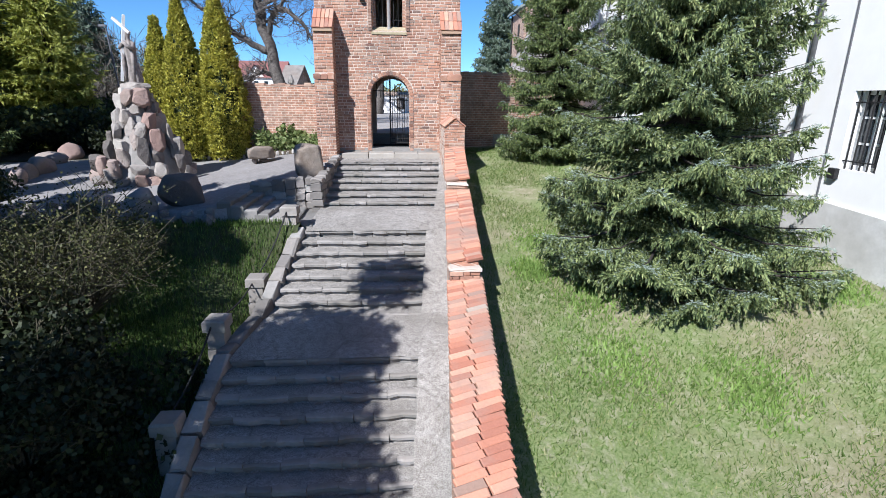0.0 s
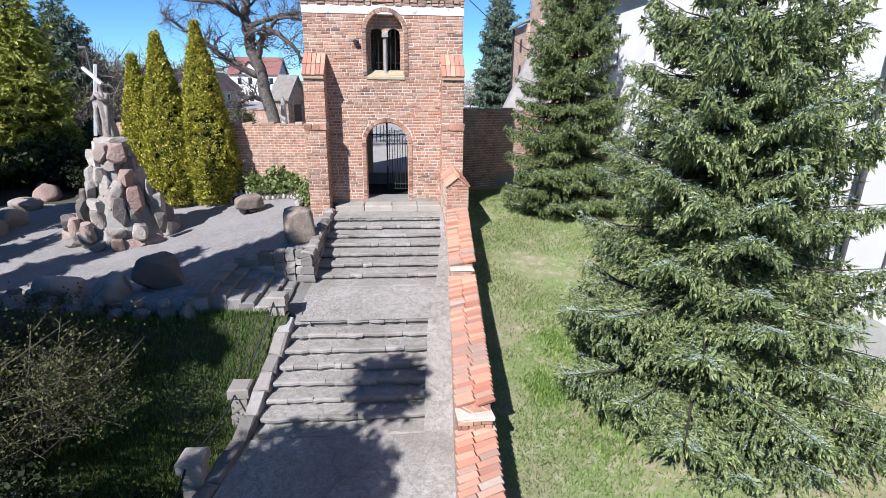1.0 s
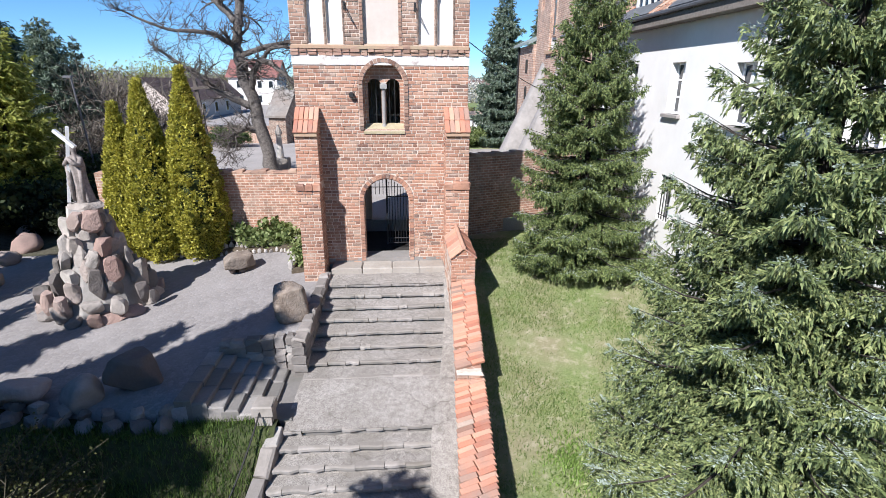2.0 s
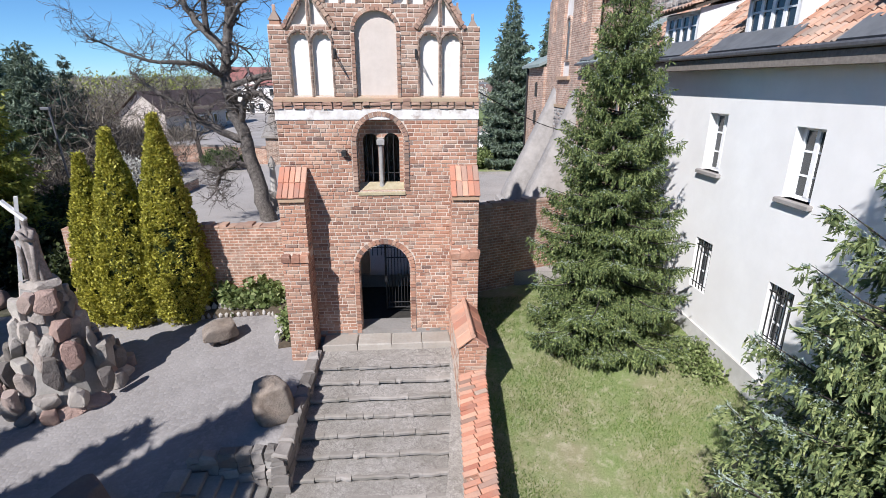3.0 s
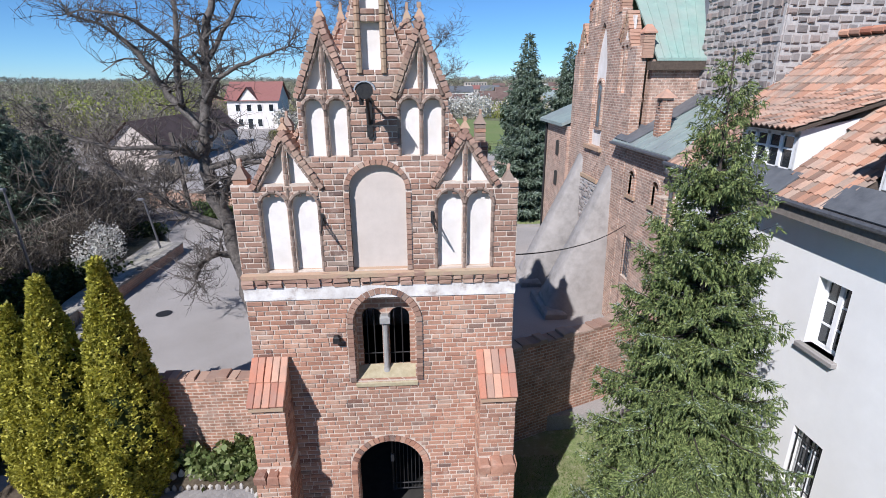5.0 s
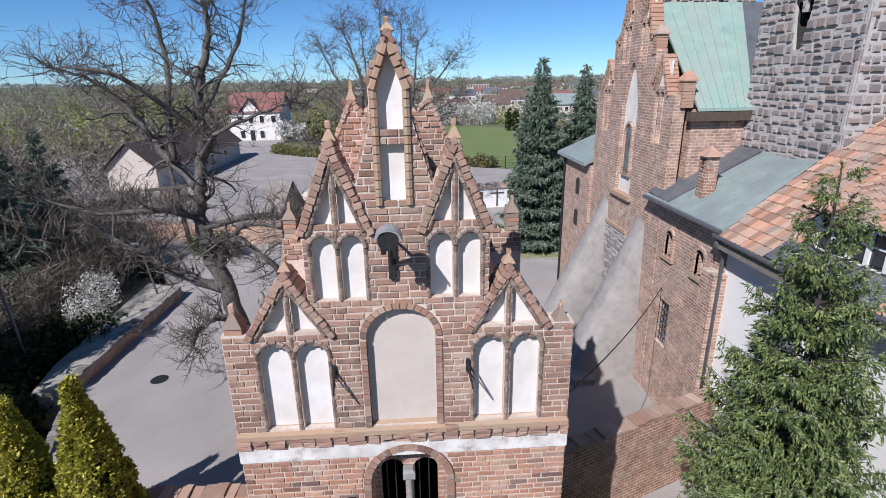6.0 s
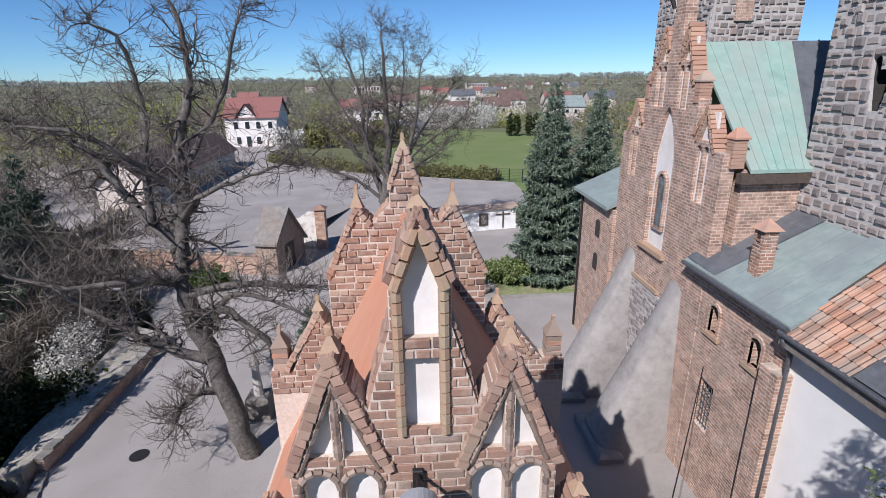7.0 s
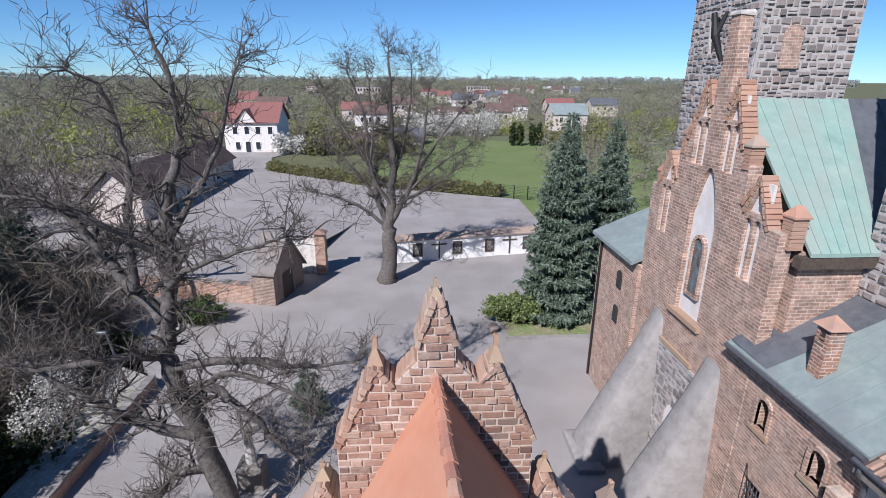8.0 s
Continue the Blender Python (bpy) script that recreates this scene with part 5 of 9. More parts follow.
def house_wall():
    y0, y1 = -16.0, 5.9
    outer = [(y0, -0.2), (y1, -0.2), (y1, 7.35), (y0, 7.35)]
    holes = [[(y - WW, z0), (y, z0), (y, z1), (y - WW, z1)] for y, z0, z1, k in WINS]
    part("wall", Geo().prism(outer, "x", WX, WX + 0.5, holes), M_white, house)
    part("wall", Geo().box(WX + 0.52, WX + 9, y1 - 0.5, y1, -0.2, 7.3), M_white, house)
    part("wall", Geo().box(WX + 0.5, WX + 9, y0, y0 + 0.5, -2.5, 7.3), M_white, house)
    # unseen near-black sheet in place of the unlit rooms
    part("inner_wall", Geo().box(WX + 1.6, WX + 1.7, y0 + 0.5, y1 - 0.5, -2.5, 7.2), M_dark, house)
    # sloping plinth
    g = Geo()
    n = 12
    for i in range(n + 1):
        y = lerp(y1, y0, i / n)
        zt = 0.36 + 0.042 * min(0, y)
        zb = lawn_z(WX, y) - 0.3
        g.v += [(WX - 0.05, y, zb), (WX - 0.05, y, zt), (WX + 0.02, y, zt + 0.02)]
    g.f = [(i * 3 + k, i * 3 + k + 1, i * 3 + k + 4, i * 3 + k + 3) for i in range(n) for k in range(2)]
    part("plinth", g, M_plinth, house, "grey rendered plinth")
    part("footing", Geo().box(WX, WX + 0.5, y0, y1, -3.5, -0.2), M_plinth, house)


house_wall()


def house_window(y, z0, z1, kind):
    w = thing("window", "", "", (WX, y - WW / 2, z0))
    w.parent = house
    w.location = Vector((WX, y - WW / 2, z0)) - BASE[house.name]
    x = WX + 0.2
    f = 0.07
    part("frame", Geo().box(x, x + 0.08, y - WW, y - WW + f, z0, z1).box(x, x + 0.08, y - f, y, z0, z1).box(x, x + 0.08, y - WW + f, y - f, z0, z0 + f).box(x, x + 0.08, y - WW + f, y - f, z1 - f, z1).box(x - 0.01, x + 0.07, y - WW / 2 - 0.05, y - WW / 2 + 0.05, z0 + f, z1 - f), M_frame, w)
    for i in (1, 2):
        zz_ = lerp(z0, z1, i / 3)
        part("glazing_bar", Geo().box(x + 0.01, x + 0.06, y - WW + f, y - f, zz_ - 0.02, zz_ + 0.02), M_frame, w)
    for s in (0, 1):
        a = y - WW + f if s == 0 else y - WW / 2 + 0.05
        part("pane", Geo().box(x + 0.035, x + 0.045, a, a + WW / 2 - f - 0.05, z0 + f, z1 - f), M_glass, w)
    if kind == "casement":
        part("window_sill", Geo().chamfer(WX - 0.12, WX + 0.2, y - WW - 0.1, y + 0.1, z0 - 0.1, z0, 0.02), M_render, w, "grey stone sill")
    else:
        for i in range(5):
            yy_ = y - WW + WW * (i + 0.5) / 5
            part("grille_bar", Geo().tube([(WX + 0.06, yy_, z0), (WX + 0.06, yy_, z1)], 0.016, 6), M_iron, w, "thin iron grille bar")
        for zz_ in (z0 + 0.15, z1 - 0.2):
            part("grille_bar", Geo().tube([(WX + 0.06, y - WW, zz_), (WX + 0.06, y, zz_)], 0.014, 6), M_iron, w)


for args in WINS:
    house_window(*args)

EAVE_X, EAVE_Z, PITCH = WX - 0.42, 7.42, math.radians(38)


def pantiles(t, x0, z0, pitch, y0, y1, length, mat, skip, seed, toward=1):
    """Rows of curved tiles up a slope that rises along +x; skip(y, d) leaves holes for dormers."""
    r = random.Random(seed)
    g = Geo()
    w, l = 0.18, 0.3
    rows, cols = int(length / l), int((y1 - y0) / w)
    m = Matrix.Translation((x0, 0, z0)) @ Matrix.Rotation(-pitch, 4, "Y")
    for j in range(rows):
        for i in range(cols):
            y, d = y0 + (i + 0.5) * w, j * l
            if skip(y, d + l / 2):
                continue
            dz = r.uniform(-0.008, 0.008)
            vs = []
            for dd, lift in ((d - 0.05, 0.03), (d + l, 0.0)):
                for k in range(5):
                    a = k / 4
                    vs.append(m @ Vector((dd, y + (a - 0.5) * w * 1.06, 0.05 + lift + dz + 0.035 * math.sin(2 * math.pi * a))))
            base = len(vs)
            vs += [m @ Vector((d - 0.05, y + (k / 4 - 0.5) * w * 1.06, 0.055 + dz + 0.035 * math.sin(2 * math.pi * k / 4))) for k in range(5)]
            g.add(vs, [(k, k + 1, k + 6, k + 5) for k in range(4)] + [(base + k, base + k + 1, k + 1, k) for k in range(4)])
    part("tiles", g, mat, t, kind="stuff", fix=False)


DORMERS = [(3.45, 1.55), (-0.55, -2.3), (-4.6, -6.4)]


def house_roof():
    y0, y1 = -16.3, 5.9
    L = 5.6
    dx, dz = math.cos(PITCH) * L, math.sin(PITCH) * L
    g = Geo().add([(EAVE_X, y0, EAVE_Z), (EAVE_X, y1, EAVE_Z), (EAVE_X + dx, y1, EAVE_Z + dz), (EAVE_X + dx, y0, EAVE_Z + dz), (EAVE_X + 2 * dx, y0, EAVE_Z), (EAVE_X + 2 * dx, y1, EAVE_Z)], [(0, 1, 2, 3), (3, 2, 5, 4), (1, 5, 2), (0, 3, 4)])
    part("roof_deck", g, M_darkwood, house)
    part("rear_slope", Geo().add([(EAVE_X + dx, y0, EAVE_Z + dz + 0.12), (EAVE_X + dx, y1, EAVE_Z + dz + 0.12), (EAVE_X + 2 * dx, y1, EAVE_Z + 0.12), (EAVE_X + 2 * dx, y0, EAVE_Z + 0.12)], [(0, 1, 2, 3)]), M_gateroof, house, "far slope of red tiles")
    k = y0
    while k < y1 - 0.2:
        part("ridge_tile", Geo().tube([(EAVE_X + dx, k, EAVE_Z + dz + 0.1), (EAVE_X + dx, k + 0.37, EAVE_Z + dz + 0.12)], [0.12, 0.1], 8), M_tile, house)
        k += 0.36
    skip = lambda y, d: any(b - 0.45 < y < a + 0.45 and d < (0.62 if b - 0.45 < y < a + 0.45 else 0) or b - 0.12 < y < a + 0.12 and d < 2.1 for a, b in DORMERS)
    pantiles(house, EAVE_X, EAVE_Z, PITCH, y0 + 0.1, y1 - 0.05, L, M_tile_i, skip, 3)
    part("eave_board", Geo().box(EAVE_X - 0.02, WX, y0, y1, EAVE_Z - 0.34, EAVE_Z - 0.1), M_eave, house, "grey-brown boxed eave")
    part("gutter", Geo().tube([(EAVE_X - 0.07, y0, EAVE_Z - 0.02), (EAVE_X - 0.07, y1, EAVE_Z - 0.02)], 0.065, 8), M_zinc, house)
    rp = Matrix.Rotation(-PITCH, 4, "Y")
    for a, b in DORMERS:
        # apron of sheet metal below the dormer
        mm = Matrix.Translation((EAVE_X, 0, EAVE_Z)) @ rp
        part("apron_flashing", Geo().box(0.0, 0.66, b - 0.45, a + 0.45, 0.06, 0.1, mm), M_lead, house, "grey sheet metal apron below a dormer")
        d = thing("dormer", "", "", (EAVE_X + 0.5, (a + b) / 2, EAVE_Z + 0.4))
        d.parent = house
        d.location = BASE[d.name] - BASE[house.name]
        xf = EAVE_X + 0.58
        zb, zt = EAVE_Z + 0.42, EAVE_Z + 1.22
        part("cheek", Geo().add([(xf, a, zb - 0.1), (xf, a, zt + 0.1), (xf + 2.2, a, zt + 0.5), (xf, a - 0.06, zb - 0.1), (xf, a - 0.06, zt + 0.1), (xf + 2.2, a - 0.06, zt + 0.5)], [(0, 1, 2), (3, 5, 4), (0, 3, 4, 1), (1, 4, 5, 2), (0, 2, 5, 3)]), M_white, d)
        part("cheek", Geo().add([(xf, b, zb - 0.1), (xf, b, zt + 0.1), (xf + 2.2, b, zt + 0.5), (xf, b + 0.06, zb - 0.1), (xf, b + 0.06, zt + 0.1), (xf + 2.2, b + 0.06, zt + 0.5)], [(0, 1, 2), (3, 5, 4), (0, 3, 4, 1), (1, 4, 5, 2), (0, 2, 5, 3)]), M_white, d)
        part("front_board", Geo().box(xf - 0.02, xf + 0.06, b + 0.06, a - 0.06, zb - 0.12, zb), M_frame, d)
        fw = 0.05
        fr = Geo()
        n = 4
        for i in range(n + 1):
            y = lerp(b + 0.1, a - 0.1, i / n)
            fr.box(xf, xf + 0.07, y - fw, y + fw, zb, zt)
        fr.box(xf, xf + 0.07, b + 0.06, a - 0.06, zt - 0.06, zt + 0.05).box(xf, xf + 0.07, b + 0.06, a - 0.06, zb, zb + 0.06).box(xf + 0.01, xf + 0.06, b + 0.06, a - 0.06, (zb + zt) / 2 + 0.05, (zb + zt) / 2 + 0.09)
        part("window_frame", fr, M_frame, d, "white four-light dormer window")
        for i in range(n):
            y = lerp(b + 0.1, a - 0.1, i / n)
            part("pane", Geo().box(xf + 0.04, xf + 0.05, y, lerp(b + 0.1, a - 0.1, (i + 1) / n), zb, zt), M_glass, d)
        # dormer roof at a flatter pitch
        m = Matrix.Translation((xf - 0.25, 0, zt + 0.1)) @ Matrix.Rotation(-math.radians(17), 4, "Y")
        part("dormer_deck", Geo().box(0, 3.0, b - 0.15, a + 0.15, -0.04, 0.03, m), M_darkwood, d)
        pantiles(d, xf - 0.28, zt + 0.1, math.radians(17), b - 0.15, a + 0.15, 3.0, M_tile_i, lambda y, q: False, int(a * 10) + 50)


house_roof()


def downpipe(x, y, z0, z1):
    g = Geo().tube([(x, y, z1), (x - 0.02, y, z1 - 0.2), (x + 0.2, y, z1 - 0.5), (x + 0.22, y, z1 - 0.8), (x + 0.22, y, z0)], 0.055, 8)
    single("downpipe", g, M_zinc, "grey zinc rainwater pipe on the wall", "drainpipe", at=(x, y, z0), group="rainwater pipes", smooth=True)


downpipe(EAVE_X - 0.02, -9.3, -1.6, EAVE_Z - 0.05)
downpipe(EAVE_X - 0.02, 5.75, 0.2, EAVE_Z - 0.05)

# ---------------------------------------------------------------- church
FX = 8.65
GR = [(0.0, (0.17, 0.148, 0.138)), (0.25, (0.24, 0.213, 0.2)), (0.6, (0.31, 0.278, 0.26)), (0.8, (0.3, 0.238, 0.21)), (1.0, (0.4, 0.365, 0.34))]
M_granite = per_piece("granite_block", GR, dirt=(0.2, 0.19, 0.18), dirt_amt=0.4, grain=14, bumps=0.8, dist=0.02)
M_granite_i = per_piece("granite_blocks_joined", GR, island=True, dirt=(0.2, 0.19, 0.18), dirt_amt=0.4, grain=14, bumps=0.8, dist=0.02)
M_gmortar = plain("grey_mortar", [(0.3, (0.36, 0.33, 0.305)), (0.7, (0.5, 0.465, 0.435))], 8, 0.95, 0.5)
M_pale_cap = plain("pale_cap_stone", [(0.3, (0.5, 0.45, 0.4)), (0.7, (0.64, 0.6, 0.55))], 7, 0.9, 0.4)
M_brickcap = per_piece("weathered_brick_cap", [(0.0, (0.36, 0.2, 0.14)), (0.5, (0.42, 0.25, 0.18)), (1.0, (0.48, 0.29, 0.2))], dirt=(0.34, 0.27, 0.2), dirt_amt=0.5)
church = thing("church", "brick and granite church with stepped gable and copper roofs", "church", (12, 12, 0.3))
CY0, CY1, CC = 9.5, 16.3, 13.0


def church_gable():
    hw = (CY1 - CY0) / 2
    h = [(hw, 0.0), (hw, 10.9), (2.95, 10.9), (2.35, 12.15), (1.8, 11.35), (1.8, 12.3), (1.4, 12.75), (0.75, 14.5), (0.4, 13.8), (0.26, 15.4), (0.2, 16.2)]
    out = [(CC + u, w) for u, w in h] + [(CC - u, w) for u, w in h[::-1]]
    big = arch(CC - 0.75, CC + 0.65, 7.05, 10.4, 12.0, 14, True)
    nich = []
    for c, z0, z1 in ((CC - 2.35, 9.3, 11.0), (CC + 2.35, 9.3, 11.0), (CC - 0.75, 11.95, 13.3), (CC + 0.75, 11.95, 13.3)):
        for u in (-0.33, 0.05):
            nich.append(arch(c + u, c + u + 0.28, z0, z1 - 0.15, z1, 6))
    tri = []
    for c, z0, h_ in ((CC - 2.35, 11.15, 0.8), (CC + 2.35, 11.15, 0.8), (CC - 0.75, 13.42, 0.66), (CC + 0.75, 13.42, 0.66)):
        wt = 0.33 if z0 < 12 else 0.26
        tri.append([(c - wt, z0), (c + wt, z0), (c, z0 + h_)])
    part("gable_wall", Geo().prism(out, "x", FX, FX + 0.38, [big] + nich + tri), M_brickchurch, church, "tall stepped brick gable")
    for n in nich + tri:
        us, ws = [p[0] for p in n], [p[1] for p in n]
        part("niche_panel", Geo().box(FX + 0.12, FX + 0.2, min(us) - 0.02, max(us) + 0.02, min(ws) - 0.02, max(ws) + 0.02), M_plaster, church, "pale plastered blind niche")
    part("niche_back", Geo().box(FX + 0.15, FX + 0.34, CC - 0.8, CC + 0.7, 7.0, 12.05), M_plaster, church, "white back of the tall pointed niche")
    # picture in the niche: a plain panel with soft colour, inside a moulded frame
    pf = arch(CC - 0.42, CC + 0.34, 7.75, 9.35, 9.85, 10)
    pin = arch(CC - 0.32, CC + 0.24, 7.85, 9.33, 9.75, 10)
    part("picture_frame", Geo().prism(pf, "x", FX + 0.03, FX + 0.15, [pin]), M_brickchurch, church, "arched brick frame")
    m_pic = plain("faded_picture", [(0.35, (0.05, 0.07, 0.1)), (0.5, (0.16, 0.12, 0.09)), (0.62, (0.1, 0.2, 0.26)), (0.75, (0.4, 0.3, 0.2))], 3.2, 0.5, 0.05)
    part("picture", Geo().prism(pin, "x", FX + 0.09, FX + 0.146), m_pic, church, "faded painted panel in blue and ochre")
    part("sill", Geo().box(FX - 0.14, FX + 0.3, CC - 1.0, CC + 0.9, 6.9, 7.06), M_coping, church, "mossy stone sill")
    part("string_course", Geo().box(FX - 0.1, FX + 0.02, CC - 0.9, CC + 1.4, 5.55, 5.7), M_coping, church)
    # slim square pinnacles with tiled caps
    for u, z, w, low in ((hw - 0.08, 11.35, 0.18, 10.5), (-hw + 0.08, 11.35, 0.18, 10.5), (1.64, 12.85, 0.13, 12.2), (-1.64, 12.85, 0.13, 12.2)):
        r = random.Random(int(u * 10 + z))
        g = Geo()
        bx = 0.22 if z < 12 else 0.0
        k = low
        while k < z - 0.02:
            g.chamfer(FX + bx - 0.03, FX + bx + 0.36, CC + u - w, CC + u + w, k, k + 0.092, 0.012, jit=0.006, rng=r)
            k += 0.1
        part("pinnacle", g, M_brickcap, church, "slim brick pinnacle", kind="stuff")
        e = w + 0.05
        part("pinnacle_cap", Geo().add([(FX + bx - 0.06, CC + u - e, z), (FX + bx + 0.4, CC + u - e, z), (FX + bx + 0.4, CC + u + e, z), (FX + bx - 0.06, CC + u + e, z), (FX + bx + 0.08, CC + u, z + 0.26), (FX + bx + 0.27, CC + u, z + 0.26), (FX + bx - 0.06, CC + u - e, z - 0.05), (FX + bx + 0.4, CC + u - e, z - 0.05), (FX + bx + 0.4, CC + u + e, z - 0.05), (FX + bx - 0.06, CC + u + e, z - 0.05)], [(0, 1, 5, 4), (2, 3, 4, 5), (0, 4, 3), (1, 2, 5), (0, 6, 7, 1), (1, 7, 8, 2), (2, 8, 9, 3), (3, 9, 6, 0), (6, 9, 8, 7)]), M_tile_old if z > 12 else M_tile, church, "small red tile cap")
    # weathered bricks on the raking edges
    r = random.Random(77)
    for s in (-1, 1):
        for (ua, za), (ub, zb) in (((2.98, 10.85), (2.35, 12.15)), ((2.35, 12.15), (1.78, 11.3)), ((1.42, 12.7), (0.75, 14.5)), ((0.75, 14.5), (0.4, 13.75))):
            L = math.hypot(ub - ua, zb - za)
            n = int(L / 0.14)
            for i in range(n):
                c = (i + 0.5) / n
                m = Matrix.Translation((FX, CC + s * lerp(ua, ub, c), lerp(za, zb, c))) @ Matrix.Rotation(math.atan2(zb - za, s * (ub - ua)), 4, "X")
                part("coping_brick", Geo().chamfer(-0.05 + r.uniform(-0.02, 0.02), 0.4, -L / n / 2 + 0.006, L / n / 2 - 0.006, -0.09, 0.05, 0.012, m, 0.006, r), M_brickcap, church)
    part("turret_cap", Geo().chamfer(FX - 0.04, FX + 0.42, CC - 0.25, CC + 0.25, 16.18, 16.3, 0.03, jit=0.03, rng=r), M_pale_cap, church, "pale cap stone of the turret")
    single("roof_finial", Geo().tube([(FX - 0.1, CC + 0.2, 15.0), (FX - 0.3, CC + 0.38, 15.7), (FX - 0.35, CC + 0.5, 16.3)], [0.06, 0.12, 0.07], 8).tube([(FX - 0.3, CC + 0.38, 15.7), (FX - 0.1, CC + 0.3, 16.3)], [0.1, 0.05], 8), M_iron, "black iron hood fitting on the gable top", "fitting", at=(FX, CC, 15.0))
    for c, z0, ww, hh in ((CC - 2.35, 11.1, 0.42, 0.95), (CC + 2.35, 11.1, 0.42, 0.95), (CC - 0.75, 13.38, 0.34, 0.9), (CC + 0.75, 13.38, 0.34, 0.9)):
        g = Geo()
        for s in (-1, 1):
            for i in range(6):
                a, b = i / 6 + 0.02, (i + 1) / 6 - 0.02
                g.tube([(FX - 0.02, c + s * lerp(ww, 0.03, a), lerp(z0, z0 + hh, a)), (FX - 0.02, c + s * lerp(ww, 0.03, b), lerp(z0, z0 + hh, b))], 0.04, 6)
        part("gablet", g, M_coping, church, "small raking brick gablet", kind="stuff")
    # rubble granite between the raking buttresses, with a low blind arch
    low = [(11.4, 1.2), (14.2, 1.2), (14.2, 5.5), (11.4, 5.5)]
    ar = arch(12.3, 13.1, 1.2, 3.2, 3.7, 10)
    part("stone_bed", Geo().prism(low, "x", FX - 0.06, FX, [ar]), M_gmortar, church)
    brickwork("stone_block", lay_rubble([low, ar], 1.2, 5.45, r), FX - 0.1, 0.05, "x", church, r, M_granite, M_granite_i, want=lambda u, z: True, limit=150, rough=0.03)
    part("blind_arch", Geo().prism(ar, "x", FX - 0.03, FX + 0.0), M_plaster, church, "pale plastered blind arch")


church_gable()


def church_body():
    # flank wall under the copper roof
    part("flank_wall", Geo().box(FX + 0.6, 11.2, CY0, CY0 + 0.5, 0.3, 10.45), M_brickchurch, church)
    part("flank_wall", Geo().box(FX + 0.6, 15.5, CY1 - 0.5, CY1, 0.3, 10.45), M_brickchurch, church)
    zr, ze = 14.0, 10.5
    for name, mat, lab, xs in (("nave_roof", M_copper, "green copper sheet roof with standing seams", (FX + 0.62, FX + 0.62, 12.5, 11.05)), ("nave_roof", M_lead, "dark sheet roof behind the copper one", (12.5, 11.05, 19, 19))):
        g = Geo()
        for s in (-1, 1):
            e = 3.75
            xa, xb, xc, xd = xs
            g.add([(xa, CC, zr), (xc, CC, zr), (xd, CC + s * e, ze), (xb, CC + s * e, ze), (xa, CC, zr - 0.1), (xc, CC, zr - 0.1), (xd, CC + s * e, ze - 0.1), (xb, CC + s * e, ze - 0.1)], [(0, 1, 2, 3), (7, 6, 5, 4), (3, 2, 6, 7), (0, 3, 7, 4), (1, 5, 6, 2)])
            n = 7
            for i in range(1, n):
                p, q = lerp(xa, xc, i / n), lerp(xb, xd, i / n)
                part("seam", Geo().add([(p - 0.015, CC, zr), (p + 0.015, CC, zr), (q + 0.015, CC + s * e, ze), (q - 0.015, CC + s * e, ze), (p - 0.015, CC, zr + 0.035), (p + 0.015, CC, zr + 0.035), (q + 0.015, CC + s * e, ze + 0.035), (q - 0.015, CC + s * e, ze + 0.035)], [(4, 5, 6, 7), (0, 4, 7, 3), (1, 2, 6, 5), (3, 7, 6, 2)]), mat, church)
            part(name, g, mat, church, lab)
            g = Geo()
    part("eave_beam", Geo().box(FX + 0.4, 11.1, CY0 - 0.25, CY0 + 0.02, 10.1, 10.38), M_darkwood, church)
    # aisle with lean-to sheet roof
    part("aisle_wall", Geo().prism([(5.9, 0.0), (CY0 + 0.7, 0.0), (CY0 + 0.7, 7.55), (5.9, 7.55)], "x", FX + 0.02, FX + 0.6, [arch(8.6, 9.05, 5.75, 6.45, 6.65, 8), arch(6.75, 7.2, 5.75, 6.4, 6.6, 8), [(8.3, 2.6), (9.0, 2.6), (9.0, 4.2), (8.3, 4.2)]]), M_brickchurch, church)
    # near-black sheet added behind the openings in place of the unlit aisle
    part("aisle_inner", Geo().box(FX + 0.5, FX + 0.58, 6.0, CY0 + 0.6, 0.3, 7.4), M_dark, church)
    g = Geo()
    a, b = (FX - 0.3, 7.6), (11.6, 9.55)
    g.add([(a[0], 5.7, a[1]), (a[0], CY0 + 0.75, a[1]), (b[0], CY0 + 0.75, b[1]), (b[0], 5.7, b[1]), (a[0], 5.7, a[1] - 0.12), (a[0], CY0 + 0.75, a[1] - 0.12), (b[0], CY0 + 0.75, b[1] - 0.12), (b[0], 5.7, b[1] - 0.12)], [(0, 1, 2, 3), (7, 6, 5, 4), (0, 4, 5, 1), (1, 5, 6, 2), (2, 6, 7, 3), (3, 7, 4, 0)])
    for i in range(1, 7):
        y = lerp(5.7, CY0 + 0.75, i / 7)
        part("seam", Geo().add([(a[0], y - 0.015, a[1]), (b[0], y - 0.015, b[1]), (b[0], y + 0.015, b[1]), (a[0], y + 0.015, a[1]), (a[0], y - 0.015, a[1] + 0.03), (b[0], y - 0.015, b[1] + 0.03), (b[0], y + 0.015, b[1] + 0.03), (a[0], y + 0.015, a[1] + 0.03)], [(4, 5, 6, 7), (0, 4, 5, 1), (2, 6, 7, 3)]), M_leanto, church)
    part("aisle_roof", g, M_leanto, church, "patinated sheet metal lean-to roof")
    part("roof_flashing", Geo().add([(a[0] + 0.05, CY0 - 0.75, 7.66), (a[0] + 0.05, CY0 + 0.7, 7.7), (b[0], CY0 + 0.7, 9.66), (b[0], CY0 - 1.15, 9.6)], [(0, 1, 2, 3)]), M_lead, church, "dark grey flashing strip")
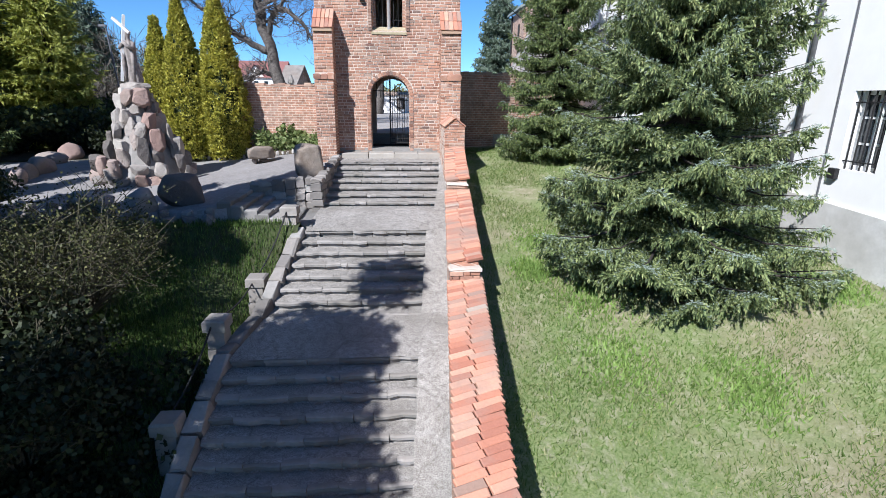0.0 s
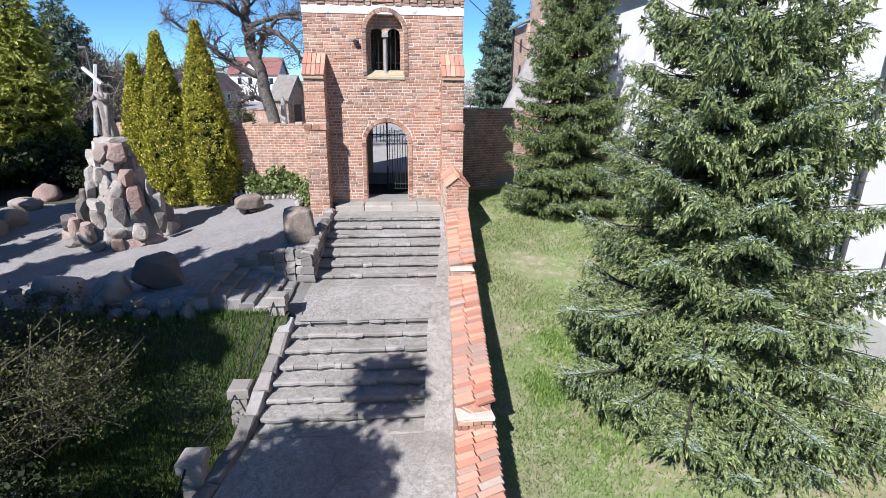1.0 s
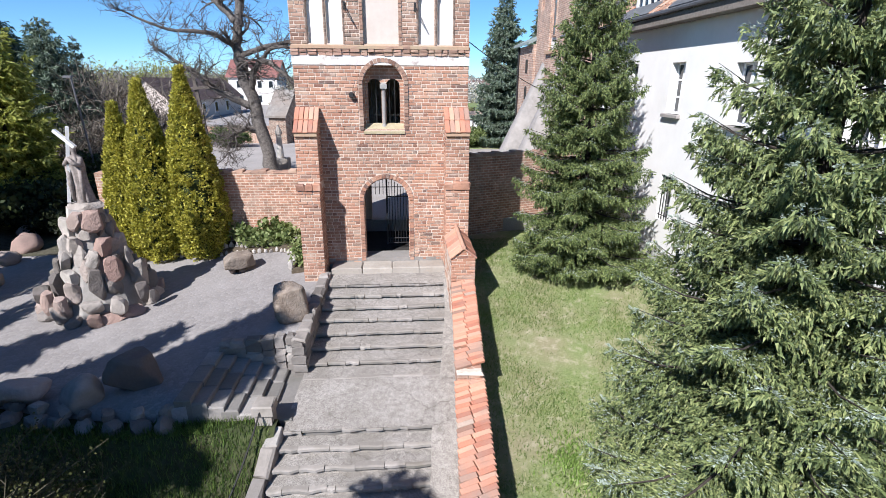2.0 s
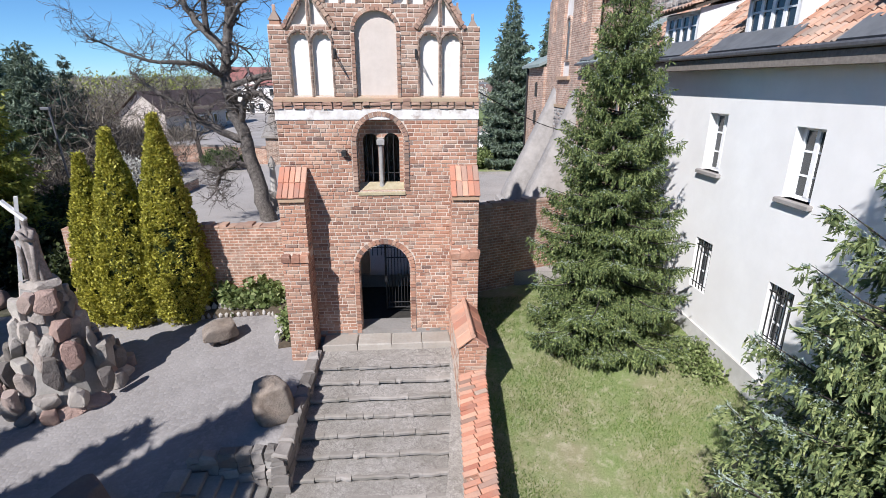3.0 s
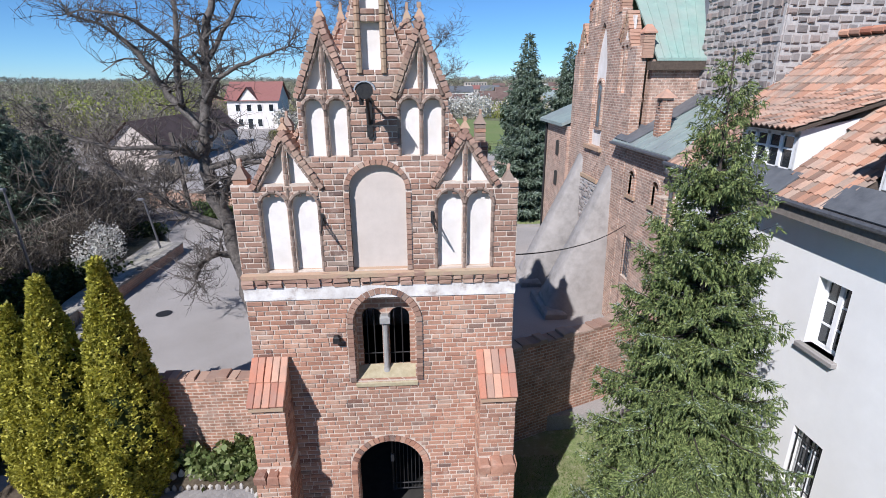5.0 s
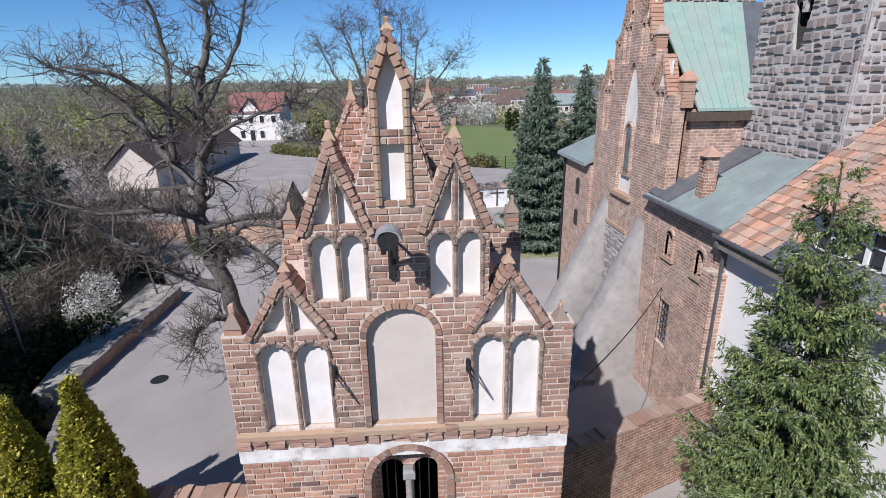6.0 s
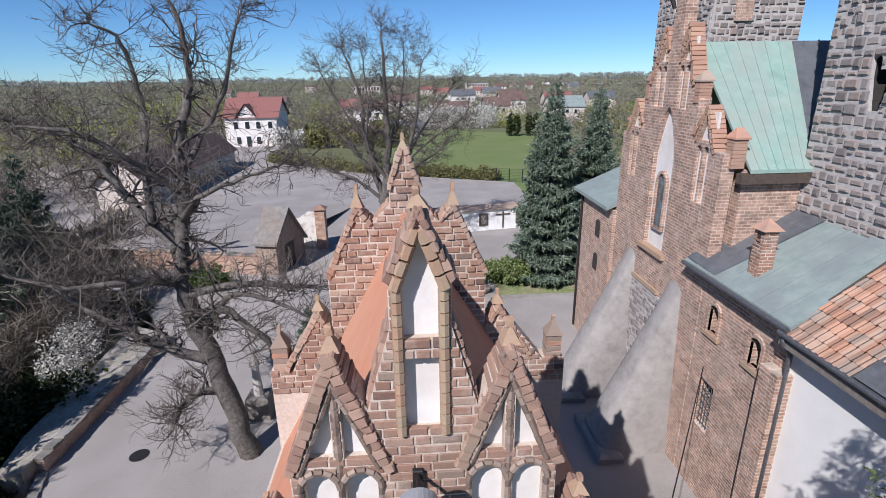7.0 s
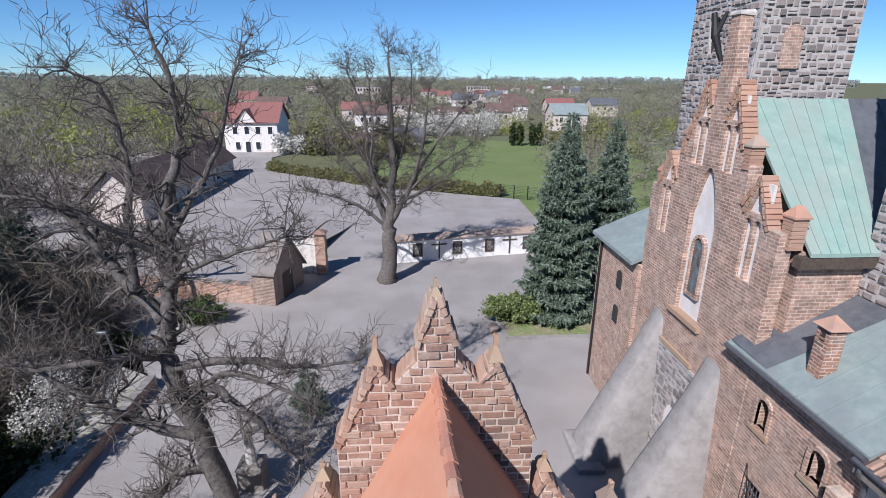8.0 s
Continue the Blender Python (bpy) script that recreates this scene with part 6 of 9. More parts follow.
    part("gutter", Geo().tube([(a[0] - 0.05, 5.7, 7.52), (a[0] - 0.05, CY0 + 0.75, 7.52)], 0.06, 8), M_zinc, church)
    for y0, y1, z0, z1 in ((8.6, 9.05, 5.75, 6.65), (6.75, 7.2, 5.75, 6.6)):
        part("window_sill", Geo().box(FX - 0.06, FX + 0.2, y0 - 0.15, y1 + 0.15, z0 - 0.12, z0), M_coping, church)
        ring = Geo().prism(arch(y0 - 0.1, y1 + 0.1, z0, z1 - 0.2, z1 + 0.1, 8), "x", FX - 0.03, FX + 0.1, [arch(y0, y1, z0 + 0.01, z1 - 0.2, z1, 8)])
        part("window_ring", ring, M_brickchurch, church)
    w = Geo()
    for i in range(5):
        w.tube([(FX + 0.12, 8.3 + 0.14 * (i + 0.5), 2.6), (FX + 0.12, 8.3 + 0.14 * (i + 0.5), 4.2)], 0.018, 6)
    for i in range(7):
        w.tube([(FX + 0.12, 8.3, 2.7 + 0.23 * i), (FX + 0.12, 9.0, 2.7 + 0.23 * i)], 0.014, 6)
    part("window_grille", w, M_zinc, church, "iron lattice over the aisle window")
    # corner buttress by the house
    part("corner_pier", Geo().box(FX - 0.3, FX + 0.3, 5.75, 6.35, 0.2, 6.3), M_brickchurch, church)
    # sacristy with low copper roof
    part("sacristy_wall", Geo().box(FX - 0.15, 13, CY1, 20.4, 0.3, 7.6), M_brickchurch, church)
    g = Geo().add([(FX - 0.45, CY1 + 0.02, 7.75), (FX - 0.45, 20.7, 7.75), (13, 20.7, 9.8), (13, CY1 + 0.02, 9.8), (FX - 0.45, CY1 + 0.02, 7.6), (FX - 0.45, 20.7, 7.6), (13, 20.7, 9.6), (13, CY1 + 0.02, 9.6)], [(0, 1, 2, 3), (7, 6, 5, 4), (0, 4, 5, 1), (1, 5, 6, 2), (2, 6, 7, 3), (3, 7, 4, 0)])
    part("sacristy_roof", g, M_leanto, church, "low green sheet roof")
    part("downpipe", Geo().tube([(FX - 0.22, 20.0, 0.4), (FX - 0.22, 20.0, 7.6)], 0.06, 8), M_iron, church)
    # near-black panels: shade of the recesses put into the colour
    for z in (5.0, 6.6):
        part("blind_arch", Geo().prism(arch(17.6, 18.05, z - 0.6, z, z + 0.2, 8), "x", FX - 0.2, FX - 0.12), M_dark, church)


church_body()


def chimney():
    t = thing("chimney", "small square brick chimney with a tile hood", "chimney", (9.1, 8.0, 8.0))
    r = random.Random(4)
    x0, x1, y0, y1 = 8.92, 9.32, 7.8, 8.2
    part("core", Geo().box(x0 + 0.012, x1 - 0.012, y0 + 0.012, y1 - 0.012, 7.7, 9.2), M_mortar, t)
    for face, d, ax, lo, hi in ((x0, 0.03, "x", y0, y1), (y0, 0.03, "y", x0, x1), (y1, -0.03, "y", x0, x1), (x1, -0.03, "x", y0, y1)):
        brickwork("brick", lay_bricks([[(lo, 7.7), (hi, 7.7), (hi, 9.2), (lo, 9.2)]], 7.7, 9.18, r, long=0.24, short=0.11, height=0.07), face, d, ax, t, r, want=lambda u, z: True, limit=80)
    # near-black patch in place of the vent's shaded hole
    part("vent", Geo().box(x0 - 0.004, x0 + 0.02, 7.93, 8.07, 8.85, 9.1), M_dark, t)
    e = 0.08
    g = Geo().add([(x0 - e, y0 - e, 9.2), (x1 + e, y0 - e, 9.2), (x1 + e, y1 + e, 9.2), (x0 - e, y1 + e, 9.2), (x0 + 0.2, y0 + 0.2, 9.5)], [(0, 1, 4), (1, 2, 4), (2, 3, 4), (3, 0, 4), (3, 2, 1, 0)])
    part("hood", g, M_tile, t, "pyramid hood of red tile")


chimney()


def sloping_buttress(y0, y1, xf, ztop, yf0, yf1):
    """A cement-rendered raking buttress: wall end y0..y1 at ztop, foot at xf between yf0..yf1."""
    b = thing("raking_buttress", "smooth grey rendered buttress leaning on the church", "buttress", (xf, y0, 0.3), group="raking buttresses")
    g = Geo()
    n, k = 16, 9
    for i in range(n + 1):
        t = i / n
        x = lerp(FX + 0.02, xf, t)
        z = lerp(ztop, 1.0, t ** 0.95)
        c = lerp((y0 + y1) / 2, (yf0 + yf1) / 2, t)
        top, foot = lerp(0.42, 0.62, t), lerp((y1 - y0) / 2 + 0.1, (yf1 - yf0) / 2 + 0.2, t)
        zz_ = z + 0.07 * noise.noise(Vector((x * 1.1, y0, 0))) + 0.03 * noise.noise(Vector((x * 3.5, y0, 4)))
        row = [(c - foot, 0.1), (c - lerp(top, foot, 0.55), zz_ * 0.45), (c - top, zz_ - 0.22), (c - top * 0.75, zz_ - 0.06), (c, zz_ + 0.03), (c + top * 0.75, zz_ - 0.06), (c + top, zz_ - 0.22), (c + lerp(top, foot, 0.55), zz_ * 0.45), (c + foot, 0.1)]
        g.v += [(x, a, b_) for a, b_ in row]
    g.f = [(i * k + q, i * k + q + 1, (i + 1) * k + q + 1, (i + 1) * k + q) for i in range(n) for q in range(k - 1)]
    g.f.append(tuple(n * k + q for q in range(k)))
    part("body", g, M_render, b, smooth=True)
    part("foot", Geo().chamfer(xf - 0.25, xf + 0.7, yf0 - 0.3, yf1 + 0.3, 0.1, 0.62, 0.12, jit=0.04, rng=random.Random(int(y0))), M_render, b, "stained rendered foot")


sloping_buttress(13.8, 15.4, 6.1, 6.6, 13.6, 15.3)
sloping_buttress(10.3, 11.9, 6.3, 6.5, 10.1, 12.1)


def granite_tower(name, x0, x1, y0, y1, z0, z1, seed, slots):
    t = thing(name, "grey granite ashlar church tower with slit openings", "tower", ((x0 + x1) / 2, (y0 + y1) / 2, z0), group="church towers")
    holes_w = [[(y - 0.12, z), (y + 0.14, z), (y + 0.3, z + 0.8), (y + 0.33, z + 1.2), (y + 0.2, z + 1.32), (y + 0.08, z + 1.2), (y + 0.05, z + 0.95), (y - 0.05, z + 0.95), (y - 0.08, z + 1.2), (y - 0.2, z + 1.32), (y - 0.33, z + 1.2), (y - 0.25, z + 0.6)] for y, z in slots.get("west", [])]
    holes_s = [arch(x - 0.35, x + 0.35, z, z + 1.0, z + 1.3, 8) for x, z in slots.get("south", [])]
    W = [(y0, z0), (y1, z0), (y1, z1), (y0, z1)]
    S = [(x0, z0), (x1, z0), (x1, z1), (x0, z1)]
    part("core", Geo().prism(W, "x", x0 + 0.04, x0 + 0.14, holes_w), M_gmortar, t)
    part("core", Geo().prism(S, "y", y0 + 0.04, y0 + 0.14, holes_s), M_gmortar, t)
    # near-black lining puts the slits' deep shade into the reveal colour
    part("backing", Geo().prism([(y0 + 0.15, z0), (y1 - 0.1, z0), (y1 - 0.1, z1), (y0 + 0.15, z1)], "x", x0 + 0.14, x0 + 0.85, holes_w), M_dark, t)
    part("core", Geo().box(x1 - 0.8, x1 - 0.04, y0 + 0.15, y1, z0, z1), M_gmortar, t)
    part("core", Geo().box(x0 + 0.1, x1 - 0.8, y1 - 0.09, y1 - 0.04, z0, z1), M_gmortar, t)
    part("inner", Geo().box(x0 + 0.9, x1 - 0.9, y0 + 0.9, y1 - 0.9, z0, z1 + 0.3), M_dark, t)
    r = random.Random(seed)
    for loops, face, d, ax in (([W] + holes_w, x0, 0.08, "x"), ([S] + holes_s, y0, 0.08, "y")):
        st = lay_rubble(loops, z0, z1, r)
        brickwork("stone_block", st, face, d, ax, t, r, M_granite, M_granite_i, want=lambda u, z: z < 17, limit=150, rough=0.03)


granite_tower("church_tower", 11.4, 15.0, 16.0, 20.4, 9.0, 27.0, 70, {"south": [], "west": [(18.8, 15.5)]})
granite_tower("church_tower", 11.0, 15.0, 5.6, 9.6, 8.0, 27.0, 71, {"west": [(7.85, 12.1)], "south": []})
part("blind_arch", Geo().prism(arch(12.3, 12.95, 14.9, 16.0, 16.3, 10), "y", 15.93, 16.02), M_brickchurch, bpy.data.objects["church_tower"], "bricked-up round arch")

# ---------------------------------------------------------------- trees
def leaves_mesh(name, P, D, L, W, mat, parent, rng, label="", cross=True, kind="", tri=False):
    """Small pointed sprays at the points P, along the directions D."""
    n = len(P)
    U = rng.normal(size=(n, 3))
    U = np.cross(D, U)
    U /= np.linalg.norm(U, axis=1)[:, None] + 1e-9
    L, W = np.asarray(L).reshape(-1, 1), np.asarray(W).reshape(-1, 1)
    vs, fs = [], []
    sets = [U]
    if cross:
        V = np.cross(D, U)
        sets.append(V / (np.linalg.norm(V, axis=1)[:, None] + 1e-9))
    for S in sets:
        o = sum(len(v) for v in vs)
        q = np.stack([P, P + D * L * 0.45 + S * W, P + D * L, P + D * L * 0.45 - S * W], 1).reshape(-1, 3)
        vs.append(q)
        fs.append(np.arange(4 * n).reshape(-1, 4) + o)
    if tri:
        vs = [np.stack([P - U * W, P + U * W, P + D * L], 1).reshape(-1, 3)]
        fs = [np.arange(3 * n).reshape(-1, 3)]
    V, F = np.concatenate(vs), np.concatenate(fs)
    base = np.array(BASE[parent.name])
    me = bpy.data.meshes.new(name)
    me.from_pydata((V - base).tolist(), [], F.tolist())
    me.materials.append(mat)
    me.update()
    ob = new(name, me)
    ob.parent = parent
    BASE[ob.name] = BASE[parent.name]
    return tagged(ob, label, kind=kind)


def unit(a):
    return a / (np.linalg.norm(a, axis=1)[:, None] + 1e-9)


def spruce(x, y, z, h, r, seed, mat, label, twigs=26000, tl=0.24, lean=(0, 0), bottom=0.25, droop=0.35, group="spruces", shape=0.95, shoots=0.0, hangy=1.0, thin=0.2, dense=24, wide=0.34):
    """A spruce: limbs all round the stem, each with a comb of side branchlets that carry hanging twigs."""
    rng = np.random.default_rng(seed)
    t = thing("spruce_tree", label, "tree", (x, y, z), group=group)
    top = np.array([x + lean[0], y + lean[1], z + h])
    base = np.array([x, y, z])
    part("trunk", Geo().tube([tuple(base - np.array([0, 0, 0.3])), tuple(base * 0.5 + top * 0.5), tuple(top)], [0.016 * h + 0.03, 0.008 * h, 0.01], 8), M_firbark, t, smooth=True)
    nb = int(h * dense)
    u = np.sort(rng.uniform(0.01, 1.0, nb))
    hz = bottom + (h - bottom) * (1 - u ** 0.92)
    # limbs stand in loose tiers
    tier = 0.42
    hz = np.clip(np.where(hz < h - 1.5, 0.55 * np.round(hz / tier) * tier + 0.45 * hz, hz), bottom, h)
    q = (hz - bottom) / (h - bottom)
    blen = r * (0.04 + 0.96 * (1 - q) ** shape) * np.minimum(1, 0.78 + q * 4.0) * rng.uniform(0.6, 1.06, nb)
    ang = rng.uniform(0, 2 * np.pi, nb)
    limbs = Geo()
    w = blen ** 1.3 + 0.1
    cnt = np.maximum(10, (twigs * w / w.sum()).astype(int))
    Ps, Ds, Ls, Sp, Sd = [], [], [], [], []
    Z = np.array([0, 0, 1.0])
    for k in range(nb):
        n = cnt[k]
        out = np.array([np.cos(ang[k]), np.sin(ang[k]), 0])
        sid = np.array([-np.sin(ang[k]), np.cos(ang[k]), 0])
        b0 = base + (top - base) * (hz[k] / h)
        rise = (0.3 if q[k] > 0.8 else -droop * rng.uniform(0.3, 1.2))
        curve = lambda a: b0 + np.outer(a * blen[k], out) + np.outer(blen[k] * (rise * a + 0.3 * a ** 3), Z)
        if blen[k] > 0.4:
            c = curve(np.array([0, 0.35, 0.7, 1.0]))
            limbs.tube([tuple(p) for p in c], [0.014 * blen[k] + 0.006, 0.01 * blen[k] + 0.003, 0.006 * blen[k], 0.003], 4, cap=False)
        # branchlets left and right of the limb
        m = max(4, int(blen[k] / 0.085))
        s0 = np.clip((np.arange(m) + rng.uniform(-0.3, 0.3, m) + 1) / m, 0.08, 1.0)
        side = np.where(np.arange(m) % 2 == 0, 1.0, -1.0)
        bl = (wide * blen[k] * (1.04 - s0) ** 0.75 + 0.1) * rng.uniform(0.6, 1.15, m)
        j = rng.integers(0, m, n)
        j = np.where(rng.uniform(0, 1, n) < 0.18, np.minimum(m - 1, (rng.uniform(0.45, 1, n) * m).astype(int)), j)
        v = rng.uniform(0.0, 1.0, n) ** 0.8
        fan = out * 0.75 + np.outer(side[j], sid) * 0.75
        P = curve(s0[j]) + fan * (v * bl[j])[:, None] - np.outer(0.42 * v * v * bl[j] * hangy, Z)
        drop = rng.uniform(0, 1, n) ** 1.7 * (0.05 + 0.15 * min(1.0, blen[k])) * hangy
        P = P - np.outer(drop, Z) + rng.normal(0, 0.012, (n, 3))
        hang = (rng.uniform(0, 1, n) < 0.58)[:, None]
        Dh = fan * rng.uniform(0.0, 0.35, n)[:, None] - Z * hangy + rng.normal(0, 0.2, (n, 3))
        Do = fan * rng.uniform(0.4, 1.0, n)[:, None] + np.outer(rng.uniform(-0.5, 0.3, n), Z) + rng.normal(0, 0.35, (n, 3))
        Ps.append(P), Ds.append(np.where(hang, Dh, Do)), Ls.append(rng.uniform(0.6, 1.3, n) * tl * (0.6 + 0.4 * min(1, blen[k])))
        if shoots:
            m2 = int(n * shoots)
            jj = rng.integers(0, m, m2)
            vv = rng.uniform(0.35, 1.05, m2)
            f2 = out * 0.75 + np.outer(side[jj], sid) * 0.75
            Sp.append(curve(s0[jj]) + f2 * (vv * bl[jj])[:, None] - np.outer(0.42 * vv * vv * bl[jj] * hangy - 0.015, Z) + rng.normal(0, 0.015, (m2, 3)))
            Sd.append(f2 + rng.normal(0, 0.5, (m2, 3)) + np.outer(rng.uniform(0.0, 0.5, m2), Z))
    part("branchwork", limbs, M_firbark, t)
    P, D, L = np.concatenate(Ps), unit(np.concatenate(Ds)), np.concatenate(Ls)
    leaves_mesh("crown", P, D, L, L * thin, mat, t, rng, tri=True)
    if shoots:
        P, D = np.concatenate(Sp), unit(np.concatenate(Sd))
        L = rng.uniform(0.5, 1.0, len(P)) * tl * 0.75
        leaves_mesh("young_growth", P, D, L, L * thin * 1.1, M_shoot, t, rng, "pale silvery young shoots", kind="stuff", tri=True)
    return t


def tufts(P, D, L, k, rng):
    """Every shoot becomes k short needle sprays splayed along it."""
    a = (np.arange(k) + 0.2) / k * 0.72
    Q = (P[:, None] + D[:, None] * (a[None, :, None] * L[:, None, None])).reshape(-1, 3)
    E = unit(np.repeat(D, k, 0) + rng.normal(0, 0.26, (len(P) * k, 3)))
    return Q, E, np.repeat(L, k) * (0.42 if k > 4 else 0.5) * rng.uniform(0.75, 1.25, len(P) * k)


def conifer(x, y, z, h, r, seed, mat, label, finger=0.2, lean=(0, 0), bottom=0.2, shape=0.8, tier=0.4, per=8, step=0.026, tips=0.2, hang=1.0, tip_mat=None, width=0.13, sprays=6, group="spruces"):
    """A spruce in whorls: limbs with flat side branchlets, curtains of hanging fingers below, short pale shoots on top."""
    rng = np.random.default_rng(seed)
    t = thing("spruce_tree", label, "tree", (x, y, z), group=group)
    base, top = np.array([x, y, z]), np.array([x + lean[0], y + lean[1], z + h])
    Z = np.array([0, 0, 1.0])
    part("trunk", Geo().tube([tuple(base - 0.3 * Z), tuple(base * 0.5 + top * 0.5), tuple(top)], [0.016 * h + 0.03, 0.008 * h, 0.01], 8), M_firbark, t, smooth=True)
    limbs = Geo()
    Ps, Ds, Ls, Tp, Td, Tl = [], [], [], [], [], []
    hz, turn = bottom, 0.0
    while hz < h - 0.12:
        q = (hz - bottom) / (h - bottom)
        turn += 2.4
        n_l = max(4, int(round(per * (1 - 0.45 * q))))
        for k in range(n_l):
            ang = turn + 2 * np.pi * (k + rng.uniform(-0.3, 0.3)) / n_l
            L = r * (0.035 + 0.965 * (1 - q) ** shape) * min(1.0, 0.8 + q * 3) * rng.uniform(0.68, 1.1)
            out, sid = np.array([np.cos(ang), np.sin(ang), 0]), np.array([-np.sin(ang), np.cos(ang), 0])
            b0 = base + (top - base) * ((hz + rng.uniform(-0.2, 0.2)) / h)
            slope = max(-0.3 + 0.95 * q ** 1.4 + rng.uniform(-0.1, 0.1), 0.06 - 0.8 * hz / L)
            curve = lambda a: b0 + np.outer(a * L, out) + np.outer(L * (slope * a + 0.2 * a ** 3), Z)
            if L > 0.3:
                limbs.tube([tuple(p) for p in curve(np.array([0, 0.35, 0.7, 1.0]))], [0.013 * L + 0.006, 0.01 * L + 0.003, 0.006 * L, 0.003], 4, cap=False)
            m = max(3, int(L / 0.1))
            s0 = np.clip((np.arange(2 * m) // 2 + rng.uniform(0.2, 1.0, 2 * m)) / m, 0.1, 1.0)
            side = np.where(np.arange(2 * m) % 2 == 0, 1.0, -1.0)
            bl = np.minimum(0.95, 0.5 * L * (1.03 - s0) ** 0.8 + 0.09) * rng.uniform(0.55, 1.15, 2 * m)
            n = int((bl.sum() + L * 0.4) / step) + 6
            j = rng.choice(2 * m, n, p=bl / bl.sum())
            v = rng.uniform(0, 1, n) ** 0.85
            fan = out * 0.72 + np.outer(side[j], sid) * 0.7
            P = curve(s0[j]) + fan * (v * bl[j])[:, None] - np.outer((0.1 + 0.22 * v * v) * bl[j] * hang, Z) + rng.normal(0, 0.012, (n, 3))
            sz = finger * (0.55 + 0.45 * min(1.0, L))
            down = fan * rng.uniform(0.1, 0.55, n)[:, None] - Z * hang * rng.uniform(0.7, 1.2, n)[:, None] + rng.normal(0, 0.16, (n, 3))
            flat = fan * rng.uniform(0.7, 1.2, n)[:, None] + np.outer(rng.uniform(-0.35, 0.2, n), Z) + rng.normal(0, 0.25, (n, 3))
            low = (rng.uniform(0, 1, n) < 0.6)[:, None]
            Ps.append(P), Ds.append(np.where(low, down, flat)), Ls.append(sz * rng.uniform(0.55, 1.35, n))
            if tips:
                n2 = int(n * tips)
                j = rng.integers(0, 2 * m, n2)
                v = rng.uniform(0.1, 1.0, n2)
                keep = rng.uniform(0, 1, n2) < s0[j] ** 1.5
                fan = out * 0.72 + np.outer(side[j], sid) * 0.7
                Tp.append((curve(s0[j]) + fan * (v * bl[j])[:, None] - np.outer((0.1 + 0.22 * v * v) * bl[j] * hang - 0.03, Z) + rng.normal(0, 0.01, (n2, 3)))[keep])
                Td.append((fan + np.outer(rng.uniform(0.0, 0.7, n2), Z) + rng.normal(0, 0.3, (n2, 3)))[keep])
                Tl.append((finger * 0.42 * rng.uniform(0.6, 1.2, n2))[keep])
        hz += tier * (1 - 0.45 * q) * rng.uniform(0.8, 1.2)
    # leading shoot
    n = 40
    Ps.append(top - np.outer(rng.uniform(0, 0.5, n), Z)), Ds.append(rng.normal(0, 0.5, (n, 3)) + Z * 0.8), Ls.append(np.full(n, finger * 0.5))
    part("branchwork", limbs, M_firbark, t)
    P, D, L = np.concatenate(Ps), unit(np.concatenate(Ds)), np.concatenate(Ls)
    P, D, L = tufts(P, D, L, sprays, rng)
    leaves_mesh("crown", P, D, L, L * width, mat, t, rng, tri=True)
    if tips:
        P, D, L = tufts(np.concatenate(Tp), unit(np.concatenate(Td)), np.concatenate(Tl), 5, rng)
        leaves_mesh("young_growth", P, D, L, L * width * 1.2, tip_mat or M_shoot, t, rng, "pale silvery young shoots", kind="stuff", tri=True)
    return t


conifer(6.2, -0.6, -0.35, 10.6, 2.5, 1, M_deepfir, "tall green spruce on the lawn beside the white house", 0.15, (0.1, 0.8), 0.25, 0.8, 0.4, 9, 0.0265, 0.25, sprays=5, width=0.22)
conifer(5.75, -9.9, -1.75, 11.6, 2.95, 2, M_spruce, "dense spruce with pale shoots at the foot of the lawn", 0.15, (0.0, 0.2), 0.2, 0.97, 0.42, 10, 0.0255, 0.5, sprays=5, width=0.22)
conifer(8.8, 27.0, 0.3, 12.4, 3.0, 3, M_bluefir, "blue-grey spruce behind the church", 0.36, (0, 0), 0.3, 0.9, 0.5, 9, 0.1, 0.6, 0.4, M_bluetip, 0.24, 4)
conifer(12.3, 29.0, 0.3, 12.0, 2.8, 4, M_bluefir, "blue-grey spruce behind the church", 0.36, (0, 0), 0.3, 0.9, 0.5, 9, 0.1, 0.6, 0.4, M_bluetip, 0.24, 4)
spruce(-4.9, 17.4, 0.3, 2.9, 1.0, 5, M_bluefir, "small young spruce at the courtyard's edge", 11000, 0.13, group="", hangy=0.5)
for i, (x, y, h, r, needles, words) in enumerate((
        (-21.4, 19.5, 9.3, 3.2, M_bluefir, "blue-green spruce beyond the dark shrubs"),
        (-24.6, 21.0, 9.4, 3.0, M_bluefir, "blue-green spruce beyond the dark shrubs"),
        (-25.8, 18.6, 12.6, 3.0, M_darkfir, "tall blackish spruce beyond the dark shrubs"),
        (-17.5, 9.4, 8.2, 2.6, M_larch, "yellow-green larch behind the monument"),
        (-20.4, 8.6, 8.8, 3.0, M_larch, "yellow-green larch behind the monument"),
        # these last two stand out of view, kept for the shade they cast
        (-15.5, -2.5, 8.0, 2.6, M_deepfir, "unseen dark green conifer shading the forecourt side"),
        (-18.5, 3.0, 9.5, 3.0, M_deepfir, "unseen dark green conifer shading the forecourt side"))):
    loose = needles is M_larch
    conifer(x, y, -1.0, h + 0.6, r, 10 + i, needles, words, 0.4 if loose else 0.36, (0, 0), 0.5, 0.55 if loose else 0.75, 0.5, 9, 0.2 if loose else 0.1, 0.0, 0.25 if loose else 0.55, width=0.24, sprays=4, group="dark conifers")
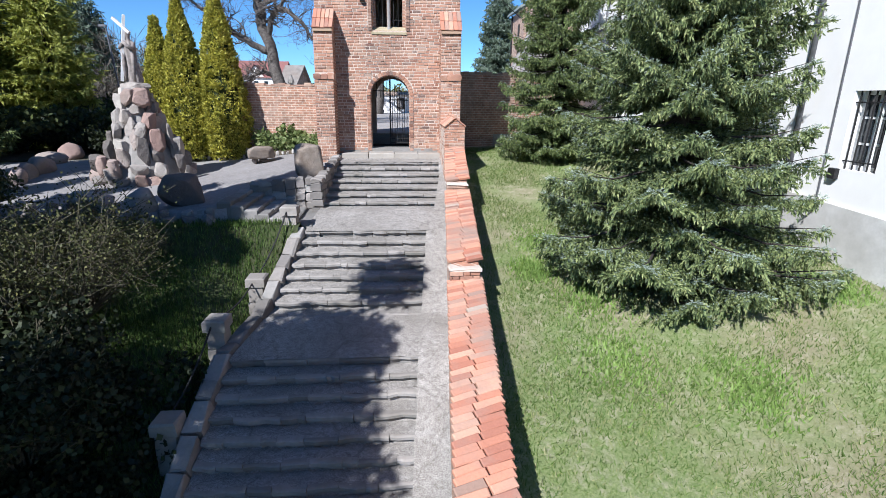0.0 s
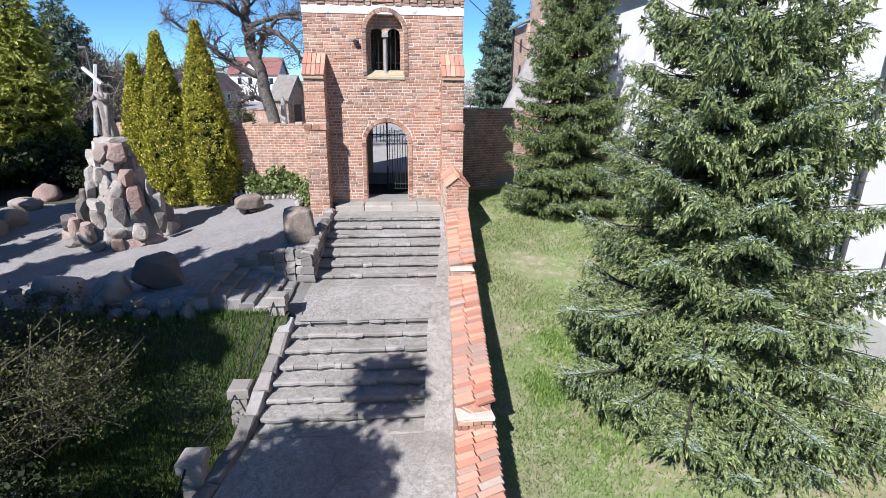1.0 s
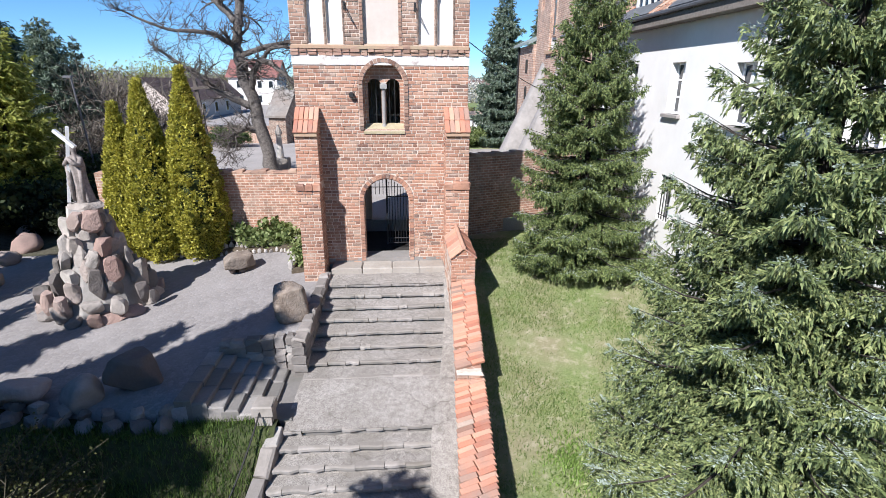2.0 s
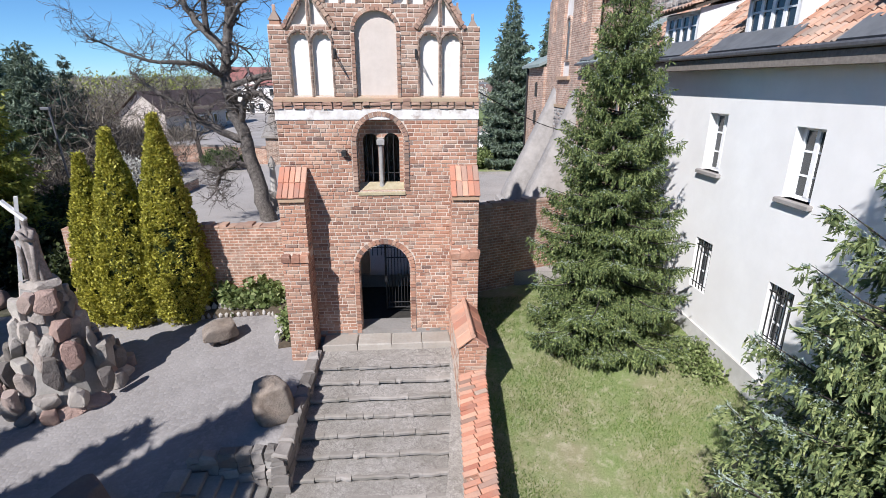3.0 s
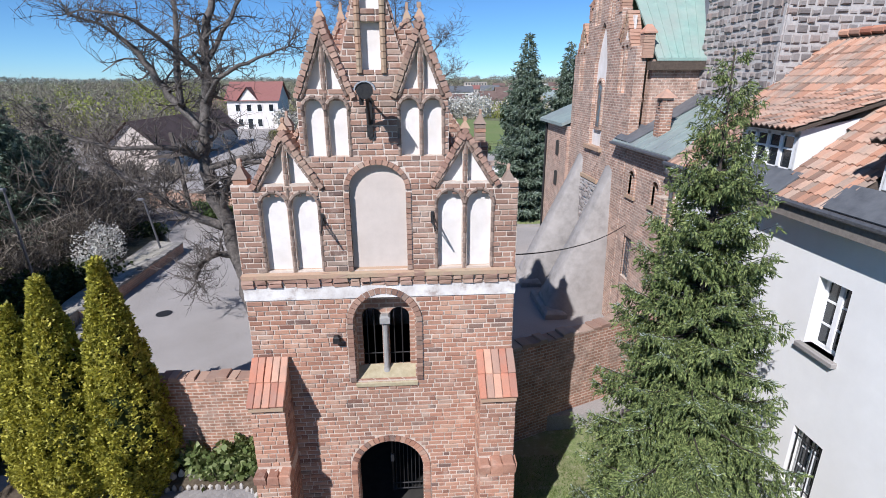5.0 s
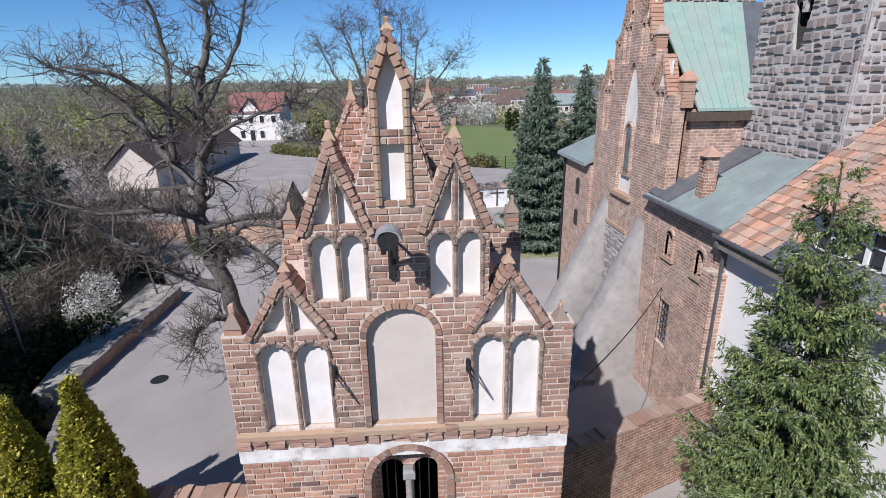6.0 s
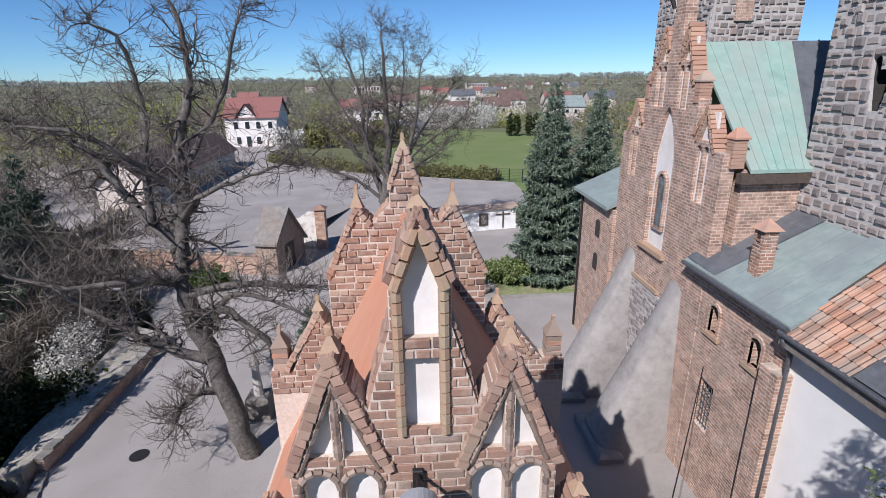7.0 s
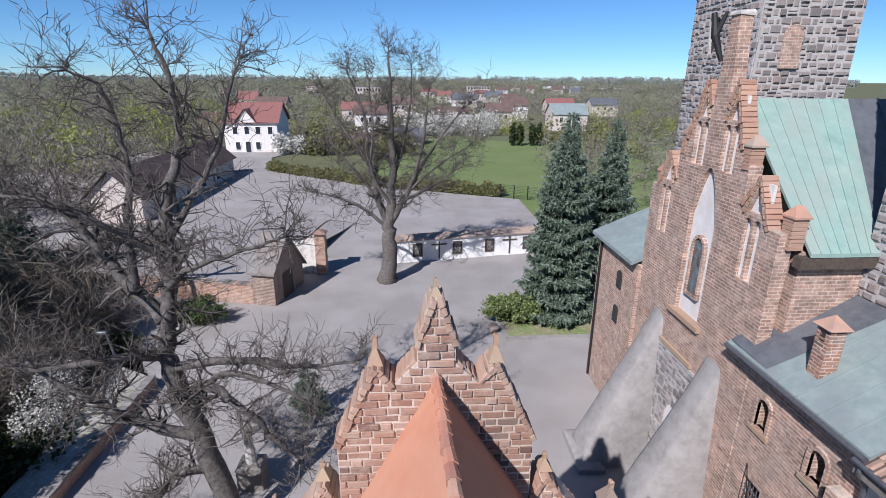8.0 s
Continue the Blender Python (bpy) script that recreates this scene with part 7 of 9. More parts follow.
for i, (x, y, h, r) in enumerate(((-26.5, 31.5, 9.3, 2.7), (-29.6, 31.8, 9.1, 2.7), (-23.6, 26.0, 7.0, 2.4))):
    spruce(x, y, -0.4, h, r, 16 + i, M_farfir, "dark dense conifer beyond the courtyard", 22000, 0.28, group="dark conifers", droop=0.1, hangy=0.6, dense=18, thin=0.16)
for i, (x, y, h, r, n, b) in enumerate(((-10.8, -10.4, 10.8, 2.3, 16000, 0.3), (-9.0, -10.2, 9.8, 1.9, 14000, 0.3), (-13.6, -9.8, 11.0, 2.6, 12000, 0.3), (-15.5, -8.0, 10.5, 2.6, 12000, 0.3), (-9.9, -12.8, 16.4, 1.9, 20000, 10.4), (-12.5, -14.5, 14.5, 3.2, 14000, 0.3), (-10.2, -19.6, 12.0, 3.2, 22000, 0.3), (-7.6, -17.6, 8.6, 2.8, 22000, 0.3))):
    spruce(x, y, -3.2 if y > -12 else -5.0, h, r, 20 + i, M_spruce, "conifer standing beside the foot of the stairs", n, 0.5, bottom=b, group="conifers by the stairs", dense=14, thin=0.26)


def leafy_tree(x, y, z, blobs, seed, label):
    """A young broad-leaved tree; blobs are (dx, dy, height, radius, leaves)."""
    rng = np.random.default_rng(seed)
    t = thing("leafy_tree", label, "tree", (x, y, z))
    g = Geo().tube([(x, y, z - 0.2), (x + 0.1, y, z + 4), (x, y + 0.1, z + 8)], [0.2, 0.14, 0.08], 8)
    Ps = []
    for dx, dy, h, r, n in blobs:
        g.tube([(x, y, z + h * 0.6), (x + dx * 0.6, y + dy * 0.6, z + h * 0.85), (x + dx, y + dy, z + h)], [0.07, 0.05, 0.02], 6)
        u = unit(rng.normal(size=(n, 3))) * (rng.uniform(0, 1, (n, 1)) ** 0.45) * r
        Ps.append(u + np.array([x + dx, y + dy, z + h]))
    part("trunk", g, M_bark, t, smooth=True)
    P = np.concatenate(Ps)
    D = unit(rng.normal(size=P.shape))
    L = rng.uniform(0.1, 0.24, len(P))
    leaves_mesh("crown", P, D, L, L * 0.4, M_darkleaf, t, rng, cross=False)


leafy_tree(-7.4, -19.0, -5.0, [(0.5, -0.4, 9.6, 1.5, 5200), (0.9, 0.9, 10.4, 1.3, 3800), (-0.4, 0.2, 11.2, 1.4, 3600), (2.0, 2.9, 11.3, 0.8, 1300), (1.3, -1.4, 9.0, 1.1, 2400), (0.2, -1.8, 8.0, 1.3, 3000), (-0.6, -0.8, 7.4, 1.5, 3000)], 4, "young leafy tree beside the foot of the stairs")


def thuja(x, y, z, h, r, seed):
    rng = np.random.default_rng(seed)
    t = thing("thuja", "tall narrow golden thuja by the brick wall", "shrub", (x, y, z), group="golden thujas")
    prof = lambda q: r * np.minimum(1, (q + 0.08) / 0.3) ** 0.4 * np.maximum(0.06, 1 - q ** 1.65) ** 0.88
    # added solid core: blocks see-through, its dark colour stands in for inner shade
    core = Geo()
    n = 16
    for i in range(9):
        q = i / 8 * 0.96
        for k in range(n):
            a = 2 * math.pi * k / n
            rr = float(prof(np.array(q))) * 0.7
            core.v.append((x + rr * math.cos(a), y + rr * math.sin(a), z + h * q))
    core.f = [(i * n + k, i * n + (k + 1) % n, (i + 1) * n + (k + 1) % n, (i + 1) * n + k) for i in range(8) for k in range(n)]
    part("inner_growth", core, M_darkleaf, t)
    # upright sprays in overlapping tufts with dark gaps between them
    C, K = 1000, 46
    q = rng.uniform(0.0, 1.0, C) ** 1.1
    a = rng.uniform(0, 2 * np.pi, C)
    rr = prof(q) * rng.uniform(0.8, 1.08, C)
    O = np.stack([np.cos(a), np.sin(a), np.full(C, 0.0)], 1)
    S = np.stack([-np.sin(a), np.cos(a), np.full(C, 0.0)], 1)
    B = np.stack([x + rr * np.cos(a), y + rr * np.sin(a), z + h * q], 1)
    size = rng.uniform(0.1, 0.2, C) * (0.65 + 0.35 * (1 - q))
    u, w, e = rng.normal(0, 1, (C, K, 1)), rng.uniform(-1.1, 1.3, (C, K, 1)), rng.normal(0, 0.35, (C, K, 1))
    sz = size[:, None, None]
    P = (B[:, None] + S[:, None] * u * sz * 0.42 + np.array([0, 0, 1.0]) * w * sz + O[:, None] * (e * 0.5 + 0.35 - 0.3 * w * w) * sz).reshape(-1, 3)
    D = unit((O[:, None] * 0.55 + S[:, None] * u * 0.45 + np.array([0, 0, 1.0]) * rng.uniform(0.2, 1.3, (C, K, 1))).reshape(-1, 3) + rng.normal(0, 0.55, (C * K, 3)))
    L = rng.uniform(0.05, 0.1, len(P))
    leaves_mesh("crown", P, D, L, L * 0.46, M_thuja, t, rng, tri=True)


thuja(-6.76, 2.7, -0.65, 6.4, 1.0, 1)
thuja(-8.2, 2.7, -0.7, 6.05, 1.0, 2)
thuja(-9.15, 2.8, -0.72, 5.3, 0.82, 3)


def bare_tree(name, label, limbs, seed, depth=4, group="", twig=1.0, thin=0.011, bushy=(4, 6), reach=1.0):
    """limbs: main stems as lists of (point, radius); crooked side branches and fine twigs grow from them."""
    r = random.Random(seed)
    t = thing(name, label, "tree", limbs[0][0][0], group=group)
    wood, fine = Geo(), Geo()

    def grow(p, d, length, rad, level):
        pts, rads = [p], [rad]
        n = 5 if level < depth else 4
        bend = Vector((r.gauss(0, 1), r.gauss(0, 1), r.gauss(0.3, 0.8))) * 0.24
        for i in range(n):
            d = (d + bend + Vector((r.gauss(0, 0.2), r.gauss(0, 0.2), r.gauss(0.03, 0.2)))).normalized()
            p = p + d * length / n
            pts.append(p)
            rads.append(rad * (1 - 0.6 * (i + 1) / n))
        (wood if rad > 0.03 else fine).tube(pts, rads, 5 if rad > 0.05 else 3, cap=False)
        if level >= depth:
            return
        for k in range(r.randint(*bushy)):
            i = r.randint(1, n)
            a = Vector((r.gauss(0, 1), r.gauss(0, 1), r.gauss(0.15, 0.8))).normalized()
            nd = (d * r.uniform(0.4, 0.9) + a * r.uniform(0.6, 1.0)).normalized()
            grow(pts[i], nd, length * r.uniform(0.45, 0.8), max(thin, rads[i] * r.uniform(0.5, 0.75)), level + 1)

    for limb in limbs:
        pts, rads = [Vector(p) for p, _ in limb], [q for _, q in limb]
        fp, fr = [], []
        for i in range(len(pts) - 1):
            a, b = pts[max(i - 1, 0)], pts[min(i + 2, len(pts) - 1)]
            for s in range(5):
                u = s / 5
                m0, m1 = (pts[i + 1] - a) * 0.5, (b - pts[i]) * 0.5
                h = (2 * u ** 3 - 3 * u * u + 1) * pts[i] + (u ** 3 - 2 * u * u + u) * m0 + (-2 * u ** 3 + 3 * u * u) * pts[i + 1] + (u ** 3 - u * u) * m1
                fp.append(h + Vector((r.gauss(0, 1), r.gauss(0, 1), r.gauss(0, 0.5))) * (0.1 * rads[i] + 0.02))
                fr.append(lerp(rads[i], rads[i + 1], u) * r.uniform(0.93, 1.08))
        fp.append(pts[-1]), fr.append(rads[-1])
        wood.tube(fp, fr, 10 if fr[0] > 0.2 else 7)
        for i in range(3, len(fp)):
            if fr[i] > 0.27:
                continue
            for _ in range(2 if r.random() < 0.6 * twig else 1):
                if r.random() > 0.9 * twig:
                    continue
                d = (fp[i] - fp[i - 1]).normalized()
                a = Vector((r.gauss(0, 1), r.gauss(0, 1), r.gauss(0.0, 0.7))).normalized()
                grow(fp[i], (d * 0.5 + a).normalized(), r.uniform(0.8, 2.0) * reach, max(0.016, fr[i] * 0.35), depth - 2)
        d = (fp[-1] - fp[-3]).normalized()
        for k in range(4):
            grow(fp[-1], (d + Vector((r.gauss(0, 0.5), r.gauss(0, 0.5), r.gauss(0, 0.4)))).normalized(), r.uniform(0.8, 1.7) * reach, max(0.016, fr[-1] * 0.8), depth - 2)
    part("trunk", wood, M_bark, t, smooth=True)
    part("twigwork", fine, M_twig, t, fix=False)
    return t


Y1 = 11.4
bare_tree("bare_tree", "big bare lime tree behind the brick wall", [
    [((-6.1, Y1, -0.1), 0.42), ((-6.35, Y1, 1.8), 0.33), ((-6.9, Y1, 4.6), 0.29), ((-7.3, Y1, 6.4), 0.27), ((-7.2, Y1, 8.0), 0.22), ((-6.9, Y1 + 0.1, 9.6), 0.18), ((-6.7, Y1, 11.1), 0.16), ((-6.2, Y1 + 0.2, 13.0), 0.1), ((-6.1, Y1, 14.3), 0.07), ((-6.4, Y1, 15.5), 0.03)],
    [((-7.25, Y1, 8.1), 0.19), ((-8.4, Y1 + 0.4, 9.25), 0.16), ((-9.35, Y1 + 0.5, 10.8), 0.11), ((-10.4, Y1 + 0.4, 11.7), 0.06), ((-11.2, Y1 + 0.2, 12.0), 0.03)],
    [((-8.0, Y1 + 0.2, 8.9), 0.13), ((-8.0, Y1 + 0.6, 10.9), 0.11), ((-8.0, Y1 + 1.0, 12.5), 0.08), ((-8.25, Y1 + 1.0, 14.1), 0.06), ((-8.9, Y1 + 0.8, 14.6), 0.03)],
    [((-7.2, Y1, 6.6), 0.14), ((-4.9, Y1 - 0.7, 7.15), 0.1), ((-3.4, Y1 - 1.0, 7.1), 0.07), ((-2.0, Y1 - 1.0, 7.2), 0.03)],
    [((-6.95, Y1, 4.7), 0.17), ((-6.2, Y1 - 0.6, 6.3), 0.15), ((-5.0, Y1 - 1.0, 5.75), 0.1), ((-4.45, Y1 - 1.0, 4.95), 0.07), ((-3.75, Y1 - 0.9, 4.0), 0.03)],
    [((-6.2, Y1 - 0.6, 6.3), 0.1), ((-5.4, Y1 - 0.9, 6.9), 0.08), ((-4.2, Y1 - 1.3, 6.8), 0.06), ((-3.0, Y1 - 1.5, 6.2), 0.03)],
    [((-7.0, Y1, 4.2), 0.2), ((-8.4, Y1 - 0.2, 4.9), 0.16), ((-9.2, Y1 - 0.3, 5.6), 0.12), ((-10.1, Y1 - 0.3, 6.2), 0.09), ((-11.2, Y1, 6.9), 0.04)],
    [((-6.6, Y1, 2.9), 0.16), ((-7.4, Y1 - 0.3, 3.1), 0.13), ((-8.0, Y1 - 0.4, 2.6), 0.1), ((-8.3, Y1 - 0.4, 2.0), 0.05)],
    [((-6.8, Y1, 10.4), 0.1), ((-5.5, Y1 + 0.3, 12.4), 0.07), ((-4.9, Y1 + 0.4, 14.0), 0.045), ((-4.5, Y1 + 0.3, 14.9), 0.025)],
    [((-6.9, Y1, 9.9), 0.11), ((-7.6, Y1 - 0.8, 10.9), 0.09), ((-8.6, Y1 - 1.4, 11.8), 0.06), ((-9.9, Y1 - 1.6, 12.0), 0.03)],
    [((-7.3, Y1, 6.9), 0.12), ((-8.2, Y1 - 1.0, 7.5), 0.1), ((-9.8, Y1 - 1.6, 7.6), 0.07), ((-11.6, Y1 - 1.8, 8.3), 0.03)],
    [((-7.0, Y1, 9.0), 0.1), ((-6.0, Y1 - 1.0, 9.9), 0.08), ((-4.6, Y1 - 1.4, 10.5), 0.05), ((-3.4, Y1 - 1.5, 10.9), 0.03)],
], 3, depth=4, twig=1.15, thin=0.009, bushy=(4, 5), reach=0.78)
bare_tree("bare_tree", "bare lime tree standing in the courtyard", [
    [((-2.3, 33.0, 0.1), 0.8), ((-2.1, 33.0, 1.6), 0.55), ((-1.95, 33.0, 3.6), 0.48), ((-1.9, 33.1, 5.2), 0.4), ((-1.6, 33.2, 8.0), 0.28), ((-1.6, 33.3, 11.2), 0.18), ((-1.7, 33.2, 16.0), 0.05)],
    [((-1.95, 33.0, 4.2), 0.3), ((-2.6, 33.2, 6.4), 0.22), ((-3.2, 33.3, 9.0), 0.16), ((-3.4, 33.2, 12.0), 0.1), ((-4.4, 33.2, 15.0), 0.04)],
    [((-1.9, 33.0, 4.6), 0.26), ((-0.6, 33.0, 7.0), 0.18), ((0.4, 32.9, 10.0), 0.12), ((0.9, 32.9, 13.6), 0.04)],
    [((-1.95, 33.0, 4.4), 0.16), ((-4.0, 32.6, 6.2), 0.11), ((-6.6, 32.2, 7.2), 0.05)],
    [((-0.6, 33.0, 7.0), 0.15), ((1.2, 33.2, 10.0), 0.1), ((3.2, 33.4, 12.6), 0.04)],
    [((-1.0, 33.0, 6.4), 0.13), ((1.0, 32.6, 7.4), 0.09), ((2.6, 32.4, 8.6), 0.04)],
    [((-2.6, 33.2, 6.4), 0.13), ((-4.2, 33.4, 8.4), 0.09), ((-5.6, 33.4, 10.2), 0.04)],
    [((-1.7, 33.2, 7.4), 0.14), ((-0.9, 33.8, 10.0), 0.1), ((-0.3, 34.0, 13.0), 0.06), ((-0.2, 34.0, 15.4), 0.03)],
    [((-1.8, 33.1, 6.0), 0.14), ((-3.0, 32.4, 8.6), 0.1), ((-2.8, 32.2, 11.6), 0.06), ((-3.0, 32.2, 14.6), 0.03)],
    [((-0.6, 33.0, 7.0), 0.1), ((1.4, 32.8, 8.8), 0.07), ((3.6, 32.8, 10.2), 0.03)],
    [((-3.2, 33.3, 9.0), 0.1), ((-5.0, 33.2, 11.6), 0.07), ((-6.0, 33.2, 13.6), 0.03)],
], 8, depth=4, twig=1.3, thin=0.012, bushy=(5, 6), reach=1.05)


def shrub(name, label, x, y, z, rx, ry, h, n, mat, seed, leaf=0.08, stems=40, group="", cat="shrub", wood=True):
    rng = np.random.default_rng(seed)
    r = random.Random(seed)
    t = thing(name, label, cat, (x, y, z), group=group)
    tips = []
    g = Geo()
    for k in range(stems):
        a, q = r.uniform(0, 2 * math.pi), r.uniform(0.2, 1) ** 0.6
        e = Vector((x + rx * q * math.cos(a), y + ry * q * math.sin(a), z + h * r.uniform(0.5, 1.05) * (1.05 - 0.55 * q * q)))
        s = Vector((x + 0.25 * rx * math.cos(a), y + 0.25 * ry * math.sin(a), z - 0.1))
        m = s.lerp(e, 0.5) + Vector((r.gauss(0, 0.12), r.gauss(0, 0.12), 0.15 * h))
        pts = [s, m, e]
        g.tube(pts, [0.018, 0.012, 0.005], 3, cap=False)
        tips.append(pts)
        for _ in range(3):
            b = m.lerp(e, r.random())
            c = b + Vector((r.gauss(0, 0.3 * rx * 0.6), r.gauss(0, 0.3 * ry * 0.6), r.uniform(0.0, 0.25 * h)))
            g.tube([b, c], [0.008, 0.004], 3, cap=False)
            tips.append([b, b.lerp(c, 0.5), c])
    if wood:
        part("brushwood", g, M_bushtwig, t)
    idx = rng.integers(0, len(tips), n)
    w = rng.uniform(0.15, 1.0, n)
    T = np.array([[tuple(p) for p in q] for q in tips])
    A = T[idx]
    P = np.where((w < 0.5)[:, None], A[:, 0] + (A[:, 1] - A[:, 0]) * (w * 2)[:, None], A[:, 1] + (A[:, 2] - A[:, 1]) * (w * 2 - 1)[:, None])
    P = P + rng.normal(0, 0.1, (n, 3))
    D = unit(rng.normal(0, 1, (n, 3)) + np.array([0, 0, 0.5]))
    L = rng.uniform(0.6, 1.4, n) * leaf
    leaves_mesh("foliage", P, D, L, L * 0.38, mat, t, rng, cross=False)
    return t


shrub("shrub", "big dark budding bush beside the stairs", -6.3, -9.6, -2.4, 2.3, 2.2, 2.5, 17000, M_bushleaf, 1, 0.05, 260)
# lower bush gets near-black leaves in place of deep shade
shrub("shrub", "big dark budding bush beside the stairs", -5.6, -12.2, -3.6, 1.9, 1.8, 2.3, 16000, M_nearblack, 2, 0.09, 140)
shrub("shrub", "dark bush by the forecourt edge", -10.2, -7.8, -1.2, 2.6, 1.7, 1.8, 9000, M_bushleaf, 3, 0.09, 80)
for i, (x, y, r_, h, mat) in enumerate(((-11.6, 5.0, 1.2, 1.9, M_darkleaf), (-13.6, 6.6, 1.5, 1.6, M_nearblack), (-16.0, 7.4, 1.7, 1.9, M_nearblack), (-14.6, 9.6, 1.6, 2.0, M_darkleaf), (-17.4, 12.4, 2.0, 2.8, M_juniper), (-18.6, 6.4, 1.8, 1.9, M_nearblack), (-15.6, 13.6, 1.4, 2.2, M_darkleaf))):
    shrub("shrub", "dense dark shrub under the conifers", x, y, -1.1, r_, r_ * 0.85, h, 5200, mat, 30 + i, 0.15, 46, group="dark shrubs")
shrub("shrub", "broad-leaved green plants in the bed by the wall", -4.6, 2.75, -0.55, 1.3, 0.4, 0.95, 2600, M_ivy, 4, 0.17, 30, cat="plants")
shrub("shrub", "trailing green plants by the buttress", -2.78, 1.0, -0.5, 0.35, 0.9, 0.9, 1800, M_ivy, 5, 0.12, 26, cat="plants")
shrub("shrub", "round clipped green bush in the courtyard", 5.9, 26.3, 0.3, 2.0, 1.3, 1.6, 12000, M_ivy, 6, 0.14, 60)
shrub("shrub", "small green shrub against the house", 8.1, -2.3, -0.6, 0.4, 0.6, 1.0, 1800, M_ivy, 7, 0.09, 20)

# ---------------------------------------------------------------- boulders and the monument
def rock_geo(x, y, z, sx, sy, sz, seed, sub=2, rot=0.0, cut=(0.5, 0.85), count=9, boxy=0.0):
    """A rough boulder: a lumpy ball cut by a few flat planes. z is its underside."""
    r = random.Random(seed)
    bm = bmesh.new()
    bmesh.ops.create_icosphere(bm, subdivisions=sub, radius=1.0)
    planes = [(Vector((r.gauss(0, 1), r.gauss(0, 1), r.gauss(0, 0.8))).normalized(), r.uniform(*cut)) for _ in range(count)]
    if boxy:
        planes += [(Vector(n_).normalized(), boxy) for n_ in ((1, 0, 0.1), (-1, 0.1, 0), (0, 1, 0.1), (0.1, -1, 0), (0.1, 0, 1))]
    off = Vector((r.uniform(-9, 9), r.uniform(-9, 9), r.uniform(-9, 9)))
    m = Matrix.Translation((x, y, z + sz * 0.85)) @ Matrix.Rotation(rot or r.uniform(0, 6.3), 4, "Z") @ Matrix.Diagonal((sx, sy, sz, 1))
    for v in bm.verts:
        p = v.co.copy()
        p *= 1 + 0.16 * noise.noise(p * 1.6 + off) + 0.06 * noise.noise(p * 4 + off)
        for n_, d in planes:
            e = p.dot(n_) - d
            if e > 0:
                p -= n_ * e * 0.95
        v.co = m @ p
    g = Geo()
    bm.verts.ensure_lookup_table()
    g.v = [tuple(v.co) for v in bm.verts]
    g.f = [tuple(v.index for v in f.verts) for f in bm.faces]
    bm.free()
    return g


def boulder(label, x, y, z, sx, sy, sz, seed, rot=0.0, group="", boxy=0.0, mat=None):
    single("boulder", rock_geo(x, y, z, sx, sy, sz, seed, 4 if boxy else 3, rot, boxy=boxy, cut=(0.62, 0.9) if boxy else (0.5, 0.85)), mat or M_rock, label, "boulder", at=(x, y, z), group=group, smooth=True)


M_tan = plain("tan_boulder", [(0.3, (0.15, 0.115, 0.09)), (0.5, (0.24, 0.19, 0.15)), (0.72, (0.34, 0.28, 0.23))], 5, 0.95, 0.9, big=(1.6, (0.22, 0.19, 0.16), 0.6), bscale=14, dist=0.04)
boulder("large tan boulder standing beside the steps", -2.42, -3.12, -0.66, 0.6, 0.42, 0.68, 5, 0.2, boxy=0.68, mat=M_tan)
boulder("dark hollowed boulder on the forecourt edge", -5.4, -5.35, -1.2, 0.66, 0.46, 0.6, 6, 0.1, boxy=0.75)
boulder("rounded boulder on the forecourt edge", -6.3, -5.75, -1.35, 0.5, 0.42, 0.45, 7, 0.1)
boulder("rounded boulder on the forecourt edge", -7.6, -5.6, -1.3, 0.55, 0.42, 0.42, 8, 0.6)
boulder("broad flat boulder resting on small stones", -4.95, 0.75, -0.5, 0.74, 0.6, 0.3, 9, 0.5, boxy=0.62, mat=M_tan)
for k, (dx, dy) in enumerate(((-0.2, -0.12), (0.15, -0.1), (0.0, 0.2))):
    boulder("small stone propping the flat boulder", -4.95 + dx, 0.75 + dy, apron_z(-4.95, 0.7) - 0.02, 0.15, 0.14, 0.12, 60 + k, group="propping stones")
for k, (x, y, s) in enumerate(((-14.2, 4.3, 0.62), (-12.9, 0.7, 0.6), (-13.9, 2.8, 0.55), (-12.8, -0.4, 0.5), (-12.5, -1.3, 0.5), (-15.3, 6.2, 0.5))):
    boulder("grey boulder by the dark shrubs", x, y, apron_z(x, min(y, 3.0)) - 0.14, s, s * 0.8, s * 0.75, 20 + k, group="boulders by the shrubs")


M_pale = per_piece("pale_stone", [(0.0, (0.3, 0.275, 0.25)), (0.6, (0.4, 0.375, 0.35)), (1.0, (0.5, 0.475, 0.445))], dirt=(0.3, 0.27, 0.22), dirt_amt=0.5, grain=14, bumps=0.7, dist=0.015)


def edge_wall():
    """Rough boulders holding the edge of the paved forecourt."""
    t = thing("edge_wall", "rubble edge of the paved forecourt", "wall", (-8, -5.8, -1.3), kind="structure")
    r = random.Random(15)
    line = [(-3.95, -6.3), (-5.2, -6.35), (-6.8, -6.05), (-9.0, -5.45), (-12.5, -5.35)]
    k = 900
    for (xa, ya), (xb, yb) in zip(line, line[1:]):
        n = max(2, int(math.hypot(xb - xa, yb - ya) / 0.5))
        for i in range(n):
            c = (i + 0.5) / n
            for z, out, sz in ((-1.26, 0.02, 0.23), (-1.6, 0.2, 0.34), (-2.0, 0.35, 0.4)):
                q = sz * r.uniform(0.8, 1.15)
                part("edge_stone", rock_geo(lerp(xa, xb, c) + r.uniform(-0.08, 0.08), lerp(ya, yb, c) - out, z, q, q * 0.8, q * r.uniform(0.65, 0.9), k, 2, boxy=r.uniform(0.6, 0.8)), M_rubble, t)
                k += 1


edge_wall()


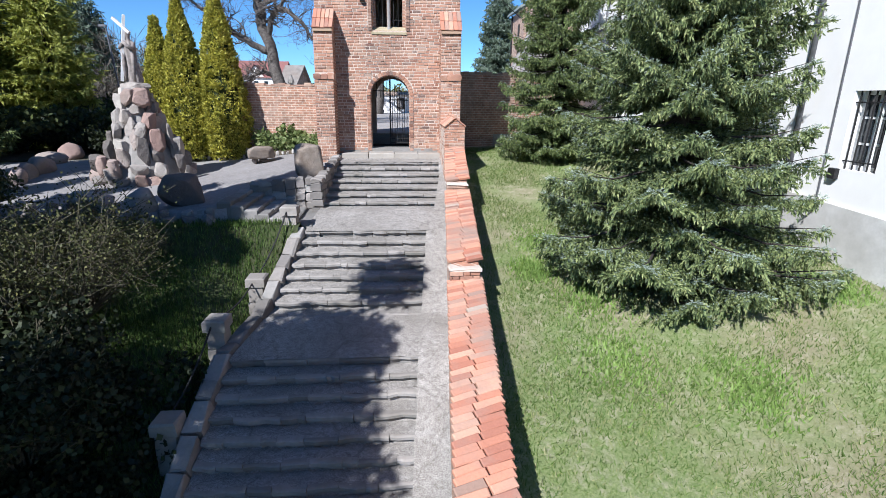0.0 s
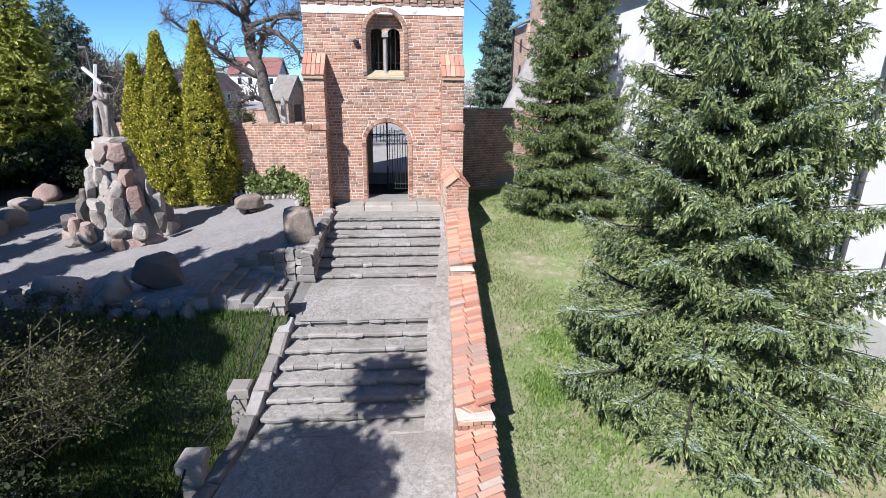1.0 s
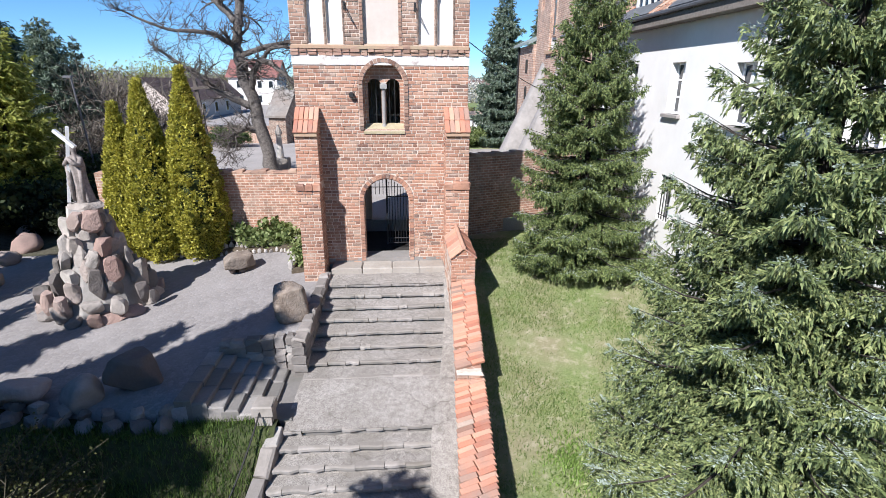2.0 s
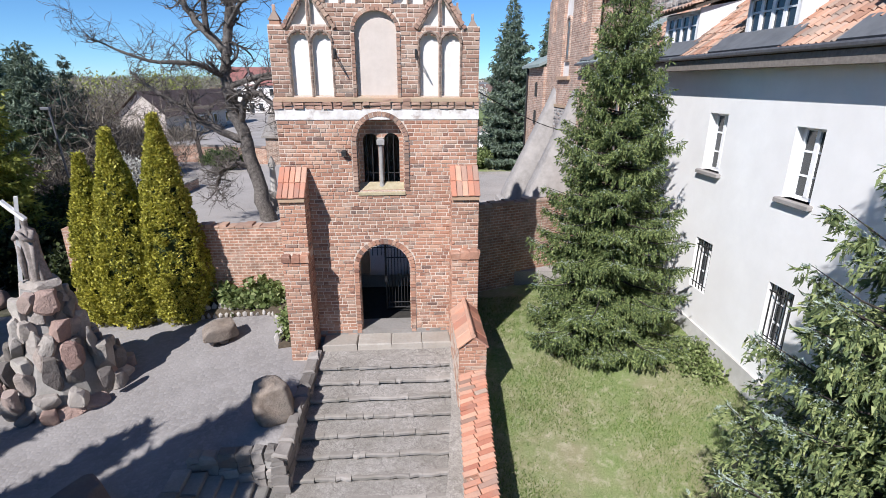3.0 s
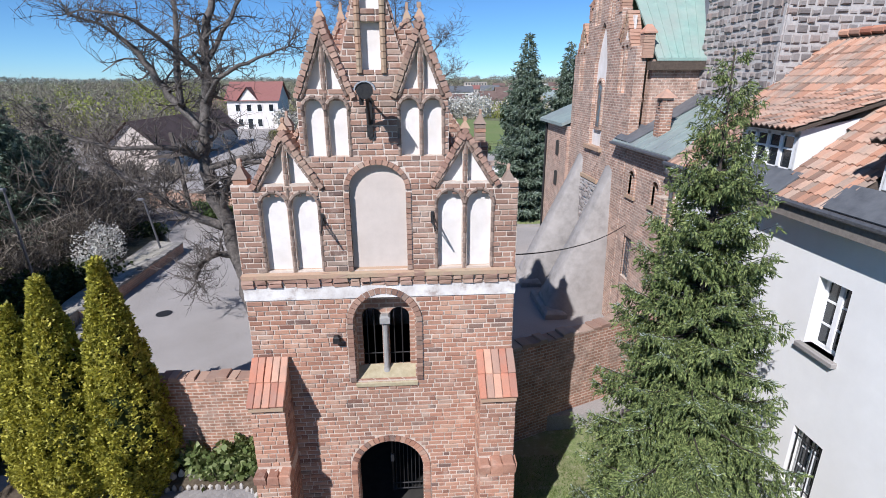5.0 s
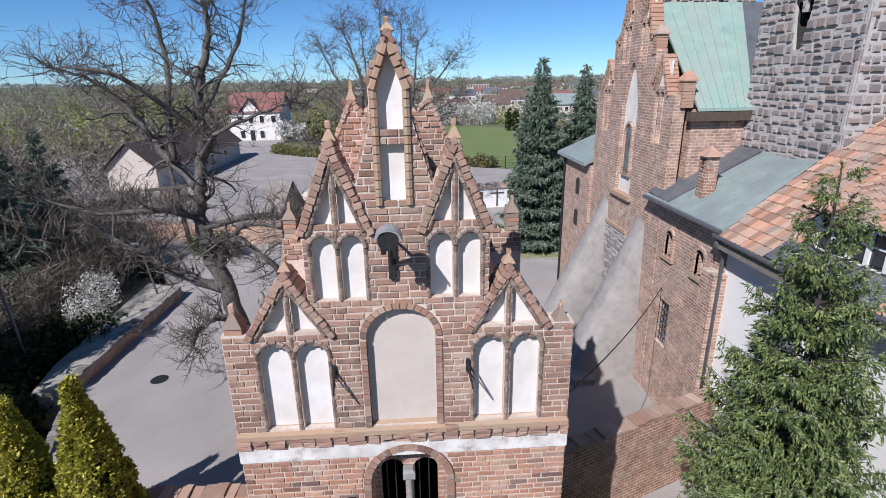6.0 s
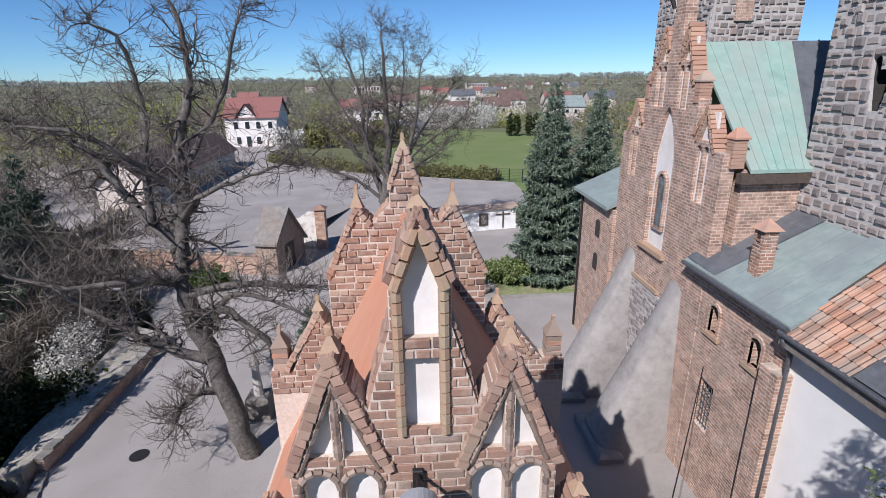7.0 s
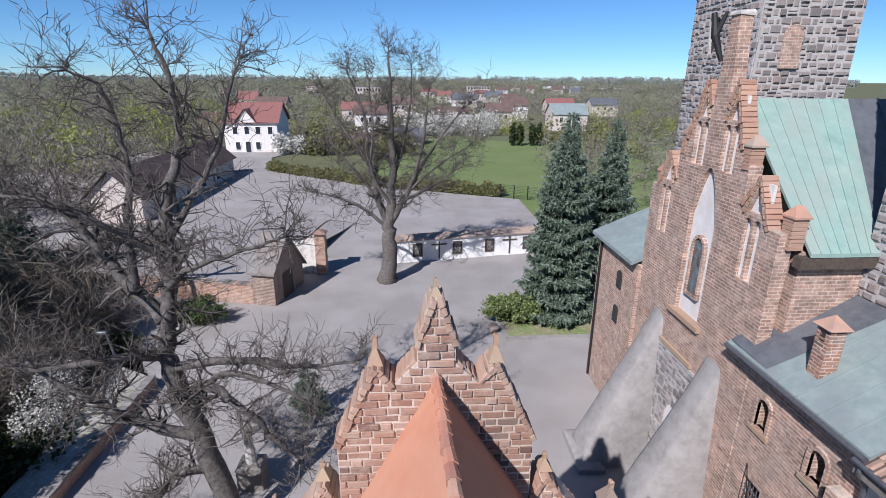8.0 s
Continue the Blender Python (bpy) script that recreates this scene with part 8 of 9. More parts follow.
def monument():
    cx, cy, z1 = -8.35, -1.0, 2.1
    z0 = apron_z(cx, cy) - 0.08
    t = thing("rock_monument", "tall heap of rough field stones carrying a statue", "monument", (cx, cy, z0))
    r = random.Random(77)
    core = Geo()
    n = 12
    for z, rr in ((z0 - 0.2, 1.35), (z0 + 0.9, 0.9), (z0 + 1.7, 0.6), (z1 - 0.1, 0.4)):
        for k in range(n):
            core.v.append((cx + rr * math.cos(2 * math.pi * k / n), cy + rr * math.sin(2 * math.pi * k / n), z))
    core.f = [(i * n + k, i * n + (k + 1) % n, (i + 1) * n + (k + 1) % n, (i + 1) * n + k) for i in range(3) for k in range(n)] + [tuple(3 * n + k for k in range(n))]
    # added inner core, darker so that gaps between rocks look shaded
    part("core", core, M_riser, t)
    # courses of rocks: height, ring radius, count, half width, half height
    lay = [(0.0, 1.4, 14, 0.38, 0.3), (0.36, 1.26, 13, 0.33, 0.36), (0.66, 1.05, 11, 0.32, 0.46), (1.05, 0.9, 10, 0.28, 0.46), (1.45, 0.74, 9, 0.27, 0.4), (1.85, 0.58, 8, 0.29, 0.4), (2.25, 0.5, 7, 0.3, 0.36), (2.6, 0.46, 7, 0.3, 0.28)]
    s = 100
    for dz, rad, cnt, sx, sz in lay:
        for k in range(cnt):
            a = 2 * math.pi * (k + r.uniform(-0.28, 0.28)) / cnt + dz * 1.7
            rr = rad * r.uniform(0.8, 1.14)
            w, h = sx * r.uniform(0.8, 1.45), sz * r.uniform(0.75, 1.5)
            part("rock", rock_geo(cx + rr * math.cos(a), cy + rr * math.sin(a), z0 + dz - 0.08, w, w * r.uniform(0.6, 0.9), h, s, 3, rot=a + r.uniform(0.9, 2.2), cut=(0.42, 0.8), count=12, boxy=r.uniform(0.5, 0.72)), M_monrock, t)
            s += 1
    part("pedestal", rock_geo(cx, cy, z1 - 0.16, 0.62, 0.52, 0.16, 333, 3, boxy=0.7), M_monrock, t)
    # statue: one plain draped shape
    g = Geo()
    prof = [(0.0, 0.25), (0.1, 0.25), (0.38, 0.21), (0.68, 0.19), (0.9, 0.215), (1.06, 0.19), (1.13, 0.09), (1.19, 0.095), (1.28, 0.115), (1.36, 0.085), (1.39, 0.02)]
    n = 28
    zb = z1 + 0.08
    k_ = 1.16
    for h, rad in prof:
        for k in range(n):
            a = 2 * math.pi * k / n
            fold = 1 + (0.16 * math.sin(a * 7 + h * 2.4) + 0.06 * math.sin(a * 13 - h * 5) if h < 1.1 else 0)
            g.v.append((cx + 0.05 + 0.86 * rad * fold * math.cos(a) - 0.05 * h, cy + rad * 0.82 * fold * math.sin(a), zb + h * k_))
    g.f = [(i * n + k, i * n + (k + 1) % n, (i + 1) * n + (k + 1) % n, (i + 1) * n + k) for i in range(len(prof) - 1) for k in range(n)]
    g.tube([(cx + 0.13, cy - 0.02, zb + 1.2), (cx + 0.19, cy - 0.16, zb + 1.02), (cx + 0.09, cy - 0.26, zb + 1.08), (cx - 0.06, cy - 0.22, zb + 1.24)], [0.085, 0.075, 0.06, 0.045], 8)
    g.tube([(cx - 0.12, cy - 0.02, zb + 1.22), (cx - 0.2, cy - 0.14, zb + 1.04), (cx - 0.1, cy - 0.22, zb + 1.16)], [0.08, 0.07, 0.045], 8)
    for dx, rr in ((-0.17, 0.055), (0.15, 0.05)):
        g.tube([(cx + dx, cy - 0.12, zb + 1.0), (cx + dx * 0.9, cy - 0.16, zb + 0.5), (cx + dx * 0.8, cy - 0.17, zb + 0.05)], [rr, rr * 1.1, rr * 0.8], 7)
    single("statue", g, plain("statue_stone", [(0.3, (0.16, 0.135, 0.12)), (0.7, (0.36, 0.31, 0.28))], 10, 0.9, 0.5), "weathered grey-brown stone statue on the rock monument", "statue", at=(cx, cy, zb), smooth=True)
    w = Geo()
    for a, b in (((cx - 0.27, cy - 0.2, zb + 0.02), (cx + 0.0, cy - 0.02, zb + 2.05)), ((cx - 0.34, cy - 0.06, zb + 1.95), (cx + 0.14, cy - 0.1, zb + 1.5))):
        a, b = Vector(a), Vector(b)
        m = Matrix.Translation(a) @ (b - a).to_track_quat("Z", "Y").to_matrix().to_4x4()
        w.chamfer(-0.05, 0.05, -0.04, 0.04, 0, (b - a).length, 0.012, m)
    single("stone_cross", w, plain("white_cross_paint", [(0.3, (0.6, 0.58, 0.56)), (0.7, (0.74, 0.73, 0.71))], 8, 0.7, 0.3), "white cross leaning on the statue's shoulder", "cross", at=(cx, cy, zb))


monument()


def bed():
    t = thing("planting_bed", "planted bed along the wall edged with pale stones", "flower bed", (-5.5, 2.7, apron_z(-5.5, 2.7)), kind="structure")
    edge = [(-10.6, 2.2), (-8.3, 2.55), (-6.6, 2.5), (-5.0, 2.3), (-3.9, 2.1), (-3.3, 1.6), (-3.1, 0.9), (-3.05, -0.1)]
    soil = Geo()
    top = edge + [(-2.5, -0.1), (-2.5, 3.25), (-10.6, 3.25)]
    tri = geometry.tessellate_polygon([[Vector((x, y, 0)) for x, y in top]])
    k = len(top)
    soil.add([(x, y, apron_z(x, y) + 0.16) for x, y in top] + [(x, y, apron_z(x, y) - 0.1) for x, y in top], [tuple(q) for q in tri] + [(i, (i + 1) % k, k + (i + 1) % k, k + i) for i in range(k)])
    part("soil", soil, plain("garden_soil", [(0.3, (0.06, 0.045, 0.03)), (0.7, (0.12, 0.095, 0.065))], 9, 0.95, 0.8), t)
    r = random.Random(12)
    s = 500
    for (xa, ya), (xb, yb) in zip(edge, edge[1:]):
        L = math.hypot(xb - xa, yb - ya)
        n = max(2, int(L / 0.19))
        for i in range(n):
            c = (i + 0.5) / n
            big = xa > -4 and ya < 2.05
            q = 0.17 if big else 0.1
            part("edging_stone", rock_geo(lerp(xa, xb, c), lerp(ya, yb, c), apron_z(lerp(xa, xb, c), lerp(ya, yb, c)) - 0.02, q * r.uniform(0.8, 1.1), q * r.uniform(0.7, 1), (0.24 if big else 0.12) * r.uniform(0.8, 1.1), s, 1), M_pale, t)
            s += 1
    for i in range(14):
        x = lerp(-6.0, -3.4, i / 13)
        part("bed_stone", rock_geo(x, 2.62 + 0.1 * math.sin(i), apron_z(x, 2.5) + 0.06, 0.13, 0.11, 0.19 * r.uniform(0.8, 1.15), 700 + i, 1), M_pale, t)


bed()

# ---------------------------------------------------------------- fittings on the gate
def gate_lamp():
    x = CX - 0.07
    t = thing("floodlight", "hooded floodlight on an iron bracket", "lamp", (x, -0.02, 9.2))
    part("bracket", Geo().chamfer(x - 0.05, x + 0.05, -0.06, 0.0, 8.85, 9.5, 0.01).tube([(x, -0.03, 9.05), (x, -0.3, 9.4), (x, -0.62, 9.62)], 0.025, 8).tube([(x, -0.03, 9.45), (x, -0.62, 9.66)], 0.02, 8), M_iron, t)
    hood = Geo()
    n = 12
    for yy_ in (-0.8, -0.52):
        for e in (0.0, 0.02):
            for k in range(n + 1):
                a = math.pi * k / n
                hood.v.append((x + (0.165 - e) * math.cos(a), yy_, 9.62 + (0.14 - e) * math.sin(a)))
    m = n + 1
    for k in range(n):
        hood.f += [(k, k + 1, 2 * m + k + 1, 2 * m + k), (m + k + 1, m + k, 3 * m + k, 3 * m + k + 1), (k + 1, k, m + k, m + k + 1)]
    part("hood", hood, plain("pale_hood_metal", [(0.3, (0.3, 0.31, 0.32)), (0.7, (0.42, 0.43, 0.44))], 10, 0.5, 0.1, metal=0.4), t, "dented grey metal hood")
    part("lamp_body", Geo().tube([(x, -0.78, 9.62), (x, -0.5, 9.62)], [0.13, 0.1], 12), M_iron, t, "black lamp body")
    part("lamp_body", Geo().tube([(x - 0.07, -0.6, 9.6), (x - 0.07, -0.6, 9.4)], [0.05, 0.035], 8), M_iron, t)


gate_lamp()


def banner_bracket(x, z):
    t = thing("banner_bracket", "black iron rod bracket on the gate wall", "bracket", (x, 0, z), group="banner brackets")
    part("plate", Geo().chamfer(x - 0.03, x + 0.03, -0.03, 0.02, z - 0.1, z + 0.1, 0.008), M_iron, t)
    part("rod", Geo().tube([(x, -0.01, z + 0.04), (x + 0.03, -0.42, z - 0.14)], 0.014, 6), M_iron, t)
    part("brace", Geo().tube([(x, -0.01, z - 0.09), (x + 0.03, -0.4, z - 0.14)], 0.011, 6), M_iron, t)


banner_bracket(-0.96, 7.42)
banner_bracket(1.0, 7.42)
single("wall_lamp", Geo().chamfer(-0.93, -0.81, -0.14, 0.0, 4.98, 5.12, 0.03), M_iron, "small dark fitting on the tower wall", "lamp", at=(-0.87, -0.05, 5.0))
single("cable", Geo().tube([Vector((2.58, 0.3, 6.55)).lerp(Vector((8.64, 8.9, 4.6)), i / 16) - Vector((0, 0, 1.0 * (i / 16) * (1 - i / 16))) for i in range(17)], 0.014, 5), M_iron, "thin black cable strung from the gate to the church", "cable", at=(2.58, 0.3, 6.55))

# ---------------------------------------------------------------- courtyard
def low_white_wall():
    t = thing("painted_wall", "long low whitewashed wall with framed pictures and a tile coping", "wall", (4, 38, 0.3), kind="structure")
    part("wall_body", Geo().box(-1.9, 13.0, 37.9, 38.3, 0.2, 2.15), M_white, t)
    part("coping", Geo().add([(-2.0, 37.75, 2.12), (13.1, 37.75, 2.12), (13.1, 38.6, 2.42), (-2.0, 38.6, 2.42), (-2.0, 37.75, 2.2), (13.1, 37.75, 2.2), (13.1, 38.6, 2.5), (-2.0, 38.6, 2.5)], [(0, 1, 2, 3), (7, 6, 5, 4), (0, 4, 5, 1), (1, 5, 6, 2), (2, 6, 7, 3), (3, 7, 4, 0)]), M_tile_old, t, "brown tiled coping")
    m_pic = plain("dim_picture", [(0.35, (0.05, 0.05, 0.06)), (0.55, (0.2, 0.18, 0.16)), (0.75, (0.5, 0.46, 0.42))], 6, 0.6, 0.1)
    for x in (0.05, 3.4, 6.2, 9.6):
        f = thing("picture_frame", "dark framed panel on the white wall", "picture", (x, 37.85, 1.0), group="panels on the wall")
        part("frame", Geo().prism([(x - 0.4, 0.75), (x + 0.4, 0.75), (x + 0.4, 1.85), (x - 0.4, 1.85)], "y", 37.82, 37.9, [[(x - 0.27, 0.9), (x + 0.27, 0.9), (x + 0.27, 1.7), (x - 0.27, 1.7)]]), M_darkwood, f)
        part("panel", Geo().box(x - 0.28, x + 0.28, 37.86, 37.895, 0.89, 1.71), m_pic, f)
    for x in (1.85, 8.0):
        single("wall_cross", Geo().box(x - 0.05, x + 0.05, 37.83, 37.9, 0.45, 1.95).box(x - 0.65, x + 0.65, 37.83, 37.9, 1.62, 1.72), M_darkwood, "thin dark wooden cross on the white wall", "cross", at=(x, 37.85, 0.5), group="wall crosses")


low_white_wall()
_pv = Matrix.Translation((4, 38, 0)) @ Matrix.Rotation(math.radians(10), 4, "Z") @ Matrix.Translation((-4, -38, 0))
for _o in [o for o in scene.objects if o.parent is None and o.name.split(".")[0] in ("painted_wall", "picture_frame", "wall_cross")]:
    _o.matrix_basis = _pv @ Matrix.Translation(_o.location)


def wire_fence():
    t = thing("wire_fence", "dark wire mesh fence between road and field", "fence", (12.6, 60.6, 0.2))
    a, b = Vector((9.6, 62.0, 0.1)), Vector((17.5, 58.2, 0.1))
    for i in range(6):
        p = a.lerp(b, i / 5)
        part("post", Geo().chamfer(p.x - 0.06, p.x + 0.06, p.y - 0.06, p.y + 0.06, 0.1, 1.9, 0.01), M_iron, t)
    for k in range(9):
        z = Vector((0, 0, 0.15 + 0.2 * k))
        part("wire", Geo().tube([a + z, b + z], 0.012, 4), M_iron, t)


wire_fence()


def brick_shed():
    t = thing("brick_shed", "small gabled brick shed with a weathered grey roof", "shed", (-9, 31, 0.3))
    ux, vx = Vector((-0.974, 0.228, 0)), Vector((0.228, 0.974, 0))
    m = Matrix(((ux.x, vx.x, 0, -9.3), (ux.y, vx.y, 0, 29.1), (0, 0, 1, 0), (0, 0, 0, 1)))

    def turned(g):
        g.v = [tuple(m @ Vector(p)) for p in g.v]
        return g

    part("wall", turned(Geo().prism([(0, 0.1), (4.3, 0.1), (4.3, 1.9), (2.1, 4.4), (0, 2.6)], "x", 0, 1.5)), M_brickshed, t)
    part("roof", turned(Geo().prism([(-0.25, 2.45), (2.1, 4.5), (4.6, 1.6), (4.6, 1.74), (2.1, 4.66), (-0.25, 2.6)], "x", -0.2, 1.7)), plain("grey_roofing", [(0.3, (0.16, 0.145, 0.13)), (0.7, (0.26, 0.24, 0.22))], 3, 0.9, 0.4, big=(0.6, (0.22, 0.16, 0.12), 0.5)), t)
    part("door", turned(Geo().box(-0.04, 0.02, 1.2, 2.6, 0.2, 2.1)), M_darkwood, t)
    w = thing("terrace_wall", "low worn brick retaining wall of the road terrace", "wall", (-14, 30.5, 0.2), kind="structure")
    part("wall_body", turned(Geo().box(1.52, 11.0, 0.0, 0.4, 0.1, 1.62)), M_brickwall, w)
    r = random.Random(33)
    u = 1.52
    while u < 10.9:
        l = min(r.uniform(0.28, 0.5), 11.0 - u)
        part("coping_stone", turned(Geo().chamfer(u + 0.01, u + l - 0.01, -0.05, 0.46, 1.62, 1.74 + r.uniform(-0.02, 0.02), 0.02, jit=0.012, rng=r)), M_tile_old if r.random() < 0.4 else M_rubble, w)
        u += l
    bank = Geo()
    n, k = 14, 8
    for i in range(n + 1):
        for j in range(k + 1):
            q = m @ Vector((lerp(1.52, 26.0, i / n), lerp(0.38, 22.0, j / k), 0))
            h = 1.25 * (1 - smooth(0.1, 1.0, j / k)) * (1 - smooth(0.55, 1.0, i / n))
            bank.v.append((q.x, q.y, YARD_Z + 0.01 + h))
    bank.f = [(i * (k + 1) + j, i * (k + 1) + j + 1, (i + 1) * (k + 1) + j + 1, (i + 1) * (k + 1) + j) for i in range(n) for j in range(k)]
    single("road_terrace", bank, M_asphalt, "gravelled road terrace above the retaining wall", "road", kind="structure", smooth=True)
    p = thing("gate_pier", "plastered gate pier with a tiled cap", "pier", (-7.2, 35.0, 0.3))
    part("shaft", Geo().chamfer(-7.6, -6.85, 34.6, 35.5, 0.2, 3.5, 0.04), M_brickwall, p)
    part("cap", Geo().add([(-7.75, 34.45, 3.5), (-6.7, 34.45, 3.5), (-6.7, 35.65, 3.5), (-7.75, 35.65, 3.5), (-7.2, 35.05, 3.85)], [(0, 1, 4), (1, 2, 4), (2, 3, 4), (3, 0, 4), (3, 2, 1, 0)]), M_tile_old, p)
    single("pier_wall", Geo().prism([(-9.6, 0.2), (-7.62, 0.2), (-7.62, 3.2), (-8.2, 3.25), (-9.0, 2.7), (-9.6, 2.75)], "y", 35.0, 35.35), plain("flaked_plaster", [(0.35, (0.4, 0.33, 0.27)), (0.5, (0.66, 0.62, 0.56)), (0.8, (0.76, 0.73, 0.68))], 1.8, 0.9, 0.3), "short flaking plastered wall beside the gate pier", "wall", kind="structure")


brick_shed()


def farmhouse(name, label, x0, x1, y0, y1, zb, ze, zr, roof, wins, axis="x", wall=None):
    """A house with a gabled roof; the ridge runs along the axis. wins: (face, u, z, w, h)."""
    t = thing(name, label, "house", ((x0 + x1) / 2, (y0 + y1) / 2, zb))
    wall = wall or M_white
    if axis == "x":
        c = (y0 + y1) / 2
        part("wall", Geo().prism([(y0, zb), (y1, zb), (y1, ze), (c, zr), (y0, ze)], "x", x0, x1), wall, t)
        e = 0.5
        k = (zr - ze) / (c - y0)
        part("roof", Geo().poly3([[(x0 - e, y0 - e, ze - k * e + 0.1), (x1 + e, y0 - e, ze - k * e + 0.1), (x1 + e, c, zr + 0.12), (x0 - e, c, zr + 0.12)], [(x0 - e, y1 + e, ze - k * e + 0.1), (x1 + e, y1 + e, ze - k * e + 0.1), (x1 + e, c, zr + 0.12), (x0 - e, c, zr + 0.12)]]), roof, t)
    else:
        c = (x0 + x1) / 2
        part("wall", Geo().prism([(x0, zb), (x1, zb), (x1, ze), (c, zr), (x0, ze)], "y", y0, y1), wall, t)
        e = 0.5
        k = (zr - ze) / (c - x0)
        part("roof", Geo().poly3([[(x0 - e, y0 - e, ze - k * e + 0.1), (c, y0 - e, zr + 0.12), (c, y1 + e, zr + 0.12), (x0 - e, y1 + e, ze - k * e + 0.1)], [(x1 + e, y0 - e, ze - k * e + 0.1), (c, y0 - e, zr + 0.12), (c, y1 + e, zr + 0.12), (x1 + e, y1 + e, ze - k * e + 0.1)]]), roof, t)
    for face, u, z, w, h in wins:
        if face == "s":
            g = Geo().box(u - w / 2, u + w / 2, y0 - 0.06, y0 + 0.05, z, z + h)
            f = Geo().prism([(u - w / 2 - 0.1, z - 0.1), (u + w / 2 + 0.1, z - 0.1), (u + w / 2 + 0.1, z + h + 0.1), (u - w / 2 - 0.1, z + h + 0.1)], "y", y0 - 0.1, y0 + 0.02, [[(u - w / 2, z), (u + w / 2, z), (u + w / 2, z + h), (u - w / 2, z + h)]])
        else:
            g = Geo().box(x1 - 0.05, x1 + 0.06, u - w / 2, u + w / 2, z, z + h)
            f = Geo().prism([(u - w / 2 - 0.1, z - 0.1), (u + w / 2 + 0.1, z - 0.1), (u + w / 2 + 0.1, z + h + 0.1), (u - w / 2 - 0.1, z + h + 0.1)], "x", x1 - 0.02, x1 + 0.1, [[(u - w / 2, z), (u + w / 2, z), (u + w / 2, z + h), (u - w / 2, z + h)]])
        w_ = part("window", f, M_frame, t)
        part("pane", g, M_glass, w_)
    return t


M_redroof = plain("dull_red_roof", [(0.3, (0.2, 0.085, 0.075)), (0.7, (0.27, 0.12, 0.105))], 3, 0.8, 0.2, big=(0.5, (0.24, 0.11, 0.09), 0.5))
M_brownroof = plain("brown_tile_roof", [(0.3, (0.085, 0.055, 0.045)), (0.7, (0.15, 0.1, 0.085))], 4, 0.85, 0.4, big=(0.5, (0.19, 0.13, 0.11), 0.5))
farmhouse("red_roofed_house", "white two-storey house with a red roof", -37.5, -27.0, 104, 114, -0.5, 6.3, 9.8, M_redroof, [("s", -35, 0.8, 0.9, 1.5), ("s", -33, 0.2, 1.0, 2.2), ("s", -31, 0.8, 0.9, 1.5), ("s", -35.3, 3.9, 0.9, 1.4), ("s", -33, 3.9, 0.9, 1.4), ("s", -30.8, 3.9, 0.9, 1.4), ("s", -28.4, 3.9, 0.9, 1.4)], wall=M_plaster)
gb = thing("cross_gable", "white cross gable with a red roof", "gable", (-33, 103.6, 6))
part("wall", Geo().prism([(-35.0, 6.0), (-31.0, 6.0), (-33.0, 8.6)], "y", 103.7, 108), M_plaster, gb)
part("roof", Geo().poly3([[(-35.4, 103.3, 5.9), (-33, 103.3, 8.8), (-33, 109, 8.8), (-35.4, 109, 5.9)], [(-30.6, 103.3, 5.9), (-33, 103.3, 8.8), (-33, 109, 8.8), (-30.6, 109, 5.9)]]), M_redroof, gb)
farmhouse("long_barn", "long pale gabled building with a brown roof", -32.8, -27.6, 50, 78, 0.0, 3.2, 5.6, M_brownroof, [("e", 56, 0.9, 1.2, 1.4), ("e", 61, 0.9, 1.2, 1.4), ("e", 66, 0.9, 1.2, 1.4), ("e", 71, 0.9, 1.2, 1.4)], axis="y", wall=M_beige)
FAR = [(-16, 112, 9, 7, 3.0, 5.0, M_brownroof), (-6, 120, 9, 7, 3.0, 5.4, M_lead), (-60, 150, 12, 9, 4, 7, M_redroof), (10, 190, 12, 8, 4, 7, M_brownroof), (30, 200, 10, 8, 5, 8, M_brownroof), (52, 185, 13, 10, 5, 8.5, M_leanto), (-30, 230, 14, 9, 4, 7, M_redroof), (-10, 260, 13, 9, 5, 8, M_brownroof), (70, 260, 14, 10, 5, 8, M_redroof), (-75, 260, 14, 10, 5, 8, M_brownroof), (25, 300, 14, 10, 6, 9, M_lead)]
_rf = random.Random(41)
for i in range(20):
    _y = 165 + 640 * (i / 19) ** 1.2
    _x = _rf.uniform(-0.42, 0.4) * _y
    if not any(abs(_x - q[0]) < 18 and abs(_y - q[1]) < 26 for q in FAR):
        FAR.append((_x, _y, _rf.uniform(9, 14), _rf.uniform(8, 10), _rf.uniform(4, 6.5), _rf.uniform(7.5, 9.5), _rf.choice((M_redroof, M_brownroof, M_brownroof, M_brownroof, M_lead))))
for x, y, w, d, ze, zr, m in FAR:
    up = country_z(x, y) + 3.0
    farmhouse("far_house", "distant white house among trees", x, x + w, y, y + d, up - 3.5, up + ze - 2, up + zr - 2, m, [("s", x + w * k, up + ze - 4.6, 1.2, 1.4) for k in (0.25, 0.5, 0.75)], wall=M_beige if int(y) % 3 else M_plaster)


def block(x, y, w, d, z0, z1, rows, cols, label):
    t = thing("far_block", label, "building", (x, y, z0))
    part("wall", Geo().box(x, x + w, y, y + d, z0, z1), M_beige if rows > 1 else M_white, t)
    part("roof", Geo().box(x - 0.3, x + w + 0.3, y - 0.3, y + d + 0.3, z1 + 0.004, z1 + 0.5), M_lead, t)
    for i in range(rows):
        for k in range(cols):
            u, z = x + w * (k + 0.5) / cols, z0 + (z1 - z0) * (i + 0.35) / rows
            part("window", Geo().box(u - w / cols * 0.25, u + w / cols * 0.25, y - 0.1, y + 0.1, z, z + (z1 - z0) / rows * 0.45), M_glass, t)


